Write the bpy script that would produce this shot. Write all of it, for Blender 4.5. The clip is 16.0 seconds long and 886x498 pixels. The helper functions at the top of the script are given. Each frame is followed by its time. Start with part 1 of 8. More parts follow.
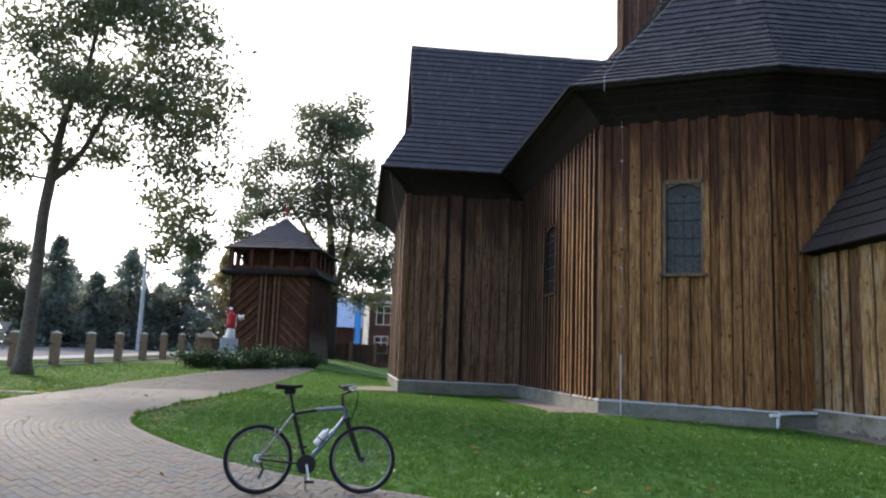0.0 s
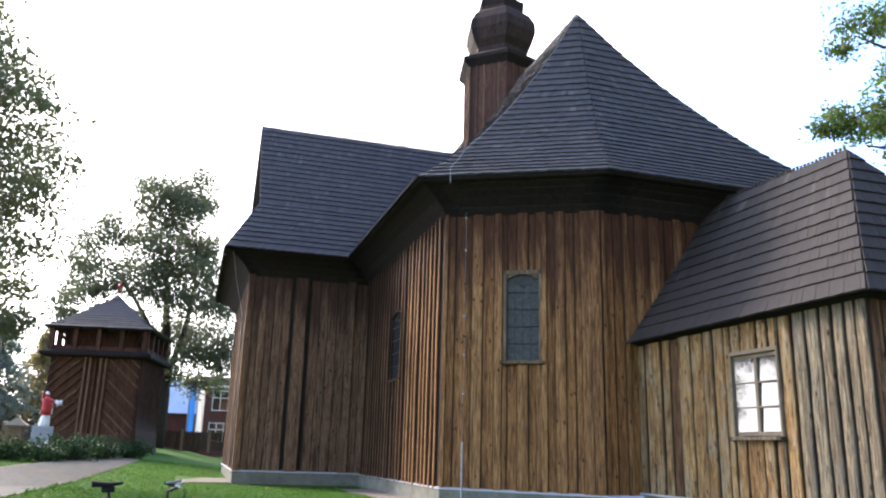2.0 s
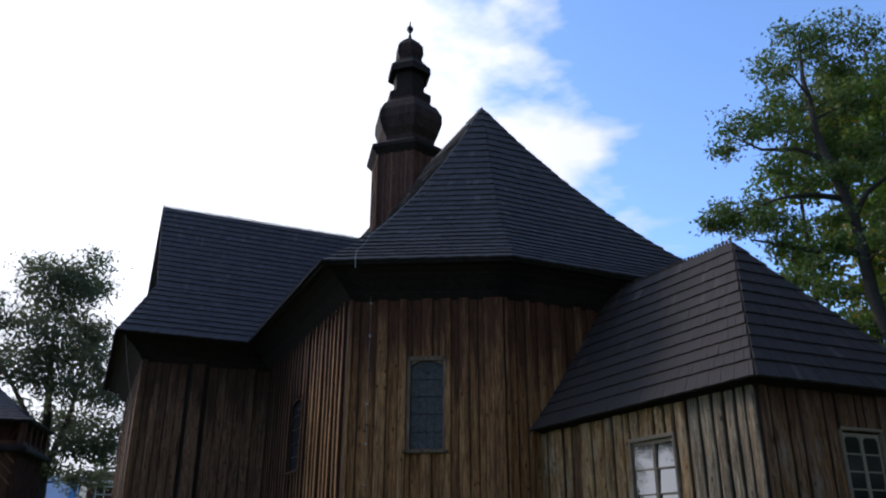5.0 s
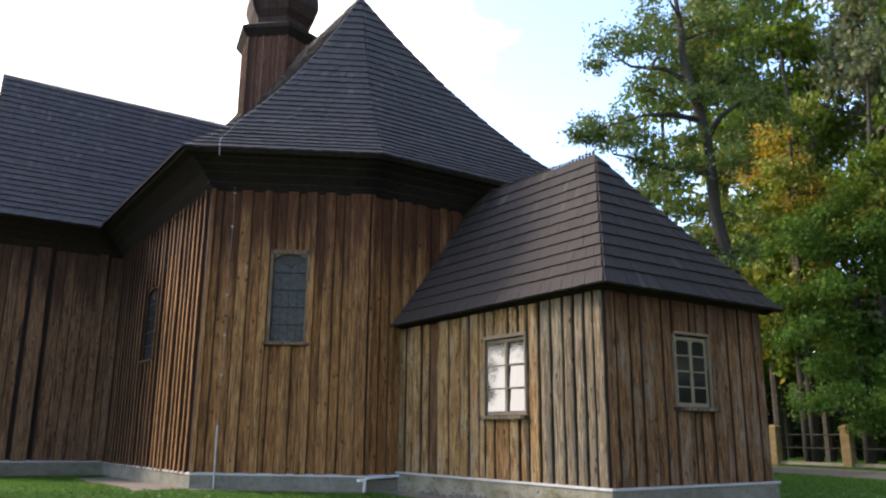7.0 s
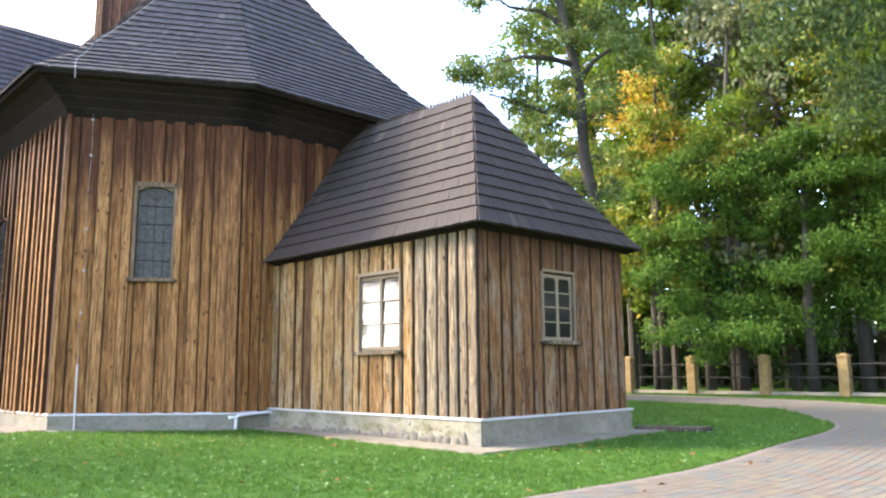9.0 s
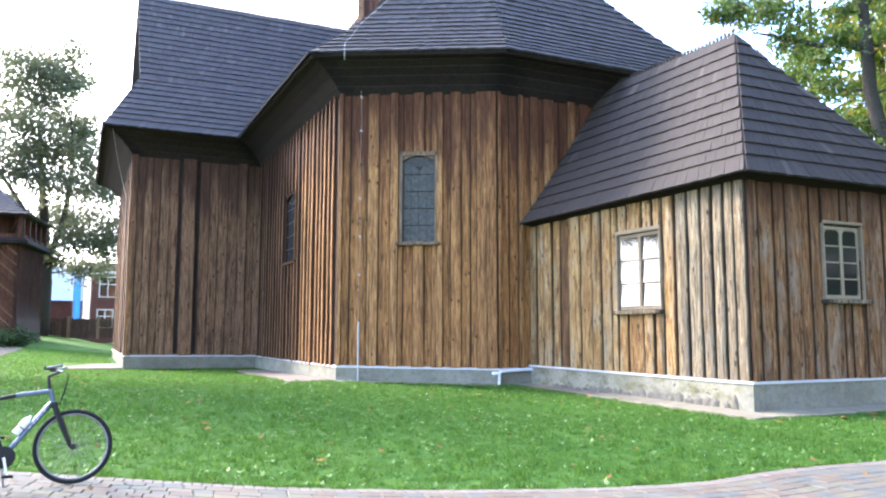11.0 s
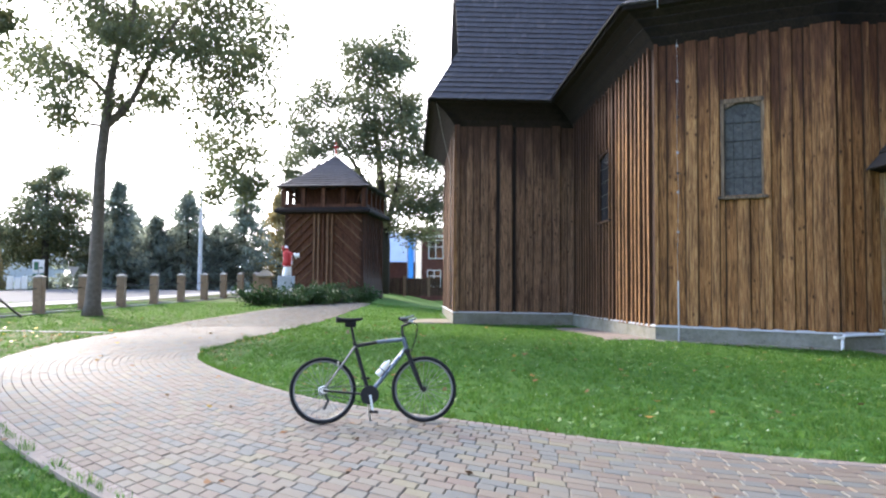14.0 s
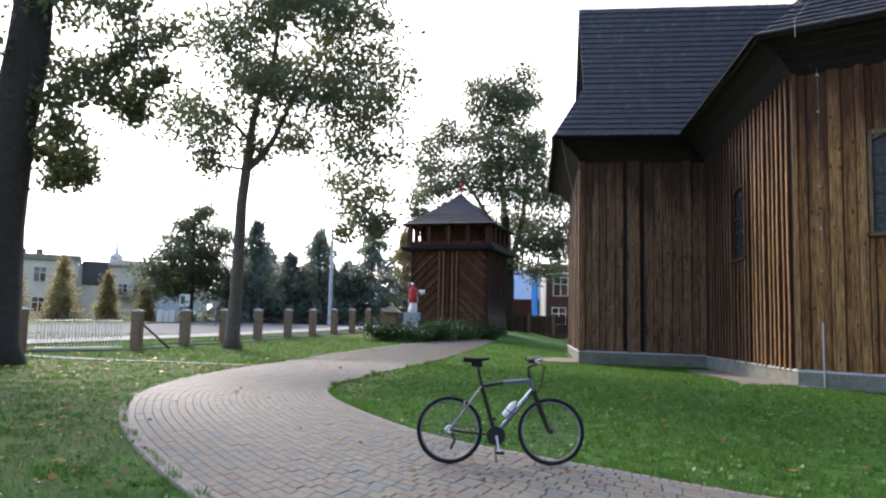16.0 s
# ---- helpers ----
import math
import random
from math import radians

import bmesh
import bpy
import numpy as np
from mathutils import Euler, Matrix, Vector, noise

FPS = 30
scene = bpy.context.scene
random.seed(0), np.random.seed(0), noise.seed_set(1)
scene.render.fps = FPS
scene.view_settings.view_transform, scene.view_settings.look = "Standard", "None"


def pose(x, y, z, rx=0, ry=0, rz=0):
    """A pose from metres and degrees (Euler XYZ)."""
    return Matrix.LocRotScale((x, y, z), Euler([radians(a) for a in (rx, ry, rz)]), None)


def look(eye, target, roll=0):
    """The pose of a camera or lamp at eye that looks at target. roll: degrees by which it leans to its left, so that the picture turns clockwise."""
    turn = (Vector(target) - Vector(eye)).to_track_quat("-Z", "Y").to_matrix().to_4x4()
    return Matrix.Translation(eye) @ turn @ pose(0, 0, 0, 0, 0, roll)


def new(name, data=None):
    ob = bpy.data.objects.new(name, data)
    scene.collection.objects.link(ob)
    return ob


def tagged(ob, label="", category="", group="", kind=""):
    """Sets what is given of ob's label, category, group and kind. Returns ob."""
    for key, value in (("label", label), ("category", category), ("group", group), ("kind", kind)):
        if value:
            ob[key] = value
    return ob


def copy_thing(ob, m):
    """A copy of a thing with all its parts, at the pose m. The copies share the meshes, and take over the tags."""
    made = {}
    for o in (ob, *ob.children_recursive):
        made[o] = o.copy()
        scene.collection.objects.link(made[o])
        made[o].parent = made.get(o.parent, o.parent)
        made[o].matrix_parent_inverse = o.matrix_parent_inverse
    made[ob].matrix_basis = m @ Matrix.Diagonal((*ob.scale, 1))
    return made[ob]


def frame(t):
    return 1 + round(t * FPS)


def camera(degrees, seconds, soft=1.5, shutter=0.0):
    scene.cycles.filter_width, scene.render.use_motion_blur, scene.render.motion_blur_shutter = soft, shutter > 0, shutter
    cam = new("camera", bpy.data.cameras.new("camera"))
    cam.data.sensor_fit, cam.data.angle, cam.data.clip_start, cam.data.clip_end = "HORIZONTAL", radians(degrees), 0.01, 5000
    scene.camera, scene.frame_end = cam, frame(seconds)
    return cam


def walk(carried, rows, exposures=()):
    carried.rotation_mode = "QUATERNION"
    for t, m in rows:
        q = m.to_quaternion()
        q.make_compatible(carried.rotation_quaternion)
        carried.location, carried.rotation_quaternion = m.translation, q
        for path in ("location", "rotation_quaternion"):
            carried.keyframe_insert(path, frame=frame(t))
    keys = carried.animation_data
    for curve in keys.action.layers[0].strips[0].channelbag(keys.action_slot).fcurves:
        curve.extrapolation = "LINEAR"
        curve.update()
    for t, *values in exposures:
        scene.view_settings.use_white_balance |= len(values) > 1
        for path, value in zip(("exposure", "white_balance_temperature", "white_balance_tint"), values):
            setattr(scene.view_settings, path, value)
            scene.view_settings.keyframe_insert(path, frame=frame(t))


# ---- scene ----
cam = camera(59.70, 16.0, soft=2.2)
PATH = [
    (0, (0.491, 0.471, 1.428), (1.513, 10.320, 2.824), 2.12),
    (0.5, (0.498, 0.452, 1.433), (2.078, 10.176, 3.146), 2.28),
    (1, (0.489, 0.447, 1.455), (2.532, 10.037, 3.419), 2.40),
    (1.5, (0.506, 0.437, 1.465), (2.987, 9.862, 3.702), 1.70),
    (2, (0.513, 0.422, 1.479), (3.380, 9.668, 3.989), 1.54),
    (2.5, (0.544, 0.401, 1.476), (3.684, 9.478, 4.259), 0.82),
    (3, (0.560, 0.388, 1.473), (3.932, 9.282, 4.559), 0.32),
    (3.5, (0.572, 0.393, 1.474), (4.121, 9.110, 4.852), -0.28),
    (4, (0.576, 0.407, 1.475), (4.255, 8.986, 5.059), -0.55),
    (4.5, (0.585, 0.439, 1.476), (4.348, 8.957, 5.120), -0.32),
    (5, (0.597, 0.477, 1.477), (4.446, 8.980, 5.065), 0.14),
    (5.5, (0.606, 0.509, 1.478), (4.594, 9.009, 4.920), 0.58),
    (6, (0.610, 0.522, 1.479), (4.834, 8.990, 4.711), 0.76),
    (6.5, (0.638, 0.516, 1.477), (5.356, 8.861, 4.322), 0.70),
    (7, (0.663, 0.494, 1.475), (6.161, 8.512, 3.818), 0.42),
    (7.5, (0.671, 0.471, 1.477), (6.642, 8.216, 3.567), 0.53),
    (8, (0.661, 0.479, 1.483), (7.135, 7.877, 3.320), 0.19),
    (8.5, (0.652, 0.487, 1.479), (7.430, 7.649, 3.142), -0.15),
    (9, (0.631, 0.503, 1.470), (7.481, 7.622, 3.018), -0.52),
    (9.5, (0.606, 0.523, 1.458), (7.274, 7.831, 2.919), -0.78),
    (10, (0.585, 0.540, 1.449), (6.767, 8.281, 2.813), -0.80),
    (10.5, (0.576, 0.547, 1.445), (5.886, 8.932, 2.667), -0.44),
    (11, (0.583, 0.554, 1.443), (4.804, 9.558, 2.497), 0.12),
    (11.5, (0.560, 0.552, 1.432), (3.940, 9.920, 2.336), 0.29),
    (12, (0.527, 0.557, 1.421), (3.127, 10.182, 2.196), 0.37),
    (12.5, (0.510, 0.565, 1.415), (2.505, 10.339, 2.115), 0.90),
    (13, (0.484, 0.570, 1.407), (1.946, 10.441, 2.061), 0.81),
    (13.5, (0.469, 0.567, 1.404), (1.442, 10.503, 1.986), 1.29),
    (14, (0.447, 0.560, 1.405), (0.847, 10.538, 1.925), 0.47),
    (14.5, (0.427, 0.560, 1.411), (0.248, 10.546, 1.906), 0.88),
    (15, (0.420, 0.569, 1.417), (-0.289, 10.531, 1.917), 1.42),
    (15.5, (0.417, 0.559, 1.426), (-0.631, 10.488, 1.984), 1.47),
    (16, (0.420, 0.525, 1.439), (-0.782, 10.405, 2.407), 1.26),
]
EXPOSURES = [(0.0, 0.42, 6500, 15), (1.0, 0.96, 6500, 15), (2.0, 1.02, 6450, 16), (3.0, 0.92, 6400, 16), (3.5, 0.55, 6300, 16), (6.0, -1.15, 5600, 14), (6.5, -0.4, 6150, 14), (7.0, 0.6, 7000, 16), (7.5, 1.45, 7400, 17), (8.0, 1.85, 7500, 17), (10.5, 2.05, 6350, 16),
             (11.5, 2.12, 6250, 16), (12.5, 1.94, 6300, 16), (13.5, 1.54, 6400, 16), (14.5, 1.12, 6400, 16), (16.0, 0.5, 6400, 16)]

walk(cam, [(t, look(eye, target, roll)) for t, eye, target, roll in PATH], EXPOSURES)

# ---------------------------------------------------------------- sky and sun
SUN_AZ, SUN_EL = 125.0, 31.0      # where the hazy sun stands: degrees left of +x, height
world = bpy.data.worlds.new("hazy_autumn_sky")
scene.world = world
world.use_nodes = True
wn, wl = world.node_tree.nodes, world.node_tree.links
wn.clear()
w_out, w_bg, w_sky = wn.new("ShaderNodeOutputWorld"), wn.new("ShaderNodeBackground"), wn.new("ShaderNodeTexSky")
w_sky.sky_type, w_sky.sun_disc = "NISHITA", False
w_sky.sun_elevation, w_sky.sun_rotation = radians(SUN_EL), radians(90 - SUN_AZ)
w_sky.air_density, w_sky.dust_density, w_sky.ozone_density = 1.0, 0.7, 1.6
w_bg.inputs["Strength"].default_value = 0.082
# thin broken cloud: dense round the sun, open blue beside it
w_geo, w_nrm = wn.new("ShaderNodeTexCoord"), wn.new("ShaderNodeVectorMath")
w_map = wn.new("ShaderNodeMapping")
w_map.inputs["Scale"].default_value = (1.0, 1.0, 2.2)
wl.new(w_geo.outputs["Generated"], w_map.inputs["Vector"])
w_noise = wn.new("ShaderNodeTexNoise")
w_noise.inputs["Scale"].default_value, w_noise.inputs["Detail"].default_value, w_noise.inputs["Roughness"].default_value = 3.2, 6.0, 0.55
wl.new(w_map.outputs[0], w_noise.inputs["Vector"])
w_nrm.operation = "DOT_PRODUCT"
w_nrm.inputs[1].default_value = (math.cos(radians(SUN_AZ - 9)), math.sin(radians(SUN_AZ - 9)), 0.15)
wl.new(w_geo.outputs["Generated"], w_nrm.inputs[0])
w_bias = wn.new("ShaderNodeMapRange")
w_bias.interpolation_type = "SMOOTHSTEP"
w_bias.inputs["From Min"].default_value, w_bias.inputs["From Max"].default_value = 0.36, 0.8
w_bias.inputs["To Min"].default_value, w_bias.inputs["To Max"].default_value = -0.05, 0.3
wl.new(w_nrm.outputs["Value"], w_bias.inputs["Value"])
# unseen cloud opposite the sun, added to whiten the fill light
w_back = wn.new("ShaderNodeMapRange")
w_back.inputs["From Min"].default_value, w_back.inputs["From Max"].default_value = 0.1, -0.6
w_back.inputs["To Min"].default_value, w_back.inputs["To Max"].default_value = 0.0, 0.2
wl.new(w_nrm.outputs["Value"], w_back.inputs["Value"])
w_sum, w_cov = wn.new("ShaderNodeMath"), wn.new("ShaderNodeMath")
w_sum.operation, w_cov.operation = "ADD", "ADD"
wl.new(w_bias.outputs[0], w_sum.inputs[0])
wl.new(w_back.outputs[0], w_sum.inputs[1])
wl.new(w_sum.outputs[0], w_cov.inputs[0])
wl.new(w_noise.outputs["Fac"], w_cov.inputs[1])
w_ramp = wn.new("ShaderNodeValToRGB")
w_ramp.color_ramp.elements[0].position, w_ramp.color_ramp.elements[1].position = 0.52, 0.66
wl.new(w_cov.outputs[0], w_ramp.inputs[0])
w_mix = wn.new("ShaderNodeMix")
w_mix.data_type = "RGBA"
wl.new(w_ramp.outputs[0], w_mix.inputs[0])
w_lift = wn.new("ShaderNodeMix")
w_lift.data_type, w_lift.blend_type = "RGBA", "MULTIPLY"
w_lift.inputs[0].default_value, w_lift.inputs[7].default_value = 1.0, (4.9, 5.4, 6.0, 1)
wl.new(w_sky.outputs[0], w_lift.inputs[6])
wl.new(w_lift.outputs[2], w_mix.inputs[6])
# clouds glow towards the sun and are greyer away from it
w_glow = wn.new("ShaderNodeValToRGB")
w_glow.color_ramp.elements[0].position, w_glow.color_ramp.elements[1].position = 0.4, 0.97
w_glow.color_ramp.elements[0].color, w_glow.color_ramp.elements[1].color = (0.14, 0.14, 0.146, 1), (1.0, 0.99, 0.97, 1)
w_half = wn.new("ShaderNodeMath")
w_half.operation, w_half.inputs[1].default_value, w_half.inputs[2].default_value = "MULTIPLY_ADD", 0.5, 0.5
wl.new(w_nrm.outputs["Value"], w_half.inputs[0])
wl.new(w_half.outputs[0], w_glow.inputs[0])
w_gain = wn.new("ShaderNodeVectorMath")
w_gain.operation, w_gain.inputs[1].default_value = "MULTIPLY", (32.0, 32.0, 32.0)
wl.new(w_glow.outputs[0], w_gain.inputs[0])
wl.new(w_gain.outputs[0], w_mix.inputs[7])
wl.new(w_mix.outputs[2], w_bg.inputs[0])
wl.new(w_bg.outputs[0], w_out.inputs[0])
sun_data = bpy.data.lights.new("sun", "SUN")
sun_data.energy, sun_data.angle, sun_data.color = 4.2, radians(14), (1.0, 0.93, 0.82)
sun = new("sun", sun_data)
sun.matrix_world = look((60 * math.cos(radians(SUN_AZ)), 60 * math.sin(radians(SUN_AZ)), 60 * math.tan(radians(SUN_EL))), (0, 0, 0))

# ---------------------------------------------------------------- materials
def material(name, rough=0.8, metal=0.0):
    m = bpy.data.materials.new(name)
    m.use_nodes = True
    n, l = m.node_tree.nodes, m.node_tree.links
    b = n["Principled BSDF"]
    b.inputs["Roughness"].default_value, b.inputs["Metallic"].default_value = rough, metal
    return m, n, l, b


def ramp(n, l, fac, stops):
    r = n.new("ShaderNodeValToRGB")
    els = r.color_ramp.elements
    while len(els) < len(stops):
        els.new(0.5)
    for e, (p, c) in zip(els, stops):
        e.position, e.color = p, (*c, 1)
    l.new(fac, r.inputs[0])
    return r.outputs[0]


def noise_tex(n, l, vec, scale, detail=4.0, rough=0.55):
    t = n.new("ShaderNodeTexNoise")
    t.inputs["Scale"].default_value, t.inputs["Detail"].default_value, t.inputs["Roughness"].default_value = scale, detail, rough
    if vec is not None:
        l.new(vec, t.inputs["Vector"])
    return t.outputs["Fac"]


def place(n, l, stretch=(1, 1, 1)):
    g = n.new("ShaderNodeNewGeometry")
    m = n.new("ShaderNodeMapping")
    m.inputs["Scale"].default_value = stretch
    l.new(g.outputs["Position"], m.inputs["Vector"])
    return m.outputs[0]


def mix(n, l, fac, a, b, blend="MIX"):
    m = n.new("ShaderNodeMix")
    m.data_type, m.blend_type = "RGBA", blend
    for sock, v in ((m.inputs[0], fac), (m.inputs[6], a), (m.inputs[7], b)):
        if isinstance(v, (int, float)):
            sock.default_value = v
        elif isinstance(v, tuple):
            sock.default_value = (*v, 1)
        else:
            l.new(v, sock)
    return m.outputs[2]


def bump(n, l, b, height, strength, dist):
    k = n.new("ShaderNodeBump")
    k.inputs["Strength"].default_value, k.inputs["Distance"].default_value = strength, dist
    l.new(height, k.inputs["Height"])
    l.new(k.outputs[0], b.inputs["Normal"])


def plain(name, col, rough=0.7, metal=0.0, var=0.25, scale=6.0):
    """A paint, stone or metal with stains at two scales."""
    m, n, l, b = material(name, rough, metal)
    v = place(n, l)
    f = noise_tex(n, l, v, scale)
    g = noise_tex(n, l, v, scale * 11)
    lo, hi = tuple(c * (1 - var) for c in col), tuple(min(1, c * (1 + var)) for c in col)
    c = ramp(n, l, f, [(0.3, lo), (0.7, hi)])
    c = mix(n, l, 0.35, c, ramp(n, l, g, [(0.35, lo), (0.65, hi)]))
    l.new(c, b.inputs["Base Color"])
    bump(n, l, b, g, 0.25, 0.004)
    return m


def timber(name, dark, mid, light, top=None, grey=None, rough=0.85):
    """Upright boards: grain along z, knots, joints dark with stain and painted shade, a tone for each board; top:
    unbleached red above a height, darkened with painted eave shade.
    """
    m, n, l, b = material(name, rough)
    b.inputs["Specular IOR Level"].default_value = 0.18
    info = n.new("ShaderNodeObjectInfo")
    g = n.new("ShaderNodeNewGeometry")
    add = n.new("ShaderNodeVectorMath")
    add.operation = "MULTIPLY_ADD"
    l.new(info.outputs["Random"], add.inputs[0])
    add.inputs[1].default_value = (37.0, 19.0, 53.0)
    l.new(g.outputs["Position"], add.inputs[2])
    mp = n.new("ShaderNodeMapping")
    mp.inputs["Scale"].default_value = (1, 1, 0.07)
    l.new(add.outputs[0], mp.inputs["Vector"])
    grain = noise_tex(n, l, mp.outputs[0], 32.0, 5.0, 0.6)
    broad = noise_tex(n, l, mp.outputs[0], 5.0, 3.0)
    col = ramp(n, l, grain, [(0.25, dark), (0.5, mid), (0.75, light)])
    tone = ramp(n, l, info.outputs["Random"], [(0.0, (0.76, 0.68, 0.6)), (0.2, (1.0, 0.93, 0.84)), (0.4, (0.86, 0.77, 0.68)), (0.55, (1.1, 1.06, 0.98)), (0.75, (0.96, 0.86, 0.75)), (0.88, (1.22, 1.19, 1.1)), (1.0, (0.8, 0.72, 0.64))])
    col = mix(n, l, 0.9, col, tone, "MULTIPLY")
    col = mix(n, l, ramp(n, l, broad, [(0.5, (0, 0, 0)), (0.72, (0.6, 0.6, 0.6))]), col, dark)
    # fine grain and long dark resin streaks
    fine = noise_tex(n, l, mp.outputs[0], 95.0, 3.0, 0.6)
    col = mix(n, l, 0.55, col, ramp(n, l, fine, [(0.3, (0.5, 0.46, 0.43)), (0.5, (1.0, 0.98, 0.96)), (0.7, (1.3, 1.3, 1.28))]), "MULTIPLY")
    sm = n.new("ShaderNodeMapping")
    sm.inputs["Scale"].default_value = (1, 1, 0.045)
    l.new(add.outputs[0], sm.inputs["Vector"])
    streak = noise_tex(n, l, sm.outputs[0], 17.0, 5.0, 0.62)
    col = mix(n, l, ramp(n, l, streak, [(0.54, (0, 0, 0)), (0.66, (0.7, 0.7, 0.7))]), col, tuple(c * 0.9 for c in dark))
    if grey is not None:
        pm = n.new("ShaderNodeMapping")
        pm.inputs["Scale"].default_value = (1, 1, 0.3)
        l.new(add.outputs[0], pm.inputs["Vector"])
        patch = noise_tex(n, l, pm.outputs[0], 3.2, 6.0, 0.7)
        col = mix(n, l, ramp(n, l, patch, [(0.48, (0, 0, 0)), (0.68, (0.75, 0.75, 0.75))]), col, grey)
        # black rot and washed streaks down the boards
        rm = n.new("ShaderNodeMapping")
        rm.inputs["Scale"].default_value = (1, 1, 0.13)
        l.new(add.outputs[0], rm.inputs["Vector"])
        rot = noise_tex(n, l, rm.outputs[0], 14.0, 8.0, 0.74)
        col = mix(n, l, ramp(n, l, rot, [(0.545, (0, 0, 0)), (0.63, (0.85, 0.85, 0.85))]), col, tuple(c * 0.6 for c in dark))
        col = mix(n, l, ramp(n, l, rot, [(0.3, (0.8, 0.8, 0.8)), (0.43, (0, 0, 0))]), col, tuple(min(0.7, c * 1.35) for c in light))
    # knots
    kv = n.new("ShaderNodeMapping")
    kv.inputs["Scale"].default_value = (1, 1, 0.5)
    l.new(add.outputs[0], kv.inputs["Vector"])
    vor = n.new("ShaderNodeTexVoronoi")
    vor.inputs["Scale"].default_value = 4.6
    l.new(kv.outputs[0], vor.inputs["Vector"])
    knot = ramp(n, l, vor.outputs["Distance"], [(0.05, (0.95, 0.95, 0.95)), (0.1, (0.6, 0.6, 0.6)), (0.18, (0, 0, 0))])
    col = mix(n, l, knot, col, tuple(c * 0.55 for c in dark))
    # unbleached red wood, with the shade under the eaves put into its colour
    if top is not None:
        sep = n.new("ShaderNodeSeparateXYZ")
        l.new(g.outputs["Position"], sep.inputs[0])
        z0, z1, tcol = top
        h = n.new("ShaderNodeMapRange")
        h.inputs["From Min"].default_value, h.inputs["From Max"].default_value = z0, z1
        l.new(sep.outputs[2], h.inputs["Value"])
        # each board turns dark from a height of its own
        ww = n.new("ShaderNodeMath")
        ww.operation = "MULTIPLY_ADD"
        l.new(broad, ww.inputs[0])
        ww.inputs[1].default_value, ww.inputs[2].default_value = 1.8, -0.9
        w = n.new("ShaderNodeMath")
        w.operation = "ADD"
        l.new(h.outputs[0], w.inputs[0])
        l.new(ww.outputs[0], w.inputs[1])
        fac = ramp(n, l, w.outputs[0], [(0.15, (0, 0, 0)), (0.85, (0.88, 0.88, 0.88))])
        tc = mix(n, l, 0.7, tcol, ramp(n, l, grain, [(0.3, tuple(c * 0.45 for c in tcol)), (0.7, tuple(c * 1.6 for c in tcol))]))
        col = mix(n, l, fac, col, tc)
    # dark edges along the joints: weather stain, and relief shade put into the colour
    tex = n.new("ShaderNodeTexCoord")
    sx = n.new("ShaderNodeSeparateXYZ")
    l.new(tex.outputs["Generated"], sx.inputs[0])
    off = n.new("ShaderNodeMath")
    off.operation, off.inputs[1].default_value = "SUBTRACT", 0.5
    l.new(sx.outputs[0], off.inputs[0])
    far = n.new("ShaderNodeMath")
    far.operation = "ABSOLUTE"
    l.new(off.outputs[0], far.inputs[0])
    jag = n.new("ShaderNodeMath")
    jag.operation, jag.inputs[1].default_value = "MULTIPLY_ADD", 0.16
    l.new(broad, jag.inputs[0])
    l.new(far.outputs[0], jag.inputs[2])
    col = mix(n, l, ramp(n, l, jag.outputs[0], [(0.455, (0, 0, 0)), (0.545, (0.85, 0.85, 0.85))]), col, tuple(c * 0.75 for c in dark))
    l.new(col, b.inputs["Base Color"])
    bump(n, l, b, grain, 0.5, 0.006)
    return m


M = {}
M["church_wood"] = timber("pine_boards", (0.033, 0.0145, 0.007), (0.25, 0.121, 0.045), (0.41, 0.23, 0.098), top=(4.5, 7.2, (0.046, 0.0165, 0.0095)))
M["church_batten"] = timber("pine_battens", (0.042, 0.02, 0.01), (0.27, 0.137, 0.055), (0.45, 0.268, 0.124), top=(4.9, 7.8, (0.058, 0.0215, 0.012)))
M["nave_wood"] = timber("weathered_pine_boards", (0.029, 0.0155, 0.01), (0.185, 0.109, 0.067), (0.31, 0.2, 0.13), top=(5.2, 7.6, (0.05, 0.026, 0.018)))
# chancel corner: darker copies of the pine, its shade put into the colour
M["chancel_wood"] = timber("corner_shaded_pine_boards", (0.019, 0.011, 0.0075), (0.065, 0.034, 0.021), (0.12, 0.067, 0.04), top=(4.5, 7.0, (0.028, 0.012, 0.008)))
M["chancel_batten"] = timber("corner_shaded_pine_battens", (0.026, 0.0135, 0.008), (0.13, 0.068, 0.036), (0.24, 0.137, 0.073), top=(4.7, 7.4, (0.04, 0.016, 0.0095)))
M["onion_wood"] = timber("dark_turret_shingles", (0.016, 0.011, 0.011), (0.042, 0.027, 0.025), (0.08, 0.05, 0.044))
# boards set back: darker copy of the annex wood, recess shade in the colour
M["annex_under"] = timber("brown_under_boards", (0.03, 0.015, 0.008), (0.13, 0.072, 0.035), (0.24, 0.15, 0.08))
M["annex_bleached"] = timber("silvered_boards", (0.03, 0.023, 0.018), (0.172, 0.135, 0.09), (0.3, 0.25, 0.182), grey=(0.125, 0.111, 0.093))
M["annex_wood"] = timber("sun_bleached_boards", (0.036, 0.016, 0.007), (0.24, 0.14, 0.057), (0.42, 0.288, 0.146), grey=(0.28, 0.23, 0.155))
# side wall copy of the annex boards, its shade put into the darker brown
M["annex_side_wood"] = timber("shaded_brown_boards", (0.026, 0.012, 0.006), (0.16, 0.083, 0.036), (0.3, 0.18, 0.09), top=(3.0, 4.4, (0.05, 0.022, 0.012)), grey=(0.22, 0.175, 0.132))
M["tower_wood"] = timber("dark_tower_boards", (0.03, 0.014, 0.009), (0.085, 0.038, 0.023), (0.15, 0.08, 0.05))
M["tower_trim"] = timber("light_tower_battens", (0.09, 0.05, 0.03), (0.16, 0.095, 0.06), (0.28, 0.185, 0.12))
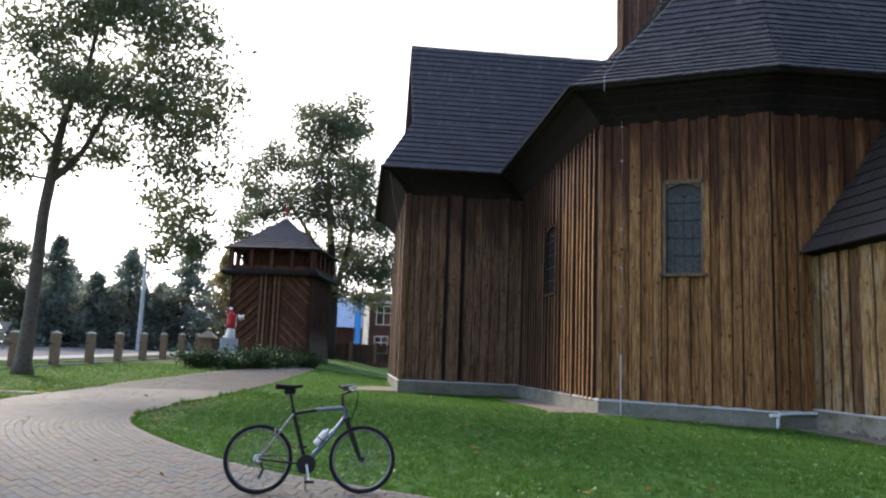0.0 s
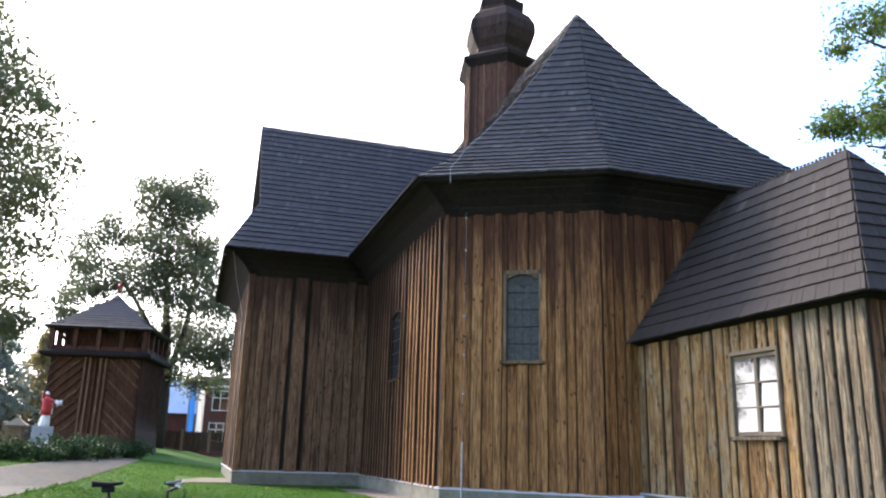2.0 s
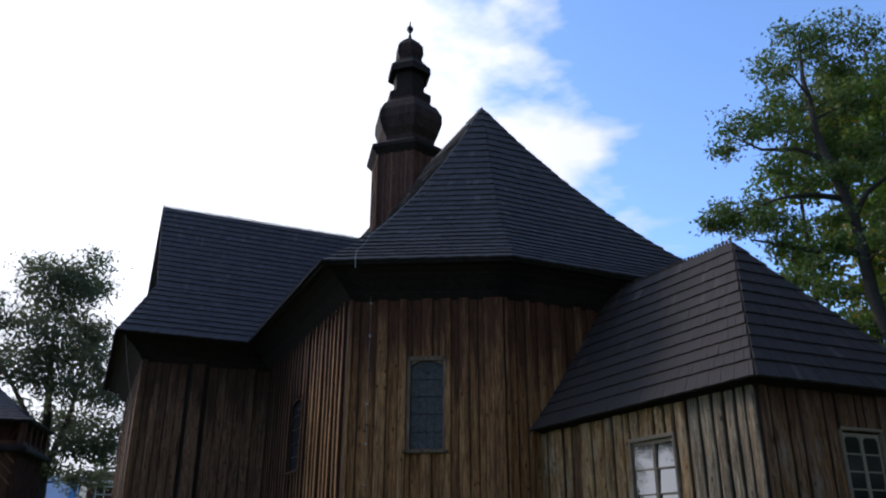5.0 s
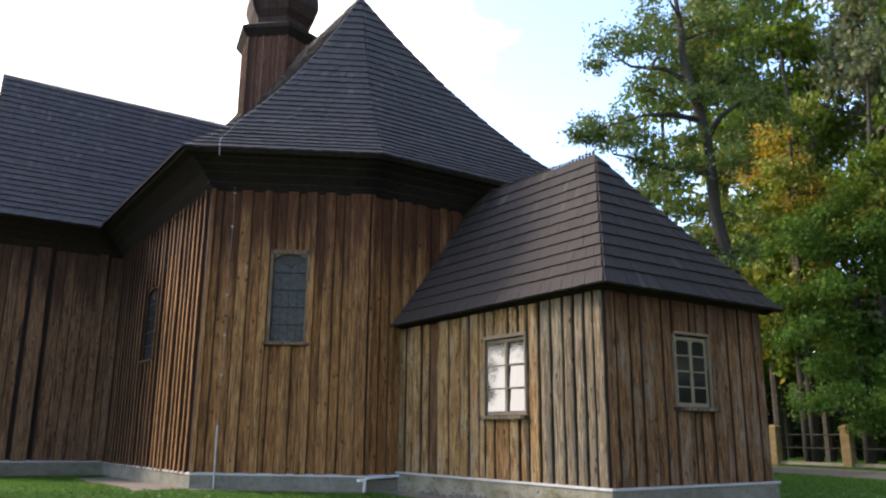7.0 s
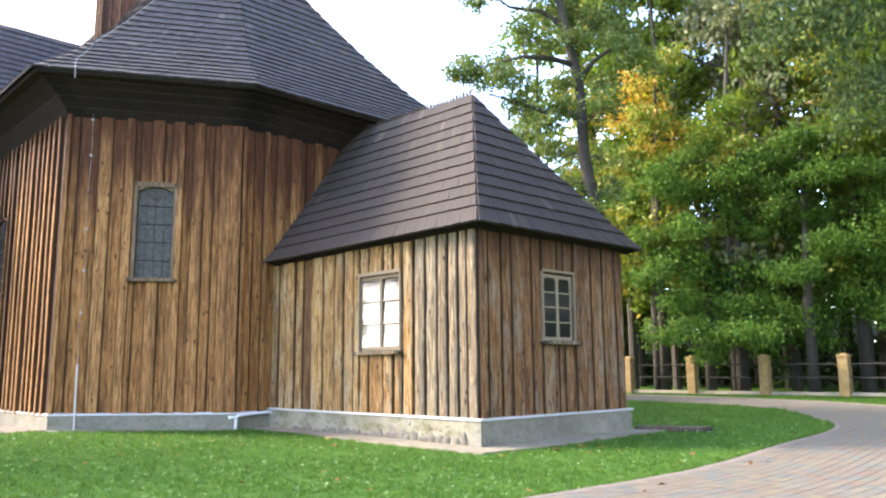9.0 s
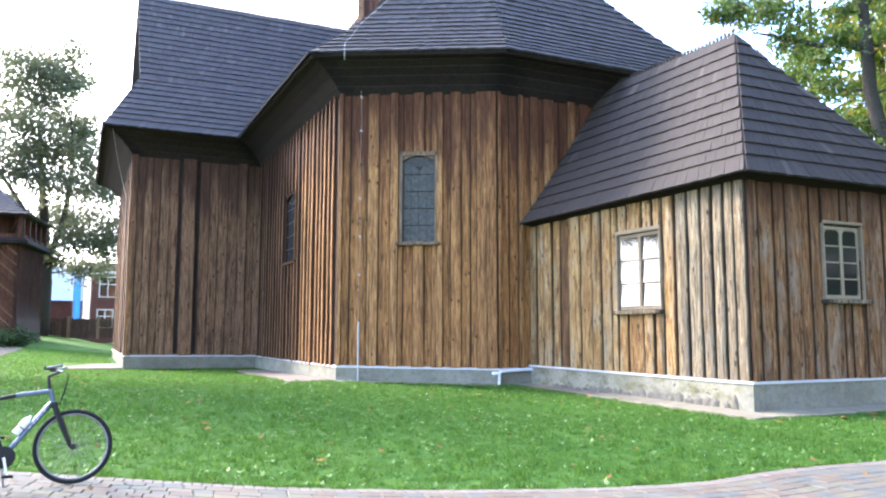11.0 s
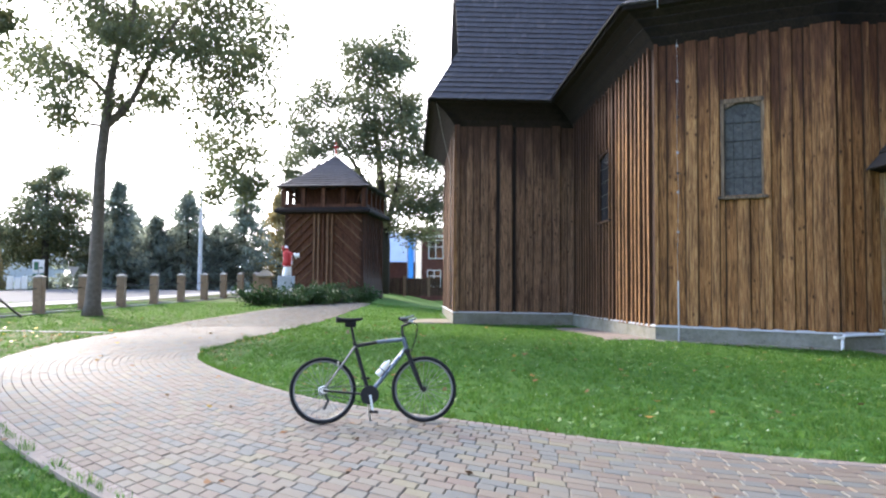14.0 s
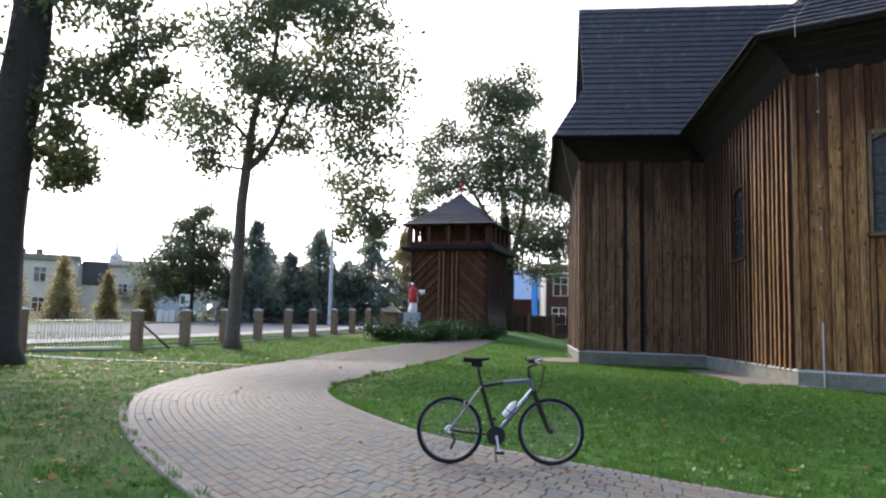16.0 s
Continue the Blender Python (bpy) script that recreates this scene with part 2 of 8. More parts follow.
M["turret_wood"] = timber("red_brown_turret_boards", (0.04, 0.019, 0.014), (0.085, 0.042, 0.032), (0.15, 0.085, 0.066))
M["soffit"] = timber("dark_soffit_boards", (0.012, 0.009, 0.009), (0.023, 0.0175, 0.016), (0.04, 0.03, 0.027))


def shingle_mat(name, a, b_, c):
    m, n, l, b = material(name, 0.72)
    b.inputs["Specular IOR Level"].default_value = 0.2
    g = n.new("ShaderNodeNewGeometry")
    v = place(n, l)
    f = noise_tex(n, l, v, 0.9, 3)
    fine = noise_tex(n, l, v, 45.0, 4)
    col = ramp(n, l, g.outputs["Random Per Island"], [(0.0, a), (0.55, b_), (0.93, b_), (1.0, c)])
    col = mix(n, l, ramp(n, l, f, [(0.4, (0, 0, 0)), (0.7, (0.6, 0.6, 0.6))]), col, a)
    col = mix(n, l, 0.5, col, ramp(n, l, fine, [(0.3, tuple(x * 0.6 for x in b_)), (0.7, tuple(x * 1.35 for x in b_))]))
    l.new(col, b.inputs["Base Color"])
    bump(n, l, b, fine, 0.4, 0.005)
    return m


M["shingle"] = shingle_mat("dark_church_shingles", (0.036, 0.0325, 0.0345), (0.066, 0.0595, 0.061), (0.135, 0.117, 0.105))
M["annex_shingle"] = shingle_mat("brown_annex_shingles", (0.02, 0.016, 0.014), (0.037, 0.029, 0.025), (0.125, 0.102, 0.087))
M["annex_shingle"].node_tree.nodes["Principled BSDF"].inputs["Specular IOR Level"].default_value = 0.18
def mossy_render(name, col, moss_to, spots):
    """Old lime render with moss, damp stains and bare spots."""
    m = plain(name, col, 0.9, var=0.3, scale=1.3)
    n, l = m.node_tree.nodes, m.node_tree.links
    b = n["Principled BSDF"]
    c = b.inputs["Base Color"].links[0].from_socket
    v = place(n, l, (1, 1, 1.6))
    moss, spot = noise_tex(n, l, v, 1.7, 7, 0.68), noise_tex(n, l, v, 6.0, 6, 0.65)
    c = mix(n, l, ramp(n, l, moss, [(0.46, (0, 0, 0)), (0.62, (moss_to,) * 3)]), c, (0.105, 0.1, 0.05))
    c = mix(n, l, ramp(n, l, spot, [(0.58, (0, 0, 0)), (0.64, (spots,) * 3)]), c, (0.07, 0.06, 0.05))
    l.new(c, b.inputs["Base Color"])
    bump(n, l, b, spot, 0.6, 0.02)
    return m


M["plinth_annex"] = mossy_render("mossy_beige_plinth", (0.2, 0.185, 0.145), 0.85, 0.9)
M["plinth"] = mossy_render("grey_plinth_render", (0.185, 0.176, 0.143), 0.4, 0.4)
M["stone"] = plain("field_stone", (0.1, 0.088, 0.07), 0.85, var=0.35, scale=5)
M["flashing"] = plain("zinc_drip_flashing", (0.46, 0.465, 0.47), 0.5, 0.3, var=0.12, scale=3)
M["wire"] = plain("galvanised_wire", (0.3, 0.29, 0.28), 0.55, 0.3, var=0.1)
M["pale_tube"] = plain("weathered_pale_tube", (0.42, 0.41, 0.39), 0.6, var=0.15)
M["pvc"] = plain("pale_grey_pipe", (0.62, 0.63, 0.64), 0.45, var=0.1)
M["concrete"] = plain("pale_concrete", (0.27, 0.258, 0.235), 0.9, var=0.2, scale=2)
M["slab_stone"] = plain("worn_tan_slab", (0.205, 0.182, 0.135), 0.92, var=0.3, scale=3)
M["weathered_frame"] = plain("weathered_grey_frame", (0.17, 0.125, 0.08), 0.75, var=0.25, scale=9)
M["frame_wood"] = timber("brown_window_frame", (0.07, 0.052, 0.038), (0.16, 0.12, 0.085), (0.25, 0.2, 0.15))
M["sash"] = plain("pale_sash_paint", (0.19, 0.15, 0.092), 0.6, var=0.2, scale=8)
M["white"] = plain("white_paint", (0.78, 0.77, 0.74), 0.6, var=0.08)
M["red"] = plain("red_cloth_paint", (0.45, 0.03, 0.03), 0.7, var=0.2)
M["black"] = plain("black_rubber", (0.014, 0.014, 0.015), 0.8, var=0.3, scale=20)
M["black_paint"] = plain("black_gloss_paint", (0.018, 0.018, 0.02), 0.3, var=0.2)
M["steel_blue"] = plain("pale_blue_frame_paint", (0.095, 0.125, 0.165), 0.3, 0.5, var=0.12)
M["chrome"] = plain("bare_alloy", (0.6, 0.6, 0.6), 0.28, 0.9, var=0.1)
M["bark"] = plain("grey_brown_bark", (0.1, 0.083, 0.066), 0.95, var=0.45, scale=7)
M["bark_dark"] = plain("dark_bark", (0.038, 0.032, 0.026), 0.95, var=0.45, scale=7)
M["asphalt"] = plain("worn_asphalt", (0.1, 0.1, 0.1), 0.9, var=0.15, scale=0.4)
M["brick_post"] = plain("tan_brick_pillar", (0.2, 0.135, 0.085), 0.9, var=0.3, scale=9)
M["ochre_post"] = plain("ochre_fence_post", (0.22, 0.145, 0.058), 0.85, var=0.35, scale=4)
M["fence_wood"] = timber("dark_fence_rails", (0.03, 0.022, 0.017), (0.08, 0.06, 0.045), (0.14, 0.11, 0.085))
M["iron"] = plain("dark_wrought_iron", (0.03, 0.03, 0.032), 0.5, 0.5, var=0.3)
M["stucco"] = plain("beige_stucco", (0.72, 0.66, 0.53), 0.9, var=0.12, scale=0.5)
M["brickwall"] = plain("dark_red_brickwork", (0.12, 0.045, 0.035), 0.9, var=0.3, scale=3)
M["sign_green"] = plain("green_sign_paint", (0.03, 0.13, 0.07), 0.5, var=0.1)
M["granite"] = plain("polished_grey_granite", (0.33, 0.35, 0.37), 0.35, var=0.2, scale=14)


def glass(name, tint, rough=0.06, ior=1.9):
    m, n, l, b = material(name, rough)
    b.inputs["Base Color"].default_value = (*tint, 1)
    b.inputs["Specular IOR Level"].default_value = 1.0
    b.inputs["IOR"].default_value, b.inputs["Coat IOR"].default_value = ior, ior
    b.inputs["Coat Weight"].default_value = 1.0
    b.inputs["Coat Roughness"].default_value = 0.02
    f = noise_tex(n, l, place(n, l), 2.5, 2)
    bump(n, l, b, f, 0.12, 0.02)
    return m


M["glass"] = glass("old_window_glass", (0.02, 0.022, 0.024), 0.06, 1.7)
# near-black pane, the shade of the chancel corner put into its colour
M["chancel_glass"] = plain("corner_shaded_glass", (0.012, 0.013, 0.015), 0.7, var=0.4, scale=9)
M["chancel_glass"].node_tree.nodes["Principled BSDF"].inputs["Specular IOR Level"].default_value = 0.06
M["dim_glass"] = glass("dim_window_glass", (0.014, 0.015, 0.013), 0.08, 1.3)
M["dim_glass"].node_tree.nodes["Principled BSDF"].inputs["Coat Weight"].default_value = 0.08
M["dim_glass"].node_tree.nodes["Principled BSDF"].inputs["Specular IOR Level"].default_value = 0.5
M["lead_glass"] = plain("leaded_dull_glass", (0.062, 0.061, 0.056), 0.5, var=0.5, scale=12)


def leaf_mat(name, stops, trans=0.35):
    m, n, l, b = material(name, 0.55)
    g = n.new("ShaderNodeNewGeometry")
    col = ramp(n, l, g.outputs["Random Per Island"], stops)
    f = noise_tex(n, l, place(n, l), 0.7, 3)
    col = mix(n, l, ramp(n, l, f, [(0.35, (0, 0, 0)), (0.75, (0.55, 0.55, 0.55))]), col, stops[1][1])
    l.new(col, b.inputs["Base Color"])
    tr = n.new("ShaderNodeBsdfTranslucent")
    l.new(col, tr.inputs["Color"])
    mx = n.new("ShaderNodeMixShader")
    mx.inputs[0].default_value = trans
    out = n["Material Output"]
    l.new(b.outputs[0], mx.inputs[1])
    l.new(tr.outputs[0], mx.inputs[2])
    l.new(mx.outputs[0], out.inputs["Surface"])
    return m


M["leaf"] = leaf_mat("autumn_green_leaves", [(0.0, (0.075, 0.095, 0.045)), (0.5, (0.11, 0.133, 0.06)), (0.93, (0.145, 0.165, 0.07)), (1.0, (0.18, 0.155, 0.07))], 0.5)
M["leaf_oak"] = leaf_mat("oak_leaves", [(0.0, (0.045, 0.09, 0.018)), (0.55, (0.085, 0.14, 0.025)), (0.96, (0.13, 0.18, 0.032)), (1.0, (0.3, 0.15, 0.02))], 0.4)
M["leaf_wood"] = leaf_mat("woodland_leaves", [(0.0, (0.06, 0.115, 0.014)), (0.55, (0.105, 0.17, 0.02)), (0.95, (0.17, 0.225, 0.028)), (1.0, (0.32, 0.2, 0.02))], 0.45)
M["leaf_beech"] = leaf_mat("beech_leaves", [(0.0, (0.036, 0.09, 0.016)), (0.6, (0.075, 0.155, 0.024)), (0.97, (0.125, 0.21, 0.03)), (1.0, (0.19, 0.23, 0.034))], 0.45)
M["leaf_ash"] = leaf_mat("ash_leaves", [(0.0, (0.03, 0.055, 0.018)), (0.6, (0.055, 0.09, 0.028)), (0.93, (0.09, 0.13, 0.045)), (1.0, (0.2, 0.24, 0.05))], 0.4)
M["leaf_yellow"] = leaf_mat("yellowing_leaves", [(0.0, (0.09, 0.16, 0.016)), (0.5, (0.16, 0.22, 0.022)), (0.85, (0.3, 0.26, 0.028)), (1.0, (0.38, 0.18, 0.02))], 0.45)
M["leaf_orange"] = leaf_mat("orange_leaves", [(0.0, (0.2, 0.22, 0.02)), (0.45, (0.38, 0.3, 0.025)), (0.8, (0.46, 0.27, 0.022)), (1.0, (0.46, 0.16, 0.02))], 0.45)
# far leaves and needles mixed paler: distance haze put into their colours
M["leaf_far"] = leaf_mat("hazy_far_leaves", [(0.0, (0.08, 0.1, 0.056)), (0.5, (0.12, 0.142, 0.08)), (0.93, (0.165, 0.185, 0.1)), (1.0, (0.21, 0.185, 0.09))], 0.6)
M["needles"] = leaf_mat("hazy_pale_needles", [(0.0, (0.15, 0.185, 0.15)), (0.6, (0.21, 0.25, 0.205)), (1.0, (0.27, 0.305, 0.235))], 0.7)
M["juniper"] = leaf_mat("juniper_sprays", [(0.0, (0.018, 0.045, 0.014)), (0.7, (0.032, 0.068, 0.02)), (1.0, (0.055, 0.1, 0.032))], 0.25)
M["grass"] = leaf_mat("lawn_blades", [(0.0, (0.038, 0.1, 0.0155)), (0.6, (0.071, 0.159, 0.0255)), (0.9, (0.125, 0.23, 0.04)), (1.0, (0.18, 0.22, 0.05))], 0.55)


for k_ in ("grass", "juniper", "needles", "leaf_ash", "leaf_beech", "leaf_wood"):
    M[k_].node_tree.nodes["Principled BSDF"].inputs["Specular IOR Level"].default_value = 0.15


def lawn_soil():
    m, n, l, b = material("lawn_ground", 0.95)
    b.inputs["Specular IOR Level"].default_value = 0.08
    v = place(n, l)
    f, g = noise_tex(n, l, v, 0.45, 4), noise_tex(n, l, v, 14.0, 5)
    c = ramp(n, l, g, [(0.3, (0.039, 0.089, 0.016)), (0.55, (0.053, 0.113, 0.021)), (0.75, (0.068, 0.134, 0.026))])
    c = mix(n, l, ramp(n, l, f, [(0.45, (0, 0, 0)), (0.75, (0.5, 0.5, 0.5))]), c, (0.1, 0.18, 0.035))
    # darker tufts and paler worn spots
    t1, t2 = noise_tex(n, l, v, 2.6, 6, 0.65), noise_tex(n, l, v, 5.5, 5, 0.6)
    c = mix(n, l, ramp(n, l, t1, [(0.46, (0, 0, 0)), (0.6, (0.85, 0.85, 0.85))]), c, (0.025, 0.085, 0.012))
    c = mix(n, l, ramp(n, l, t2, [(0.55, (0, 0, 0)), (0.7, (0.6, 0.6, 0.6))]), c, (0.11, 0.22, 0.035))
    # trodden earth showing through the rough grass under the old trees
    sx = n.new("ShaderNodeSeparateXYZ")
    l.new(v, sx.inputs[0])
    mr = n.new("ShaderNodeMapRange")
    mr.inputs["From Min"].default_value, mr.inputs["From Max"].default_value = -2.0, -5.0
    mr.inputs["To Min"].default_value, mr.inputs["To Max"].default_value = 0.0, 0.8
    l.new(sx.outputs[0], mr.inputs["Value"])
    worn = mix(n, l, 1.0, ramp(n, l, t1, [(0.44, (0.25, 0.25, 0.25)), (0.58, (1, 1, 1))]), mr.outputs[0], "MULTIPLY")
    c = mix(n, l, worn, c, (0.105, 0.088, 0.045))
    l.new(c, b.inputs["Base Color"])
    bump(n, l, b, t2, 0.9, 0.05)
    return m


M["lawn"] = lawn_soil()


def paver_mat():
    m, n, l, b = material("mixed_paver_stone", 0.62)
    b.inputs["Specular IOR Level"].default_value = 0.18
    info, g = n.new("ShaderNodeObjectInfo"), n.new("ShaderNodeNewGeometry")
    s = n.new("ShaderNodeMath")
    s.operation = "ADD"
    l.new(info.outputs["Random"], s.inputs[0])
    l.new(g.outputs["Random Per Island"], s.inputs[1])
    w = n.new("ShaderNodeMath")
    w.operation = "FRACT"
    l.new(s.outputs[0], w.inputs[0])
    c = ramp(n, l, w.outputs[0], [(0.0, (0.25, 0.155, 0.11)), (0.2, (0.31, 0.215, 0.15)), (0.42, (0.3, 0.26, 0.21)), (0.6, (0.178, 0.205, 0.22)), (0.72, (0.168, 0.195, 0.21)), (0.8, (0.36, 0.31, 0.17)), (0.9, (0.34, 0.25, 0.19)), (1.0, (0.265, 0.15, 0.12))])
    v = place(n, l)
    f, h = noise_tex(n, l, v, 1.1, 4), noise_tex(n, l, v, 60.0, 4)
    c = mix(n, l, 0.2, c, (0.255, 0.245, 0.215))
    c = mix(n, l, 1.0, c, (0.43, 0.432, 0.378), "MULTIPLY")
    c = mix(n, l, 0.2, c, ramp(n, l, h, [(0.3, (0.13, 0.115, 0.098)), (0.7, (0.28, 0.255, 0.225))]))
    c = mix(n, l, ramp(n, l, f, [(0.5, (0, 0, 0)), (0.75, (0.35, 0.35, 0.35))]), c, (0.15, 0.135, 0.11))
    l.new(c, b.inputs["Base Color"])
    bump(n, l, b, h, 0.4, 0.004)
    return m


M["paver"] = paver_mat()
M["paver_edge"] = plain("pink_edge_pavers", (0.18, 0.148, 0.12), 0.6, var=0.25, scale=7)
for k_ in ("paver_edge", "concrete", "slab_stone", "plinth", "plinth_annex"):
    M[k_].node_tree.nodes["Principled BSDF"].inputs["Specular IOR Level"].default_value = 0.18
M["sand_joint"] = plain("sand_joint", (0.11, 0.098, 0.077), 0.95, var=0.3, scale=12)
M["kerb"] = plain("tan_kerb_stone", (0.26, 0.215, 0.17), 0.9, var=0.25, scale=5)

for k_ in ("lead_glass", "black", "black_paint", "asphalt", "concrete", "slab_stone", "kerb", "sand_joint"):
    M[k_].node_tree.nodes["Principled BSDF"].inputs["Specular IOR Level"].default_value = 0.15

# ---------------------------------------------------------------- building helpers
def mesh_of(name, verts, faces, mat, smooth=False):
    me = bpy.data.meshes.new(name)
    me.from_pydata([tuple(v) for v in verts], [], faces)
    me.materials.append(mat)
    if smooth:
        me.shade_smooth()
    me.update()
    return me


def mesh_from(name, bm, mat, smooth=False):
    me = bpy.data.meshes.new(name)
    bmesh.ops.recalc_face_normals(bm, faces=bm.faces)
    bm.to_mesh(me)
    bm.free()
    me.materials.append(mat)
    if smooth:
        me.shade_smooth()
    return me


def part(name, data, mat, parent, label="", smooth=False, m=None):
    """One mesh object under a thing or a part; data: a bmesh or a mesh."""
    me = data if isinstance(data, bpy.types.Mesh) else mesh_from(name, data, mat, smooth)
    ob = new(name, me)
    ob.parent = parent
    if m is not None:
        ob.matrix_basis = m
    return tagged(ob, label)


def thing(name, label, category, at=(0, 0, 0), turn=0.0, group="", kind=""):
    ob = new(name)
    ob.empty_display_size = 0.2
    ob.matrix_basis = Matrix.Translation(at) @ Matrix.Rotation(radians(turn), 4, "Z")
    return tagged(ob, label, category, group, kind)


def add_box(bm, lo, hi, m=None, bevel=0.0):
    vs = [bm.verts.new((x, y, z)) for x in (lo[0], hi[0]) for y in (lo[1], hi[1]) for z in (lo[2], hi[2])]
    fs = [bm.faces.new([vs[i] for i in q]) for q in ((0, 1, 3, 2), (4, 6, 7, 5), (0, 4, 5, 1), (2, 3, 7, 6), (0, 2, 6, 4), (1, 5, 7, 3))]
    if bevel:
        es = list({e for f in fs for e in f.edges})
        r = bmesh.ops.bevel(bm, geom=es, offset=bevel, segments=1, affect="EDGES")
        vs = list({v for f in r["faces"] for v in f.verts} | {v for v in vs if v.is_valid})
    if m is not None:
        bmesh.ops.transform(bm, matrix=m, verts=[v for v in vs if v.is_valid])
    return vs


def box(lo, hi, m=None, bevel=0.0):
    bm = bmesh.new()
    add_box(bm, lo, hi, m, bevel)
    return bm


def add_rod(bm, a, b, r0, r1=None, sides=8, caps=True):
    """A tapered round bar from a to b."""
    a, b = Vector(a), Vector(b)
    r1 = r0 if r1 is None else r1
    q = (b - a).to_track_quat("Z", "Y")
    rings = []
    for p, r in ((a, r0), (b, r1)):
        rings.append([bm.verts.new(p + q @ Vector((r * math.cos(k * math.tau / sides), r * math.sin(k * math.tau / sides), 0))) for k in range(sides)])
    for k in range(sides):
        bm.faces.new((rings[0][k], rings[0][(k + 1) % sides], rings[1][(k + 1) % sides], rings[1][k]))
    if caps:
        bm.faces.new(rings[0][::-1])
        bm.faces.new(rings[1])


def rod(a, b, r0, r1=None, sides=8):
    bm = bmesh.new()
    add_rod(bm, a, b, r0, r1, sides)
    return bm


def tube(points, r, sides=7, closed=False):
    """A round bar along a line of points."""
    bm = bmesh.new()
    pts = [Vector(p) for p in points]
    n, rings = len(pts), []
    ref = Vector((0, 0, 1 if pts[-1].z >= pts[0].z else -1))
    for i, p in enumerate(pts):
        d = (pts[(i + 1) % n] - pts[i - 1]) if closed else (pts[min(i + 1, n - 1)] - pts[max(i - 1, 0)])
        q = d.to_track_quat("Z", "Y") if closed else ref.rotation_difference(d)
        rr = r[i] if isinstance(r, (list, tuple)) else r
        rings.append([bm.verts.new(p + q @ Vector((rr * math.cos(k * math.tau / sides), rr * math.sin(k * math.tau / sides), 0))) for k in range(sides)])
    for i in range(n if closed else n - 1):
        a, b = rings[i], rings[(i + 1) % n]
        for k in range(sides):
            bm.faces.new((a[k], a[(k + 1) % sides], b[(k + 1) % sides], b[k]))
    if not closed:
        bm.faces.new(rings[0][::-1])
        bm.faces.new(rings[-1])
    return bm


def lathe(profile, sides=24, turn=0.0, bm=None):
    """A turned or faceted solid from (radius, height) pairs."""
    bm = bm or bmesh.new()
    rings = [[bm.verts.new((r * math.cos(turn + k * math.tau / sides), r * math.sin(turn + k * math.tau / sides), z)) for k in range(sides)] for r, z in profile]
    for a, b in zip(rings, rings[1:]):
        for k in range(sides):
            bm.faces.new((a[k], a[(k + 1) % sides], b[(k + 1) % sides], b[k]))
    bm.faces.new(rings[0][::-1])
    bm.faces.new(rings[-1])
    return bm


def smooth_step(a, b, x):
    t = min(1, max(0, (x - a) / (b - a)))
    return t * t * (3 - 2 * t)


def ground_z(x, y):
    """The lie of the land: nearly level, rising gently towards the street and the bell tower, and behind the annex."""
    d = math.hypot(x, y)
    z = 0.03 * max(0.0, min(d, 66.0) - 28.5) * smooth_step(5, -3, x)
    z += 0.012 * max(0.0, min(d, 70.0) - 24.0) * smooth_step(16, 24, x)
    z += 0.10 * math.exp(-((x - 6.5) ** 2 + (y - 21) ** 2) / 16) - 0.05 * math.exp(-((x - 12) ** 2 + (y - 10.5) ** 2) / 14)
    return z


BOARD_MESHES = {}


def board_mesh(kind, mat, variant):
    """A sawn board one unit wide, deep and high, with wavering edges; a slab has a bowed face; shared between boards."""
    key = (kind, mat.name, variant)
    if key not in BOARD_MESHES:
        r = random.Random(hash_key(kind) * 31 + variant)
        bm, n = bmesh.new(), 6
        rows, slab = [], kind == "slab"
        for i in range(n + 1):
            z = i / n
            a, b = r.uniform(-0.04, 0.03), 1 + r.uniform(-0.03, 0.04)
            if slab:
                a, b = r.uniform(-0.07, 0.05), 1 + r.uniform(-0.05, 0.07)
            f = r.uniform(-0.12, 0.12)
            face = ((0.0, 0.42), (0.1, 0.14), (0.3, 0.0), (0.68, -0.02), (0.9, 0.12), (1.0, 0.4)) if slab else ((0.0, 0.12), (0.05, 0.0), (0.5, -0.03), (0.95, -f * 0.4), (1.0, 0.12))
            rows.append([bm.verts.new(p) for p in [(a, 1, z)] + [(a + (b - a) * u, v + f, z) for u, v in face] + [(b, 1, z)]])
        for lo, hi in zip(rows, rows[1:]):
            for k in range(len(lo) - 1):
                bm.faces.new((lo[k], lo[k + 1], hi[k + 1], hi[k]))
        bm.faces.new(rows[0])
        bm.faces.new(rows[-1][::-1])
        BOARD_MESHES[key] = mesh_from("board", bm, mat)
    return BOARD_MESHES[key]


def hash_key(s):
    return sum((i + 1) * ord(c) for i, c in enumerate(s))


def face_frame(p, q):
    """The pose of a wall face: x along it from p to q, y into the building, z up."""
    d = (Vector((*q, 0)) - Vector((*p, 0)))
    ln = d.length
    d /= ln
    inward = Vector((-d.y, d.x, 0))
    m = Matrix((d, inward, Vector((0, 0, 1)))).transposed().to_4x4()
    m.translation = (*p, 0)
    return m, ln


def wall_mesh(bm, length, z0, z1, thick, holes):
    """A wall with openings through it; holes: (x0, x1, z0, z1)."""
    xs = sorted({0, length, *[v for h in holes for v in h[:2]]})
    zs = sorted({z0, z1, *[v for h in holes for v in h[2:]]})
    for xa, xb in zip(xs, xs[1:]):
        for za, zb in zip(zs, zs[1:]):
            if not any(h[0] <= xa and xb <= h[1] and h[2] <= za and zb <= h[3] for h in holes):
                add_box(bm, (xa, 0, za), (xb, thick, zb))
    bmesh.ops.remove_doubles(bm, verts=bm.verts, dist=1e-4)
    inner = [f for f in bm.faces if len([g for g in bm.faces if g is not f and (g.calc_center_median() - f.calc_center_median()).length < 1e-4])]
    bmesh.ops.delete(bm, geom=inner, context="FACES_ONLY")


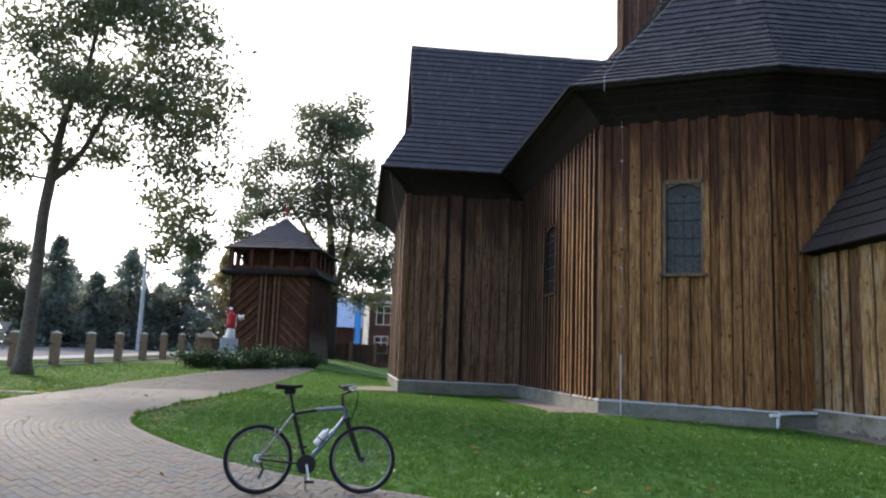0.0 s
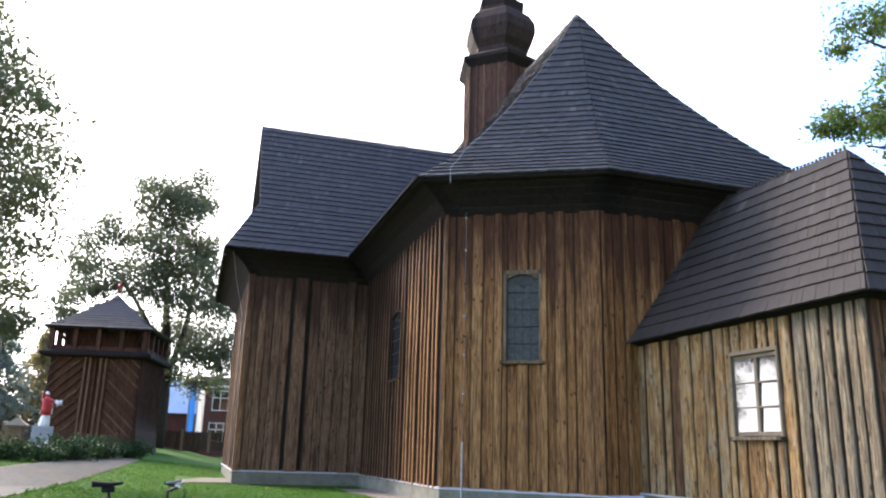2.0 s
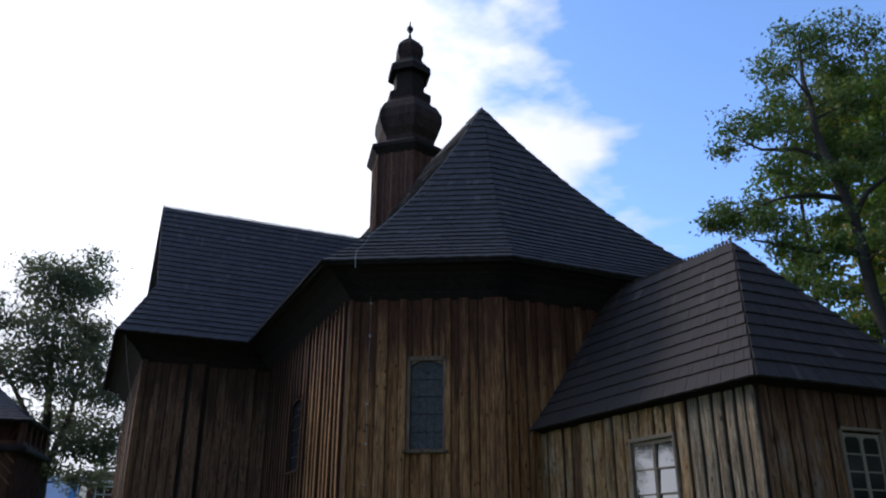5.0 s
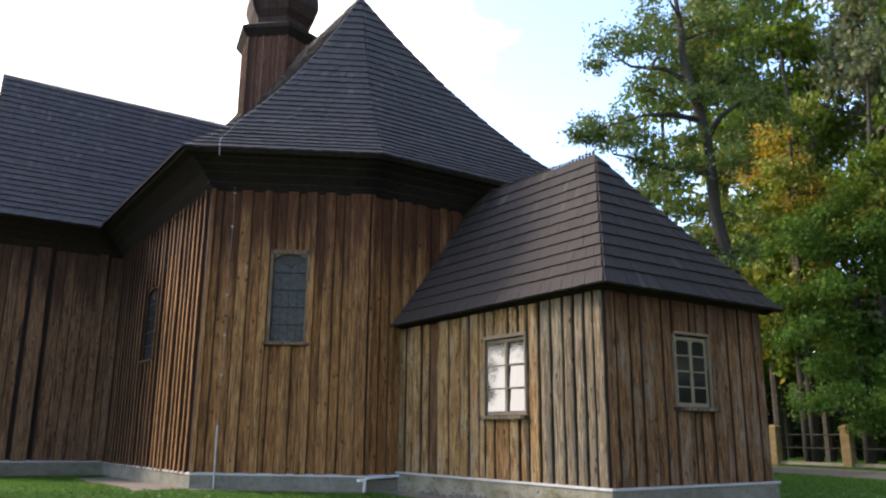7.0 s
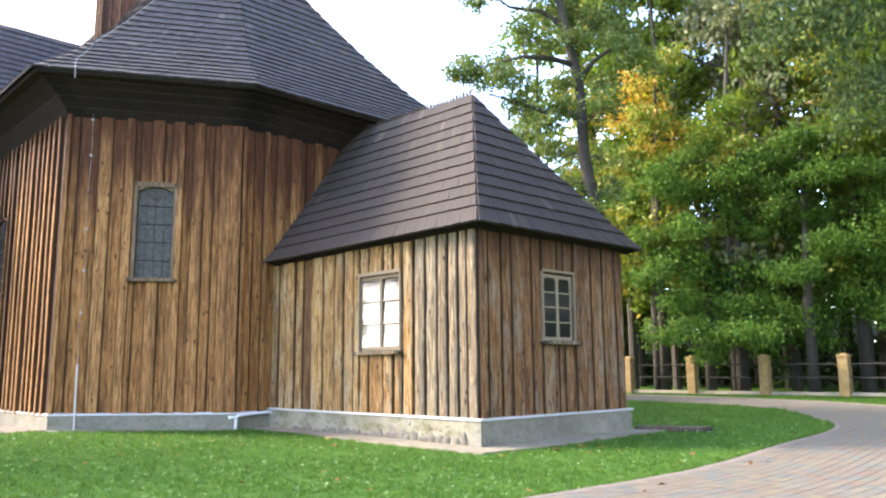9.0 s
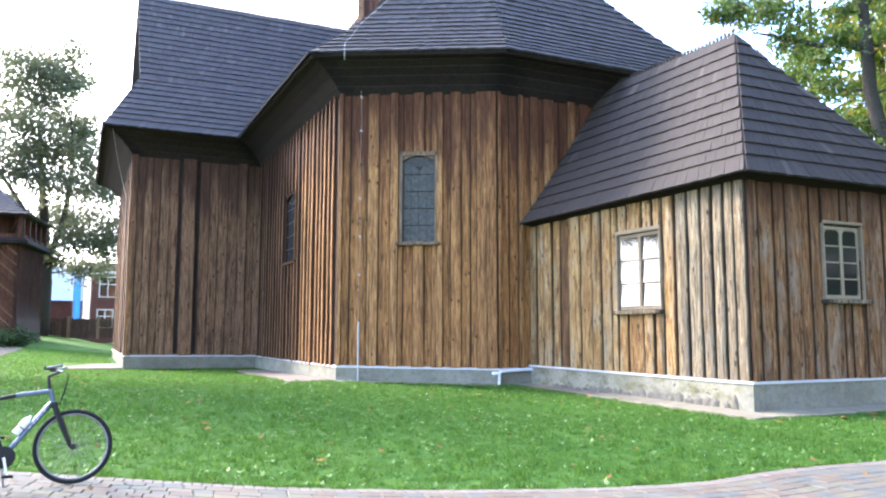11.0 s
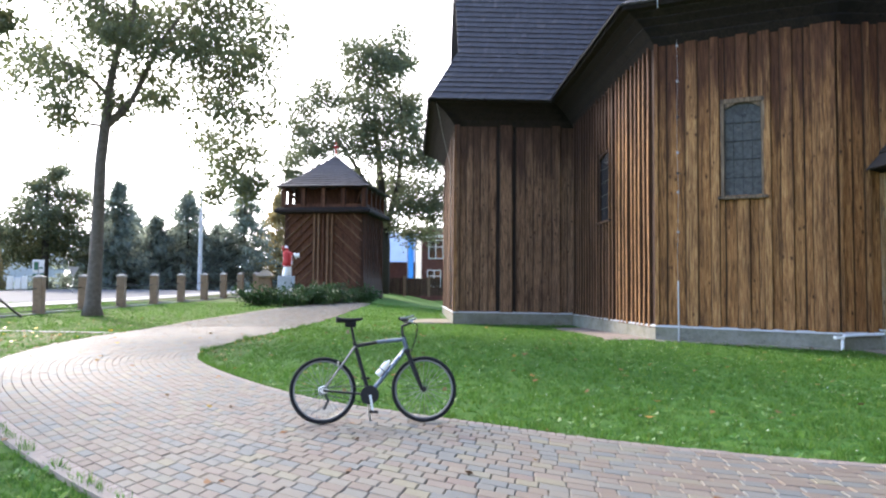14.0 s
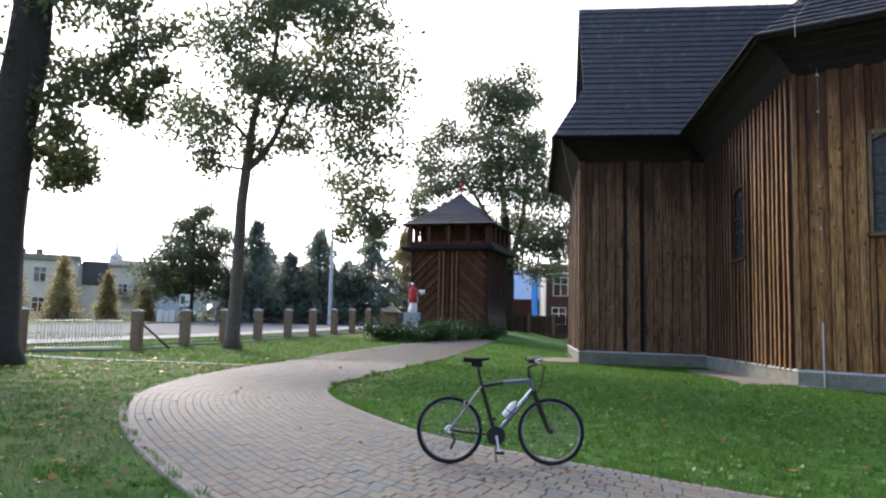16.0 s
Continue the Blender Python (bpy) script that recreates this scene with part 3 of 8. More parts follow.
def strip_edges(ln, first, seed, lo=0.17, hi=0.4):
    """Board edges along a wall: the given ones first, then uneven widths to the end."""
    r, e = random.Random(seed), list(first) or [0.0]
    while e[-1] < ln - hi * 1.3:
        e.append(e[-1] + r.uniform(lo, hi))
    return [v for v in e if v < ln - 0.05] + [ln]


def clad_wall(name, owner, p, q, z0, z1, mat, batten_mat, edges, proud, holes=(), seed=1, rough=1.0, label="", bleached_or_lit=None, step=0.045, slab=False, gap=0.011):
    """A timber wall clad with upright boards of uneven width, each a piece; proud: 1 for a board that stands out before its neighbours, 2 for an open groove."""
    r = random.Random(seed)
    m, ln = face_frame(p, q)
    bm = bmesh.new()
    wall_mesh(bm, ln, z0, z1, 0.22, holes)
    wall = part(name, bm, M["soffit"], owner, label, m=m)

    def runs(xa, xb):
        got = [(z0, z1)]
        for h in holes:
            if xb > h[0] + 0.004 and xa < h[1] - 0.004:
                got = [s for a, b in got for s in ((a, min(b, h[2])), (max(a, h[3]), b)) if s[1] - s[0] > 0.05]
        return got

    for i, (ea, eb) in enumerate(zip(edges, edges[1:])):
        out = proud[i % len(proud)] == "1"
        if proud[i % len(proud)] == "2":
            continue
        cuts = [ea] + sorted(v for h in holes for v in h[:2] if ea + 0.02 < v < eb - 0.02) + [eb]
        for xa, xb in zip(cuts, cuts[1:]):
            for za, zb in runs(xa, xb):
                use = batten_mat if out else mat
                if bleached_or_lit and out and xa > bleached_or_lit[0] + r.uniform(-0.9, 0.5):
                    use = bleached_or_lit[1]
                kind = ("slab" if slab else "batten") if out else "board"
                b = part(kind if kind != "slab" else "board", board_mesh(kind, use, r.randrange(8)), use, wall)
                lap = (-r.uniform(0.016, 0.04) if slab else 0.014) if out else -gap
                xl, xr = max(0.0, xa - lap) if xa == ea else xa, min(ln, xb + lap) if xb == eb else xb
                d = 0.028 + r.uniform(0, 0.012) * rough + (step + r.uniform(-0.01, 0.012) * rough if out else 0.0)
                b.matrix_basis = Matrix.Translation((xl, -d, za - r.uniform(0, 0.025))) @ Matrix.Diagonal((xr - xl, d - 0.002, zb - za + 0.02, 1))
    return wall, m


def slope_point(c, u, s, prof):
    el, er, tr, tl = c
    a, b = el.lerp(er, u), tl.lerp(tr, u)
    p = a.lerp(b, s)
    p.z = a.z + (b.z - a.z) * prof(s)
    return p


def shingled_slope(owner, corners, mat, courses, width, prof, seed=1, near=0, label="", ragged=1.0, thick=0.066):
    """A roof slope from its eave ends and top ends: a boarded deck, and lapped shingles as pieces of their own geometry."""
    r = random.Random(seed)
    c = [Vector(v) for v in corners]
    bm, n = bmesh.new(), 14
    rows = [[bm.verts.new(slope_point(c, u / 6, i / n, prof)) for u in range(7)] for i in range(n + 1)]
    for a, b in zip(rows, rows[1:]):
        for k in range(6):
            bm.faces.new((a[k], a[k + 1], b[k + 1], b[k]))
    bmesh.ops.remove_doubles(bm, verts=bm.verts, dist=1e-4)
    ext = bmesh.ops.extrude_face_region(bm, geom=list(bm.faces))
    bmesh.ops.translate(bm, vec=(0, 0, -0.09), verts=[v for v in ext["geom"] if isinstance(v, bmesh.types.BMVert)])
    deck = part("roof_slope", bm, M["soffit"], owner, label)
    verts, faces, lone = [], [], []
    for i in range(courses):
        s0, s1 = i / courses, min(1.0, (i + 1.25) / courses)
        la, lb = slope_point(c, 0, s0, prof), slope_point(c, 1, s0, prof)
        ln = (lb - la).length
        cuts = [0.0]
        while cuts[-1] < ln:
            cuts.append(cuts[-1] + width * r.uniform(0.65, 1.35))
        cuts[-1] = ln
        for xa, xb in zip(cuts, cuts[1:]):
            if xb - xa < 0.012:
                continue
            ua, ub = xa / ln, xb / ln
            e = r.uniform(-0.12, 0.1) / courses * 0.35 * ragged
            g = 0.003 / ln
            p = [slope_point(c, ua + g, max(0, s0 + e) - (0.3 / courses if i == 0 else 0), prof), slope_point(c, ub - g, max(0, s0 + e) - (0.3 / courses if i == 0 else 0), prof),
                 slope_point(c, ub - g, s1, prof), slope_point(c, ua + g, s1, prof)]
            nor = (p[1] - p[0]).cross(p[3] - p[0])
            if nor.length < 1e-9:
                nor = (p[1] - p[0]).cross(p[2] - p[0])
            nor.normalize()
            t0 = thick + r.uniform(-0.012, 0.012) * ragged
            q = [p[0] + nor * t0, p[1] + nor * (t0 + r.uniform(-0.006, 0.006) * ragged), p[2] + nor * 0.012, p[3] + nor * 0.012]
            base = [p[0] + nor * (t0 - 0.05), p[1] + nor * (t0 - 0.05)]
            vs = q + base
            fs = [(0, 1, 2, 3), (4, 5, 1, 0), (4, 0, 3), (1, 5, 2)]
            if near and len(lone) < near and i < 9:
                lone.append((vs, fs))
            else:
                k = len(verts)
                verts += vs
                faces += [tuple(k + j for j in f) for f in fs]
    if verts:
        tagged(part("shingles", mesh_of("shingles", verts, faces, mat), mat, deck), kind="stuff")
    for vs, fs in lone:
        part("shingle", mesh_of("shingle", vs, fs, mat), mat, deck)
    return deck

# ---------------------------------------------------------------- ground, path, street
def terrain():
    xs = [-900, -300, -140, -90] + [-70 + 1.5 * i for i in range(94)] + [90, 140, 300, 900]
    ys = [-400, -120, -60, -30] + [-20 + 1.5 * i for i in range(80)] + [120, 160, 300, 1500]
    verts = [(x, y, ground_z(x, y)) for y in ys for x in xs]
    w = len(xs)
    faces = [(j * w + i, j * w + i + 1, (j + 1) * w + i + 1, (j + 1) * w + i) for j in range(len(ys) - 1) for i in range(w - 1)]
    return tagged(new("ground", mesh_of("ground", verts, faces, M["lawn"], True)), "mown green lawn with fallen autumn leaves", "lawn", kind="structure")


terrain()

PATH_LEFT = [(33.2, 26), (33.0, 18), (32.2, 13.6), (30, 9.2), (26, 5.2), (19, 2.6), (11, 1.5), (5, 1.8), (1.6, 3.2), (-0.9, 5.2), (-2.33, 6.76), (-3.3, 8.0), (-4.5, 9.7), (-5.75, 11.8), (-7.1, 14.85), (-7.95, 18.9), (-8.25, 23.5), (-8.05, 28.6), (-7.2, 33.8), (-5.6, 42.0), (-3.0, 47.0)]
PATH_RIGHT = [(29.2, 26), (29.1, 19), (28.8, 15.9), (27.4, 12.4), (24.4, 9.9), (20.5, 7.7), (15.3, 6.9), (11.1, 6.35), (7.4, 6.45), (6.04, 6.3), (4.8, 6.5), (3.4, 7.05), (2.2, 7.75), (1.3, 8.5), (0.3, 9.35), (-0.9, 10.55), (-2.5, 13.2), (-3.75, 16.1), (-4.05, 19.3), (-3.62, 26.1), (-2.75, 34.8), (-1.9, 46.0)]


def resample(pts, n):
    """n points at even steps on a smooth line through pts."""
    p = [Vector(v) for v in pts]
    fine = []
    for i in range(len(p) - 1):
        a, b, c, d = p[max(i - 1, 0)], p[i], p[i + 1], p[min(i + 2, len(p) - 1)]
        for k in range(12):
            t = k / 12
            fine.append(0.5 * ((2 * b) + (c - a) * t + (2 * a - 5 * b + 4 * c - d) * t * t + (3 * b - a - 3 * c + d) * t ** 3))
    fine.append(p[-1])
    acc = [0.0]
    for a, b in zip(fine, fine[1:]):
        acc.append(acc[-1] + (b - a).length)
    out, j = [], 0
    for i in range(n):
        s = acc[-1] * i / (n - 1)
        while j < len(acc) - 2 and acc[j + 1] < s:
            j += 1
        out.append(fine[j].lerp(fine[j + 1], (s - acc[j]) / max(1e-9, acc[j + 1] - acc[j])))
    return out


PL, PR = resample(PATH_LEFT, 300), resample(PATH_RIGHT, 300)


PATH_POLY = np.array([tuple(p) for p in PL] + [tuple(p) for p in PR[::-1]])


def inside(poly, pts):
    """Which of the points lie inside the outline."""
    x, y = pts[:, 0], pts[:, 1]
    hit = np.zeros(len(pts), bool)
    for (ax, ay), (bx, by) in zip(poly, np.roll(poly, -1, 0)):
        cut = ((ay > y) != (by > y)) & (x < (bx - ax) * (y - ay) / (by - ay + 1e-12) + ax)
        hit ^= cut
    return hit



# the bed of the path
bm = bmesh.new()
rows_ = [[bm.verts.new((p.x, p.y, ground_z(p.x, p.y) + 0.012)) for p in (a.lerp(b, k / 6) for k in range(7))] for a, b in zip(PL, PR)]
for a, b in zip(rows_, rows_[1:]):
    for k in range(6):
        bm.faces.new((a[k], a[k + 1], b[k + 1], b[k]))
path_bed = tagged(new("path", mesh_from("path", bm, M["sand_joint"])), "curving path of mixed red and grey pavers", "path", kind="structure")

# the street beyond the fence, and the narrow way to the gate
def ribbon(name, line, width, z, mat, label, cat):
    pts = resample(line, 60)
    bm = bmesh.new()
    rows = []
    for i, p in enumerate(pts):
        d = (pts[min(i + 1, 59)] - pts[max(i - 1, 0)]).normalized()
        o = Vector((-d.y, d.x)) * width / 2
        rows.append([bm.verts.new((*(p + o * s), ground_z(*(p + o * s)) + z)) for s in (-1, -0.33, 0.33, 1)])
    for a, b in zip(rows, rows[1:]):
        for k in range(3):
            bm.faces.new((a[k], a[k + 1], b[k + 1], b[k]))
    return tagged(new(name, mesh_from(name, bm, mat)), label, cat, kind="structure")


ribbon("road", [(-44, -6), (-33, 20), (-28, 34), (-23.5, 48), (-19, 66), (-14, 100)], 13.0, 0.03, M["asphalt"], "pale worn asphalt street beyond the fence", "road")
ribbon("pavement", [(-35, -6), (-24.6, 20), (-19.9, 34), (-15.9, 48), (-12.0, 66)], 2.2, 0.06, M["concrete"], "pale concrete pavement along the street", "pavement")
ribbon("gate_path", [(-8.2, 24.1), (-11.4, 24.7), (-14.4, 24.9), (-19, 25.2)], 0.55, 0.03, M["concrete"], "narrow pale slab way to the gate", "path")

# ---------------------------------------------------------------- the wooden church
N0, N1, NIN = (2.18, 41.80), (2.18, 31.35), (6.97, 31.35)
C1, C2, C3, C4 = (6.97, 20.81), (10.73, 18.76), (18.6, 18.76), (18.9, 21.4)
NR, NR1, NR2 = (18.9, 31.35), (22.1, 31.35), (22.1, 41.80)
EAVE, OVER, WALL_TOP = 8.85, 1.1, 8.3
RIDGE_Z, AXIS_X, CROSS_Y = 16.5, 12.15, 36.58
APEX = (AXIS_X, 22.5, 16.6)

church = thing("church", "old wooden church clad in brown boards, dark shingle roof", "church", (0, 0, 0))


def flared(k):
    return lambda s: k * s + (1 - k) * s * s


def offset_ring(pts, d):
    """Corners of the outline pushed outwards by d (outside lies to the right of the way)."""
    out = []
    for i, p in enumerate(pts):
        a, b, c = Vector(pts[i - 1]), Vector(p), Vector(pts[(i + 1) % len(pts)])
        u, v = (b - a).normalized(), (c - b).normalized()
        nu, nv = Vector((u.y, -u.x)), Vector((v.y, -v.x))
        k = (nu + nv)
        out.append(b + k * (d / max(0.2, 1 + nu.dot(nv))))
    return out


RING = [N0, N1, NIN, C1, C2, C3, C4, NR, NR1, NR2]
eaves = offset_ring(RING, OVER)
ev = [Vector((p.x, p.y, EAVE)) for p in eaves]
apex = Vector(APEX)

WIN_A, WIN_C = (1.66, 2.64, 3.84, 6.30), (4.35, 5.95, 3.75, 6.1)
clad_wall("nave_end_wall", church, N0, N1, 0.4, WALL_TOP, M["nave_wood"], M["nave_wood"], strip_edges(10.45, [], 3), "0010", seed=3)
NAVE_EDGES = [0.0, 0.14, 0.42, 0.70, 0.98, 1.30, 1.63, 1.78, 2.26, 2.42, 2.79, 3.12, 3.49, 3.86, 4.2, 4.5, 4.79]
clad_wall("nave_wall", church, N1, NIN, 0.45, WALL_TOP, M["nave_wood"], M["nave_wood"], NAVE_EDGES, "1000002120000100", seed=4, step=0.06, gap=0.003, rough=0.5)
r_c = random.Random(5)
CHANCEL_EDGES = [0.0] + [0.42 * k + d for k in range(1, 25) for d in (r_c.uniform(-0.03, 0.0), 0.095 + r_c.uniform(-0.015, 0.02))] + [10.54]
# corner shade in the boards' colours; lighter battens from 6.4 m stand for sunlit ones
clad_wall("chancel_side_wall", church, NIN, C1, 0.45, WALL_TOP, M["chancel_wood"], M["chancel_batten"], CHANCEL_EDGES, "01", holes=[WIN_C], seed=5, step=0.085, bleached_or_lit=(6.4, M["church_batten"]))
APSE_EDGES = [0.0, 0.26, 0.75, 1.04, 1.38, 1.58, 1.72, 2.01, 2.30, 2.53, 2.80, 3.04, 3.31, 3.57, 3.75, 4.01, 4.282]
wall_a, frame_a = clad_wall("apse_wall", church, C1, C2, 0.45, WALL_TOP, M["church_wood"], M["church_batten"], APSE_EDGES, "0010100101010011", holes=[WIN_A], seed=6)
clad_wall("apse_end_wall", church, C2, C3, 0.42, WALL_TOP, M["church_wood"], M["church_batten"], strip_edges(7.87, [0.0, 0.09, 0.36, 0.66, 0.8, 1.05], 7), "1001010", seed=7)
for nm, a, b in (("apse_far_wall", C3, C4), ("chancel_far_wall", C4, NR), ("nave_far_wall", NR, NR1), ("nave_far_end_wall", NR1, NR2), ("nave_back_wall", NR2, N0)):
    m_, ln_ = face_frame(a, b)
    part(nm, box((0, 0, 0.3), (ln_, 0.22, WALL_TOP)), M["nave_wood"], church, m=m_)

for w_ in (face_frame(N1, NIN)[0], face_frame(C1, C2)[0]):
    part("corner_board", box((-0.06, -0.085, 0.46), (0.05, -0.02, WALL_TOP), bevel=0.008), M["church_batten"], church, m=w_)

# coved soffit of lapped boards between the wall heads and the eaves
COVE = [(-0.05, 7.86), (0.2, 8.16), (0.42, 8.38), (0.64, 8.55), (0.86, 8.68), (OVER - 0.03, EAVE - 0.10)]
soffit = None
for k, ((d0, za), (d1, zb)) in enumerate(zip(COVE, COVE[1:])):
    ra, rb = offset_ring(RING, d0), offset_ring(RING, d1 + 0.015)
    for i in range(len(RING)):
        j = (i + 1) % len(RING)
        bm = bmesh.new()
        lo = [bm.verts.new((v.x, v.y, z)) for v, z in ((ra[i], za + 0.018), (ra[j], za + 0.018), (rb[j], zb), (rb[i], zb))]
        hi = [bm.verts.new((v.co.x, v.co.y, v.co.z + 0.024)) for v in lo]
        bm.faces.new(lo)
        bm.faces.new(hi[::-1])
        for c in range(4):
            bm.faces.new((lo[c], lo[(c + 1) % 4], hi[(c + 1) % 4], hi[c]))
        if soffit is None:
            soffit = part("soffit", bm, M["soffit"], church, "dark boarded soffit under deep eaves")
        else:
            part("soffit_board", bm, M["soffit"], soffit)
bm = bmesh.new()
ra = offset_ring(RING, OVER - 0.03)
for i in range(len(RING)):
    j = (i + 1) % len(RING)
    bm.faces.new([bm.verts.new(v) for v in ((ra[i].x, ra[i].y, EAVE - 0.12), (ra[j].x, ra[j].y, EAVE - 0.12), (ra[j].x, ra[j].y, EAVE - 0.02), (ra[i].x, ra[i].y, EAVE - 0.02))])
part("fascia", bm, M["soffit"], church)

# roofs
P_CH = flared(0.56)
P_NV = flared(0.86)
ridge_w = Vector((2.3, CROSS_Y, RIDGE_Z))
ridge_e = Vector((22.0, CROSS_Y, RIDGE_Z))
cross = Vector((AXIS_X, CROSS_Y, RIDGE_Z))
KINK = 0.36      # height of the skirt roof on the gable, as a share of the slope


def nave_slope_pt(x, s):
    return Vector((x, eaves[1].y + (CROSS_Y - eaves[1].y) * s, EAVE + (RIDGE_Z - EAVE) * P_NV(s)))


k0 = nave_slope_pt(2.3, KINK)
lower = lambda s: P_NV(s * KINK) / P_NV(KINK)
upper = lambda s: (P_NV(KINK + s * (1 - KINK)) - P_NV(KINK)) / (1 - P_NV(KINK))
v_mid = nave_slope_pt(eaves[2].x + (AXIS_X - eaves[2].x) * KINK, KINK)
shingled_slope(church, (ev[1], ev[2], v_mid, k0), M["shingle"], 9, 0.14, lower, 11, label="dark shingled roof slope")
shingled_slope(church, (k0, v_mid, cross, ridge_w), M["shingle"], 16, 0.14, upper, 12)
kb = Vector((2.3, 2 * CROSS_Y - k0.y, k0.z))
shingled_slope(church, (ev[0], ev[1], k0, kb), M["shingle"], 9, 0.16, lower, 13)
part("roof_back", mesh_of("roof_back", [ev[0], kb, ridge_w, ridge_e, Vector((22.0, kb.y, kb.z)), ev[9]], [(0, 1, 4, 5), (1, 2, 3, 4)], M["shingle"]), M["shingle"], church)
part("roof_far", mesh_of("roof_far", [ev[7], ev[8], ridge_e, cross], [(0, 1, 2, 3)], M["shingle"]), M["shingle"], church)
part("gable_far", mesh_of("gable_far", [ev[8], ev[9], ridge_e], [(0, 1, 2)], M["nave_wood"]), M["nave_wood"], church)
bm = bmesh.new()
g_ = [bm.verts.new(v) for v in ((2.8, k0.y, k0.z - 0.1), (2.8, kb.y, kb.z - 0.1), (2.8, CROSS_Y, RIDGE_Z - 0.12))]
bm.faces.new(g_)
part("gable", bm, M["shingle"], church, "shingled gable above a skirt roof")
shingled_slope(church, (ev[2], ev[3], apex, cross), M["shingle"], 24, 0.14, P_CH, 14)
shingled_slope(church, (ev[3], ev[4], apex, apex), M["shingle"], 30, 0.13, P_CH, 15)
shingled_slope(church, (ev[4], ev[5], apex, apex), M["shingle"], 30, 0.13, P_CH, 16)
shingled_slope(church, (ev[5], ev[6], apex, apex), M["shingle"], 24, 0.14, P_CH, 17)
shingled_slope(church, (ev[6], ev[7], cross, apex), M["shingle"], 16, 0.3, P_CH, 18)

# toothed comb of shingle ends along the ridges
def comb(a, b, seed, n, owner=church, mat=M["shingle"]):
    r = random.Random(seed)
    verts, faces = [], []
    d = (b - a)
    w = d / n * 0.3
    for k in range(n):
        c = a + d * (k + 0.5) / n
        h = 0.1 + r.uniform(-0.03, 0.03)
        o = Vector((-d.y, d.x, 0)).normalized() * 0.015
        base = len(verts)
        verts += [c - w - o, c + w - o, c + w - o + Vector((0, 0, h)), c - w - o + Vector((0, 0, h)), c - w + o, c + w + o, c + w + o + Vector((0, 0, h)), c - w + o + Vector((0, 0, h))]
        faces += [tuple(base + q for q in f) for f in ((0, 1, 2, 3), (5, 4, 7, 6), (3, 2, 6, 7), (0, 3, 7, 4), (1, 5, 6, 2))]
    tagged(part("ridge_comb", mesh_of("ridge_comb", verts, faces, mat), mat, owner), kind="stuff")


def sagging(a, b, sag, seed, n):
    pts = [a.lerp(b, k / 6) - Vector((0, 0, sag * (1 - (2 * k / 6 - 1) ** 2))) for k in range(7)]
    for k in range(6):
        comb(pts[k], pts[k + 1], seed + k, n // 6)


sagging(ridge_w, cross, 0.0, 70, 96)
sagging(apex, cross, 0.0, 80, 120)

# plinth with its drip flashing
PLINTH_TOP = {N0: 0.50, N1: 0.50, NIN: 0.45, C1: 0.48, C2: 0.42, C3: 0.42, C4: 0.42, NR: 0.42, NR1: 0.42, NR2: 0.42}
po = offset_ring(RING, 0.09)
fo = offset_ring(RING, 0.12)
for i, p in enumerate(RING):
    j = (i + 1) % len(RING)
    q = RING[j]
    za, zb = PLINTH_TOP[p], PLINTH_TOP[q]
    bm = bmesh.new()
    inner = offset_ring(RING, -0.2)
    b_ = [bm.verts.new(v) for v in ((po[i].x, po[i].y, -0.4), (po[j].x, po[j].y, -0.4), (inner[j].x, inner[j].y, -0.4), (inner[i].x, inner[i].y, -0.4), (po[i].x, po[i].y, za), (po[j].x, po[j].y, zb), (inner[j].x, inner[j].y, zb), (inner[i].x, inner[i].y, za))]
    for f in ((0, 1, 5, 4), (4, 5, 6, 7), (2, 3, 7, 6), (1, 2, 6, 5), (3, 0, 4, 7)):
        bm.faces.new([b_[k] for k in f])
    part("plinth", bm, M["plinth"], church, "grey rendered plinth")
    bm = bmesh.new()
    w_ = offset_ring(RING, 0.0)
    pts = [(fo[i], za - 0.02), (fo[j], zb - 0.02), (fo[i], za + 0.012), (fo[j], zb + 0.012), (w_[i], za + 0.05), (w_[j], zb + 0.05)]
    vs = [bm.verts.new((a.x, a.y, z)) for a, z in pts]
    bm.faces.new((vs[0], vs[1], vs[3], vs[2]))
    bm.faces.new((vs[2], vs[3], vs[5], vs[4]))
    part("flashing", bm, M["flashing"], church, "pale zinc drip flashing")


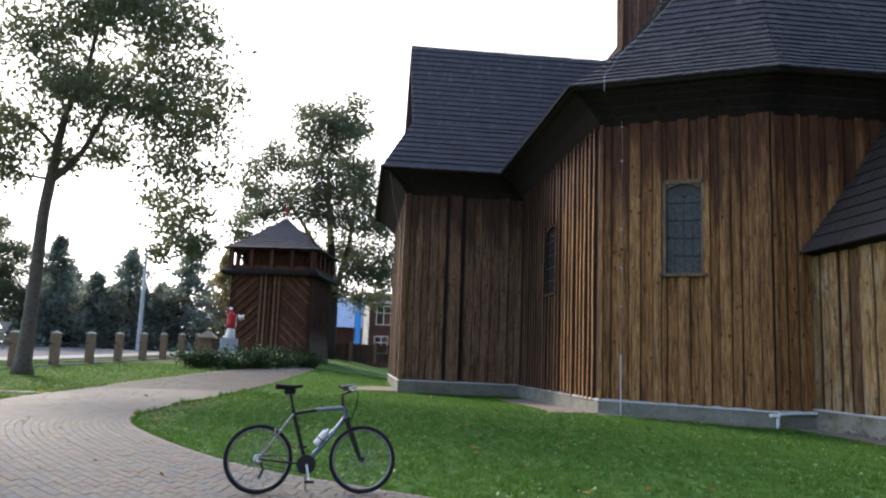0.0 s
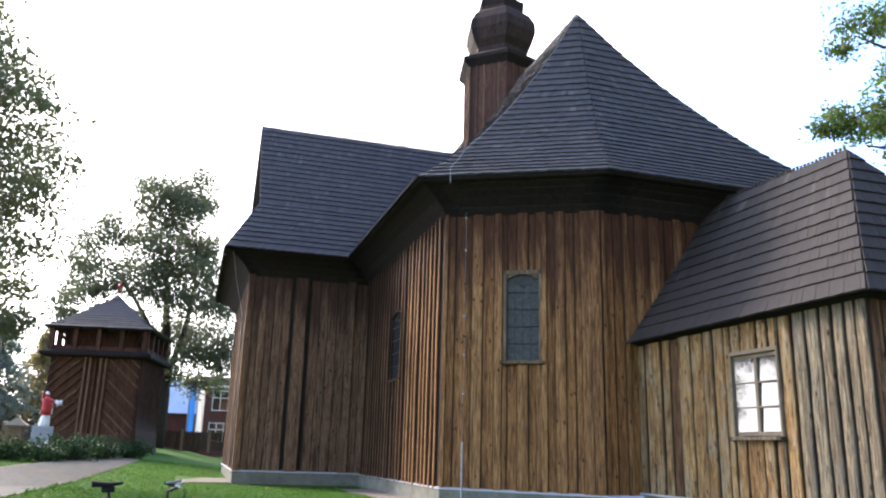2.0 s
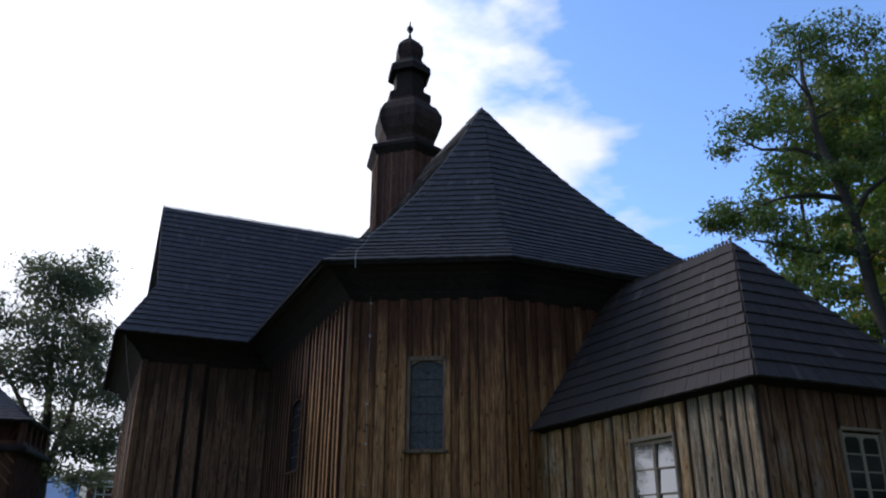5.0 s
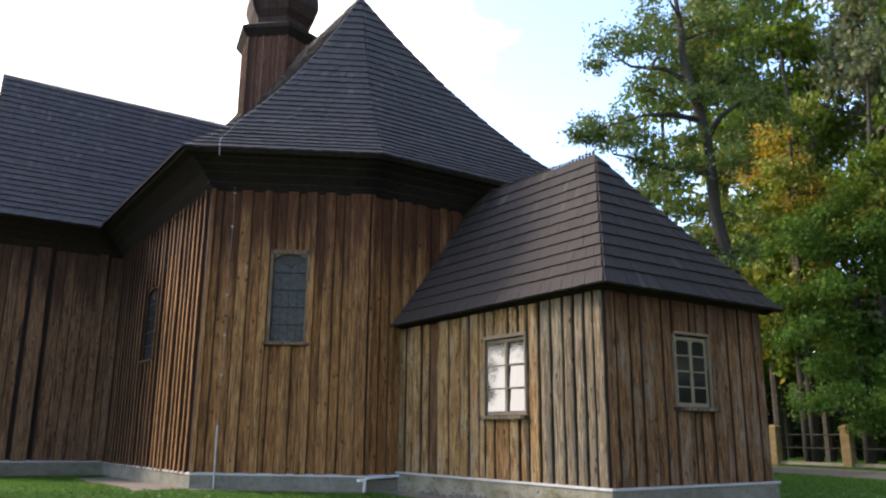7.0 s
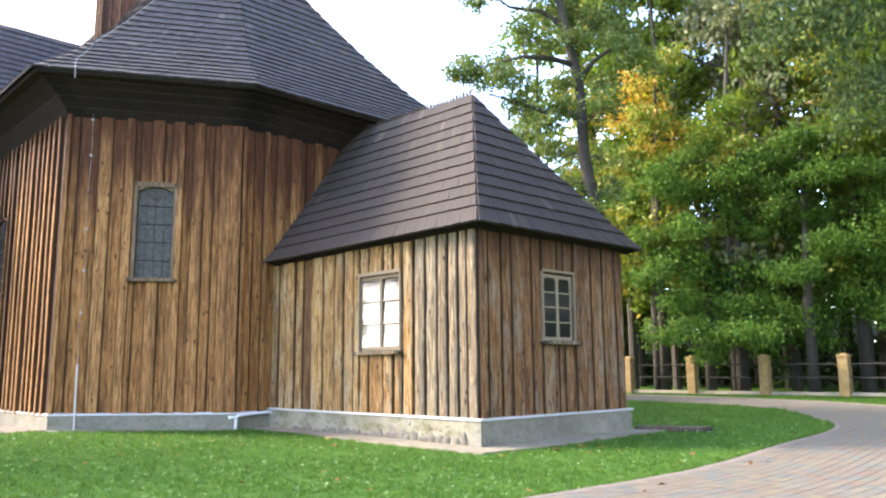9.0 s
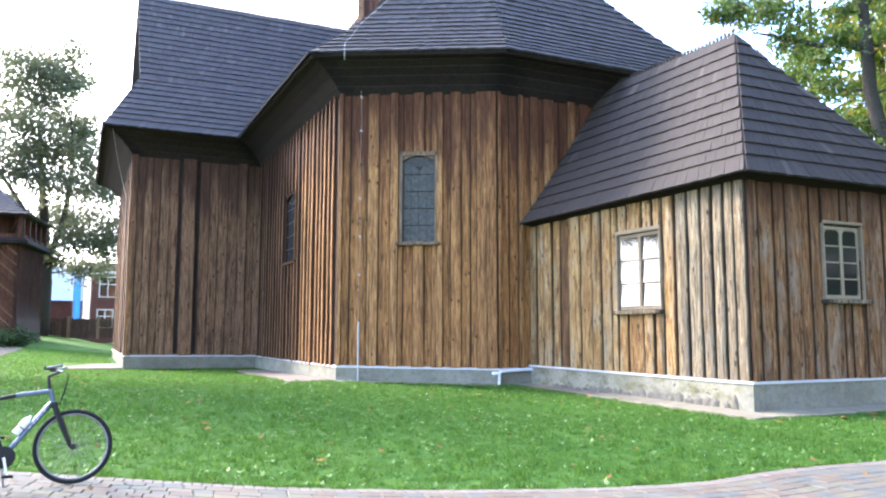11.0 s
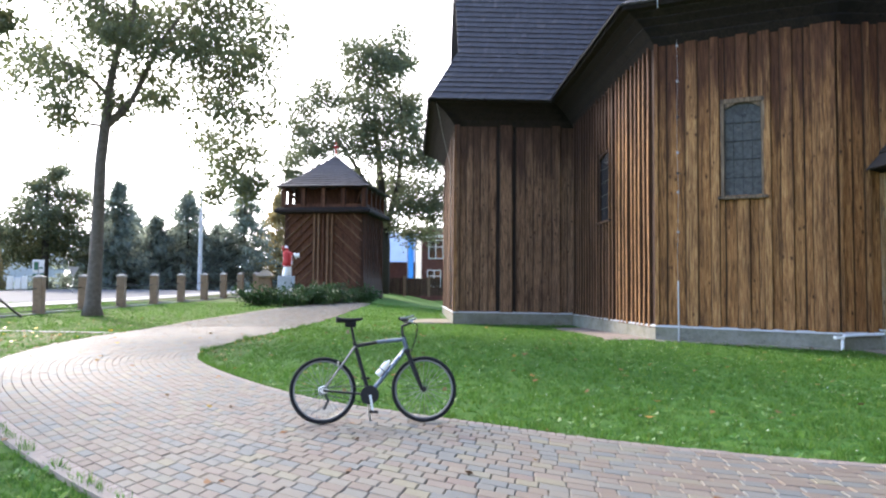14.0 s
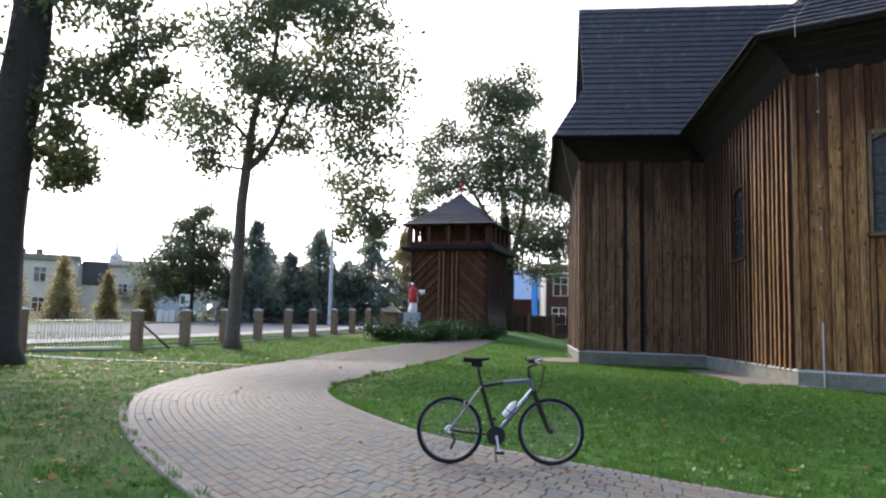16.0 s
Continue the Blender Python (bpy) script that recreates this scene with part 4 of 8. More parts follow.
# ridge turret
def turret(owner, x, y, z):
    e = part("turret", lathe([(1.72, 0), (1.72, 3.6)], 6, radians(-102)), M["turret_wood"], owner, "red-brown boarded ridge turret", m=Matrix.Translation((x, y, z)))
    a0 = radians(-102)
    part("cornice", lathe([(1.72, 3.45), (2.02, 3.75), (2.02, 3.92), (1.3, 4.35)], 6, a0), M["soffit"], e)
    part("onion", lathe([(1.28, 4.3), (1.28, 4.6), (1.5, 4.9), (1.68, 5.4), (1.66, 5.85), (1.4, 6.3), (1.1, 6.55), (1.1, 6.75)], 6, a0), M["onion_wood"], e, "shingled onion dome")
    part("drum", lathe([(1.12, 6.7), (1.12, 7.05), (0.78, 7.15), (0.78, 8.35)], 6, a0), M["soffit"], e)
    part("lantern_roof", lathe([(0.8, 8.3), (1.1, 8.2), (1.08, 8.55), (0.72, 8.95), (0.62, 9.1)], 6, a0), M["soffit"], e)
    part("small_onion", lathe([(0.6, 9.05), (0.72, 9.4), (0.7, 9.85), (0.45, 10.2), (0.1, 10.5), (0.07, 10.7)], 6, a0), M["onion_wood"], e)
    part("finial", lathe([(0.05, 10.6), (0.06, 10.85), (0.17, 11.0), (0.17, 11.12), (0.05, 11.25), (0.03, 11.5)], 10), M["iron"], e)
    for k in range(6):
        for j in range(6):
            a, b = a0 + k * math.tau / 6, a0 + (k + 1) * math.tau / 6
            pa, pb = Vector((math.cos(a), math.sin(a), 0)) * 1.72, Vector((math.cos(b), math.sin(b), 0)) * 1.72
            c = pa.lerp(pb, (j + 0.05) / 5.1)
            trim = M["tower_trim"] if (j + k) % 2 else M["turret_wood"]
            o = (pa + pb).normalized() * 0.03
            bm = bmesh.new()
            d = (pb - pa).normalized() * 0.035
            vs = [bm.verts.new(c + s * d + t * o + Vector((0, 0, h))) for h in (0, 3.5) for s, t in ((-1, 0), (-1, 1), (1, 1), (1, 0))]
            for f in ((0, 1, 5, 4), (1, 2, 6, 5), (2, 3, 7, 6)):
                bm.faces.new([vs[q] for q in f])
            part("batten", bm, trim, e)


turret(church, AXIS_X, 30.0, 14.2)

# ---------------------------------------------------------------- the sacristy annex
AL, AR, AB = (11.79, 18.74), (11.79, 11.09), (16.87, 11.09)
ABK = (16.87, 18.74)
annex = thing("sacristy", "low boarded sacristy annex with a hipped shingle roof", "annex", (0, 0, 0))
A_TOP, A_EAVE, A_OVER, A_RIDGE = 4.28, 4.42, 0.33, 8.45
AW1, AW2 = (3.88, 5.33, 1.90, 3.66), (1.95, 3.05, 2.07, 3.58)
FRONT_EDGES = [0.0, 0.38, 0.74, 1.15, 1.52, 1.88, 2.40, 2.89, 3.27, 3.65, 3.88, 4.22, 4.74, 5.10, 5.40, 5.75, 6.14, 6.51, 6.81, 7.13, 7.37, 7.65]
SIDE_EDGES = [0.0, 0.09, 0.24, 0.64, 0.95, 1.27, 1.61, 1.93, 2.26, 2.5, 2.72, 3.10, 3.46, 3.75, 4.21, 4.5, 4.76, 5.08]
clad_wall("front_wall", annex, AL, AR, 0.5, A_TOP, M["annex_under"], M["annex_wood"], FRONT_EDGES, "111101111111111111111", holes=[AW1], seed=21, rough=1.6, bleached_or_lit=(5.9, M["annex_bleached"]), slab=True)
clad_wall("side_wall", annex, AR, AB, 0.5, A_TOP, M["annex_side_wood"], M["annex_side_wood"], SIDE_EDGES, "1000100", holes=[AW2], seed=22, rough=1.4, gap=0.02)
m_, ln_ = face_frame(AB, ABK)
part("far_wall", box((0, 0, 0.3), (ln_, 0.22, A_TOP)), M["annex_side_wood"], annex, m=m_)
ae = [Vector((AL[0] - A_OVER, 18.6, A_EAVE)), Vector((AR[0] - A_OVER, AR[1] - A_OVER, A_EAVE)), Vector((AB[0] + A_OVER, AB[1] - A_OVER, A_EAVE)), Vector((AB[0] + A_OVER, 18.6, A_EAVE))]
ar0, ar1 = Vector((14.33, 13.6, A_RIDGE)), Vector((14.33, 18.6, A_RIDGE + 0.1))
P_AN = flared(0.9)
shingled_slope(annex, (ae[0], ae[1], ar0, ar1), M["annex_shingle"], 12, 0.13, P_AN, 31, near=280, label="brown shingled roof slope", ragged=0.55, thick=0.058)
shingled_slope(annex, (ae[1], ae[2], ar0, ar0), M["annex_shingle"], 12, 0.13, P_AN, 32, ragged=0.55, thick=0.058)
shingled_slope(annex, (ae[2], ae[3], ar1, ar0), M["annex_shingle"], 12, 0.2, P_AN, 33)
comb(ar0, ar1, 95, 40, annex, M["annex_shingle"])
bm = bmesh.new()
for a, b, inx, iny in ((ae[0], ae[1], 1, 0), (ae[1], ae[2], 0, 1), (ae[2], ae[3], -1, 0)):
    off = Vector((inx, iny, 0)) * (A_OVER + 0.02)
    vs = [bm.verts.new(v) for v in (a - Vector((0, 0, 0.07)), b - Vector((0, 0, 0.07)), b + off - Vector((0, 0, 0.14)), a + off - Vector((0, 0, 0.14)))]
    bm.faces.new(vs)
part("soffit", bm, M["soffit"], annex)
for p, q, e0, e1 in ((AL, AR, -0.05, -0.2), (AR, AB, -0.09, 0.09), (AB, ABK, 0.2, 0.0)):
    m_, ln_ = face_frame(p, q)
    part("plinth", box((e0, -0.09, -0.4), (ln_ + e1, 0.2, 0.5)), M["plinth_annex"] if p == AL else M["plinth"], annex, "rendered plinth", m=m_)
    part("flashing", box((e0 - (0.03 if e0 < 0 else -0.003), -0.125, 0.485), (ln_ + (e1 + 0.035 if e1 > 0 else -0.003), 0.0, 0.53 if e0 < 0 else 0.527)), M["flashing"], annex, "pale zinc drip flashing", m=m_)


# ---------------------------------------------------------------- windows
def casing(owner, m, x0, x1, z0, z1, w, mat, label, out=0.09):
    """A board casing round an opening, with a sill."""
    c = part("window_frame", box((x0, -out, z0), (x0 + w, 0.1, z1), bevel=0.008), mat, owner, label, m=m)
    part("window_frame", box((x1 - w, -out, z0), (x1, 0.1, z1), bevel=0.008), mat, owner, m=m)
    part("window_frame", box((x0, -out - 0.005, z1 - w), (x1, 0.1, z1 + 0.03), bevel=0.008), mat, owner, m=m)
    part("window_sill", box((x0 - 0.07, -out - 0.11, z0 - 0.06), (x1 + 0.07, 0.1, z0 + 0.02), bevel=0.012), M["annex_bleached"] if owner.name.startswith("window") and mat is M["weathered_frame"] else mat, owner, m=m)
    return c


def arched_window(owner, p, q, hole, lead, frame_mat, pane_mat, out=0.09):
    """A tall window with a low arched head, dull leaded glass and thin saddle bars."""
    m, _ = face_frame(p, q)
    x0, x1, z0, z1 = hole
    win = part("window", box((x0, 0.10, z0), (x1, 0.13, z1)), M["soffit"], owner, "tall window with leaded glass and a wooden casing", m=m)
    eye = Matrix.Identity(4)
    casing(win, eye, x0 - 0.04, x1 + 0.04, z0 - 0.03, z1 + 0.02, 0.09, frame_mat, "weathered wooden casing", out)
    bm, n = bmesh.new(), 14
    a, b, rise = x0 + 0.045, x1 - 0.045, 0.16
    arc = [(a + (b - a) * i / n, z1 - 0.06 - rise * (2 * i / n - 1) ** 2) for i in range(n + 1)]
    vs = [bm.verts.new((x, 0.02, z)) for x, z in [(a, z0 + 0.02)] + arc + [(b, z0 + 0.02)]]
    bm.faces.new(vs)
    part("pane", bm, pane_mat, win, "dull grey leaded glass")
    bm = bmesh.new()
    f = [bm.verts.new((x, -0.06, z)) for x, z in arc] + [bm.verts.new((x, -0.06, z1 + 0.0)) for x, z in arc]
    g = [bm.verts.new((x, 0.03, z)) for x, z in arc]
    for i in range(n):
        bm.faces.new((f[i], f[i + 1], f[n + 2 + i], f[n + 1 + i]))
        bm.faces.new((f[i], g[i], g[i + 1], f[i + 1]))
    part("arched_head", bm, frame_mat, win)
    for k in range(1, 5):
        z = z0 + (z1 - z0 - 0.1) * k / 5
        part("saddle_bar", rod((a, 0.005, z), (b, 0.005, z), 0.011, sides=6), M["iron"], win)
    # lead lines: uprights below, rays in the arched head
    zh = z1 - 0.42
    for k in range(1, 4):
        x = a + (b - a) * k / 4
        part("lead", rod((x, 0.012, z0 + 0.03), (x, 0.012, zh), 0.006, sides=5), M["iron"], win)
    for k in range(1, 8):
        q = math.pi * k / 8
        e = (a + b) / 2 + (b - a) * 0.48 * math.cos(q)
        part("lead", rod(((a + b) / 2, 0.012, zh), (e, 0.012, min(z1 - 0.09 - rise * (2 * (e - a) / (b - a) - 1) ** 2, zh + 0.5 * math.sin(q) + 0.02)), 0.006, sides=5), M["iron"], win)
    r = random.Random(lead)
    bm = bmesh.new()
    for i in range(12):
        x, z = r.uniform(a, b - 0.08), r.uniform(z0 + 0.1, z1 - 0.35)
        add_box(bm, (x, 0.008, z), (x + r.uniform(0.02, 0.07), 0.016, z + r.uniform(0.008, 0.03)))
    tagged(part("pale_quarries", bm, M["stone"], win, "pale bits of glass"), kind="stuff")


arched_window(church, C1, C2, WIN_A, 3, M["frame_wood"], M["lead_glass"])
# frame and pane carry the corner's shade in their colours
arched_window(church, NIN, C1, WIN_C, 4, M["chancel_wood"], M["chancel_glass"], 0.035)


def sash_window(owner, p, q, hole, rows, frame_mat, sash_mat, arch, label, tilt=1.5, pane_mat=M["glass"], yaw=0.0, trim=0.055):
    """Two casements of small panes in a casing."""
    m, _ = face_frame(p, q)
    x0, x1, z0, z1 = hole
    win = part("window", box((x0, 0.17, z0), (x1, 0.2, z1)), M["soffit"], owner, label, m=m)
    casing(win, Matrix.Identity(4), x0 - 0.03, x1 + 0.03, z0 - 0.02, z1 + 0.02, trim, frame_mat, "wooden casing", out=0.1)
    mid = (x0 + x1) / 2
    for a, b in ((x0 + 0.045, mid), (mid, x1 - 0.045)):
        bm = bmesh.new()
        w = 0.042
        for lo, hi in (((a, z0 + 0.02), (a + w, z1 - 0.05)), ((b - w, z0 + 0.02), (b, z1 - 0.05)), ((a + w, z0 + 0.02), (b - w, z0 + 0.09)), ((a + w, z1 - 0.12), (b - w, z1 - 0.05))):
            add_box(bm, (lo[0], -0.03, lo[1]), (hi[0], 0.03, hi[1]))
        for k in range(1, rows):
            z = z0 + 0.09 + (z1 - z0 - 0.21) * k / rows
            add_box(bm, (a + w, -0.022, z - 0.014), (b - w, 0.02, z + 0.014))
        if arch:
            for sx in (0, 1):
                x = a + w if sx == 0 else b - w
                d = 0.07 if sx == 0 else -0.07
                vs = [bm.verts.new(v) for v in ((x, -0.024, z1 - 0.12), (x + d, -0.024, z1 - 0.12), (x, -0.024, z1 - 0.2))]
                bm.faces.new(vs)
        c = part("casement", bm, sash_mat, win, "painted casement")
        for k in range(rows):
            za = z0 + 0.09 + (z1 - z0 - 0.21) * k / rows + 0.012
            zb = z0 + 0.09 + (z1 - z0 - 0.21) * (k + 1) / rows - 0.012
            g = part("pane", box((a + w - 0.004, 0.0, za), (b - w + 0.004, 0.006, zb)), pane_mat, c, m=Matrix.Translation((mid, 0, za)) @ Matrix.Rotation(radians(yaw), 4, "Z") @ Matrix.Rotation(radians(-tilt), 4, "X") @ Matrix.Translation((-mid, 0, -za)))
            g.visible_shadow = False
    return win


sash_window(annex, AL, AR, AW1, 3, M["weathered_frame"], M["weathered_frame"], False, "casement window that mirrors the bright sky", 3.0, M["glass"], 4.5)
sash_window(annex, AR, AB, AW2, 4, M["weathered_frame"], M["sash"], True, "cream casement window with eight small panes", -2.5, M["dim_glass"], 0.0, 0.03)

# ---------------------------------------------------------------- lightning conductor, drain, edging
fa, la = face_frame(C1, C2)
conductor = thing("lightning_conductor", "thin galvanised lightning conductor clipped to the boards", "lightning conductor", (0, 0, 0))
x_c = 0.55
hip = [slope_point([ev[3], ev[4], apex, apex], u_, s_, P_CH) + Vector((-0.02, -0.06, 0.09)) for u_, s_ in ((0.17, 0.0), (0.12, 0.06), (0.10, 0.12), (0.05, 0.2), (0.03, 0.35), (0.025, 0.5), (0.025, 0.7), (0.02, 0.85), (0.0, 0.985))]
part("roof_wire", tube(hip, 0.008, 5), M["wire"], conductor)
part("wall_wire", tube([hip[0] + Vector((0, -0.05, -0.35)), hip[0] + Vector((0, -0.02, -0.02))] , 0.012, 5), M["wire"], conductor)
part("wall_wire", tube([fa @ Vector((x_c + 0.02 * math.sin(z * 2), -0.13, z)) for z in (8.25, 7.3, 6.2, 5.0, 4.0, 3.0, 2.2, 1.65)], 0.004, 5), M["wire"], conductor)
part("guard_tube", tube([fa @ Vector((x_c, -0.15, 1.68)), fa @ Vector((x_c, -0.15, 0.9)), fa @ Vector((x_c + 0.01, -0.16, 0.02))], 0.022, 8), M["pale_tube"], conductor, "pale guard tube at the foot")
for z in (7.9, 6.95, 6.0, 5.05, 4.5, 4.0, 2.95):
    part("clip", box((x_c - 0.03, -0.14, z - 0.025), (x_c + 0.03, -0.05, z + 0.025), bevel=0.008), M["iron"] if z in (6.0, 4.5) else M["wire"], conductor, m=fa)

nave_wire = thing("lightning_conductor", "thin lightning conductor hanging at the nave corner", "lightning conductor")
part("wire", tube([(1.35, 30.4, 8.75), (1.6, 30.9, 7.6), (1.95, 31.22, 6.3), (1.98, 31.24, 4.0), (2.02, 31.24, 0.2)], 0.007, 5), M["wire"], nave_wire)

drain = thing("drain_pipe", "white plastic waste pipe on the plinth", "pipe", (0, 0, 0))
fb, lb = face_frame(C2, C3)
part("pipe", tube([fb @ Vector(v) for v in ((1.0, -0.17, 0.42), (0.4, -0.17, 0.40), (0.0, -0.17, 0.37), (-0.05, -0.2, 0.33), (-0.06, -0.2, 0.0))], 0.04, 10), M["pvc"], drain)
part("cap", box((-0.25, -0.25, 0.30), (-0.02, -0.14, 0.37), bevel=0.01), M["white"], drain, m=fb)

# paved and concrete edging at the foot of the walls
def edging(p, q, w, mat, z=0.03, start=0.0, stop=0.0, seed=1):
    m, ln = face_frame(p, q)
    e = None
    r = random.Random(seed)
    x = start
    strip = None
    while x < ln + stop - 0.05:
        step = min(r.uniform(0.75, 1.1), ln + stop - x)
        pts = [m @ Vector((x + 0.006, -0.09, 0)), m @ Vector((x + step - 0.006, -0.09, 0)), m @ Vector((x + step - 0.006, -w, 0)), m @ Vector((x + 0.006, -w, 0))]
        bm = bmesh.new()
        lo = [bm.verts.new((v.x, v.y, ground_z(v.x, v.y) - 0.05)) for v in pts]
        hi = [bm.verts.new((v.x, v.y, ground_z(v.x, v.y) + z + (0.0 if k < 2 else -0.012))) for k, v in enumerate(pts)]
        bm.faces.new(hi)
        for k in range(4):
            bm.faces.new((lo[k], lo[(k + 1) % 4], hi[(k + 1) % 4], hi[k]))
        if strip is None:
            strip = tagged(new("edging_slabs", mesh_from("edging_slabs", bm, mat)), "weathered slabs along the foot of the wall", "edging", kind="structure")
        else:
            part("slab", bm, mat, strip)
        x += step


M["brick_dust"] = plain("tan_brick_edging", (0.17, 0.13, 0.1), 0.95, var=0.3, scale=4)
edging(NIN, C1, 1.35, M["brick_dust"], seed=2, start=2.4)
edging(C1, C2, 0.42, M["slab_stone"], seed=3)
edging(AL, AR, 0.6, M["brick_dust"], seed=4, stop=-4.05)
edging(AL, AR, 0.8, M["slab_stone"], z=0.05, seed=5, start=3.6, stop=0.8)
edging(AR, AB, 0.8, M["slab_stone"], z=0.05, seed=6, stop=0.9)
slab = box((-1.9, -0.6, -0.1), (0.0, 3.4, 0.09))
tagged(new("paved_slab", mesh_from("paved_slab", slab, M["slab_stone"])), "pale slab path by the church corner", "paving", kind="structure").matrix_basis = Matrix.Translation((2.05, 31.7, 0))

# field stones that show at the foot of the annex plinth
r_s = random.Random(77)
m_, ln_ = face_frame(AL, AR)
for k in range(26):
    x = 1.3 + k * 0.24 + r_s.uniform(-0.06, 0.06)
    bm = bmesh.new()
    bmesh.ops.create_icosphere(bm, subdivisions=1, radius=1)
    for v in bm.verts:
        v.co *= r_s.uniform(0.8, 1.15)
    h = r_s.uniform(0.08, 0.17) * (0.6 + 0.05 * k * 0.5)
    part("stone", bm, M["stone"], annex, m=m_ @ Matrix.Translation((x, -0.085, 0.0 + h * 0.5)) @ Matrix.Diagonal((r_s.uniform(0.1, 0.2), 0.05, h, 1)))

plank = thing("plank", "dark weathered plank lying on the grass", "plank", (17.1, 11.0, 0.0), -65)
part("board", box((0, -0.2, 0.0), (1.75, 0.2, 0.11), bevel=0.012), M["fence_wood"], plank)

# ---------------------------------------------------------------- the bicycle
M["rim_grey"] = plain("dull_alloy_rim", (0.2, 0.2, 0.2), 0.5, 0.5, var=0.15)


def bicycle():
    b = thing("bicycle", "dark trekking bicycle with a pale blue frame, on its kickstand", "bicycle")
    b.matrix_basis = Matrix.Translation((0.075, 8.54, 0.034)) @ Matrix.Rotation(radians(8.8), 4, "Z") @ Matrix.Rotation(radians(-5), 4, "X") @ Matrix.Scale(0.976, 4)
    R = 0.345
    rear, front = Vector((-0.53, 0, R)), Vector((0.53, 0, R))
    bb, seat_top = Vector((-0.05, 0, 0.295)), Vector((-0.20, 0, 0.80))
    head_hi, head_lo = Vector((0.315, 0, 0.89)), Vector((0.345, 0, 0.775))
    steer = Matrix.Translation(head_lo) @ Matrix.Rotation(radians(-12), 4, "Z") @ Matrix.Translation(-head_lo)
    # frame tubes
    part("down_tube", tube([bb, head_lo], 0.024, 10), M["steel_blue"], b, "pale blue down tube")
    part("top_tube", tube([seat_top, seat_top.lerp(head_hi, 0.45)], 0.019, 10), M["black_paint"], b, "black top tube")
    part("top_tube", tube([seat_top.lerp(head_hi, 0.45), head_hi - Vector((0, 0, 0.02))], 0.021, 10), M["steel_blue"], b, "pale blue top tube")
    part("seat_tube", tube([bb, seat_top + Vector((-0.01, 0, 0.04))], 0.021, 10), M["black_paint"], b)
    part("head_tube", tube([head_lo, head_hi], 0.024, 10), M["steel_blue"], b)
    for s in (-1, 1):
        o = Vector((0, s * 0.055, 0))
        part("chain_stay", tube([bb + o * 0.5, rear + o], 0.011, 8), M["black_paint"], b)
        part("seat_stay", tube([seat_top + o * 0.4, rear.lerp(seat_top, 0.55) + o, rear + o], 0.010, 8), M["black_paint"] if s > 0 else M["rim_grey"], b)
        f0 = steer @ (head_lo + Vector((0.01, s * 0.06, -0.03)))
        f1 = steer @ (front + Vector((-0.02, s * 0.06, 0)))
        part("fork_leg", tube([f0, f0.lerp(f1, 0.5), f1], [0.02, 0.025, 0.016], 8), M["black_paint"], b)
    part("fork_crown", box((0.32, -0.075, 0.72), (0.39, 0.075, 0.77), bevel=0.012), M["black_paint"], b, m=steer)
    part("brake", tube([steer @ Vector((0.37, s, z)) for s, z in ((-0.06, 0.74), (-0.05, 0.70), (0.05, 0.70), (0.06, 0.74))], 0.009, 6), M["iron"], b)
    part("brake", tube([Vector((-0.38, s, z)) for s, z in ((-0.06, 0.64), (-0.05, 0.60), (0.05, 0.60), (0.06, 0.64))], 0.009, 6), M["chrome"], b)
    # pale lettering bars along the frame tubes
    for k in range(5):
        p = bb.lerp(head_lo, 0.5 + 0.075 * k)
        q = bb.lerp(head_lo, 0.55 + 0.075 * k)
        part("decal", tube([p + Vector((0, -0.0215, 0)), q + Vector((0, -0.0215, 0))], 0.006, 4), M["chrome"], b, "pale lettering on the down tube" if k == 0 else "")
    # saddle and post
    part("seat_post", tube([seat_top, Vector((-0.245, 0, 1.03))], 0.014, 8), M["black_paint"], b)
    bm, rows = bmesh.new(), []
    for i in range(9):
        t = i / 8
        x = -0.40 + 0.28 * t
        w = 0.07 * (1 - t) ** 0.8 + 0.02
        z = 1.075 + 0.012 * (2 * t - 0.9) ** 2
        rows.append([bm.verts.new((x, w * math.cos(a) * 1.0, z + (0.026 - 0.012 * t) * math.sin(a) - (0.012 * (1 - t) if math.sin(a) < 0 else 0))) for a in [k * math.tau / 10 for k in range(10)]])
    for p, q in zip(rows, rows[1:]):
        for k in range(10):
            bm.faces.new((p[k], p[(k + 1) % 10], q[(k + 1) % 10], q[k]))
    bm.faces.new(rows[0][::-1])
    bm.faces.new(rows[-1])
    part("saddle", bm, M["black"], b, "black padded saddle", smooth=True)
    part("reflector", box((-0.29, -0.02, 0.93), (-0.265, 0.02, 0.97), bevel=0.004), M["sash"], b)
    part("saddle_clamp", box((-0.31, -0.03, 1.0), (-0.19, 0.03, 1.06), bevel=0.012), M["black"], b)
    # bars
    st = steer @ Vector((0.305, 0, 0.93))
    part("stem", tube([steer @ head_hi, st, steer @ Vector((0.30, 0, 1.01)), steer @ Vector((0.40, 0, 1.05))], 0.016, 8), M["black_paint"], b)
    bars = [steer @ Vector(v) for v in ((0.30, -0.29, 1.075), (0.36, -0.2, 1.07), (0.40, -0.07, 1.05), (0.40, 0.07, 1.05), (0.36, 0.2, 1.07), (0.30, 0.29, 1.075))]
    part("handlebar", tube(bars, 0.012, 8), M["iron"], b)
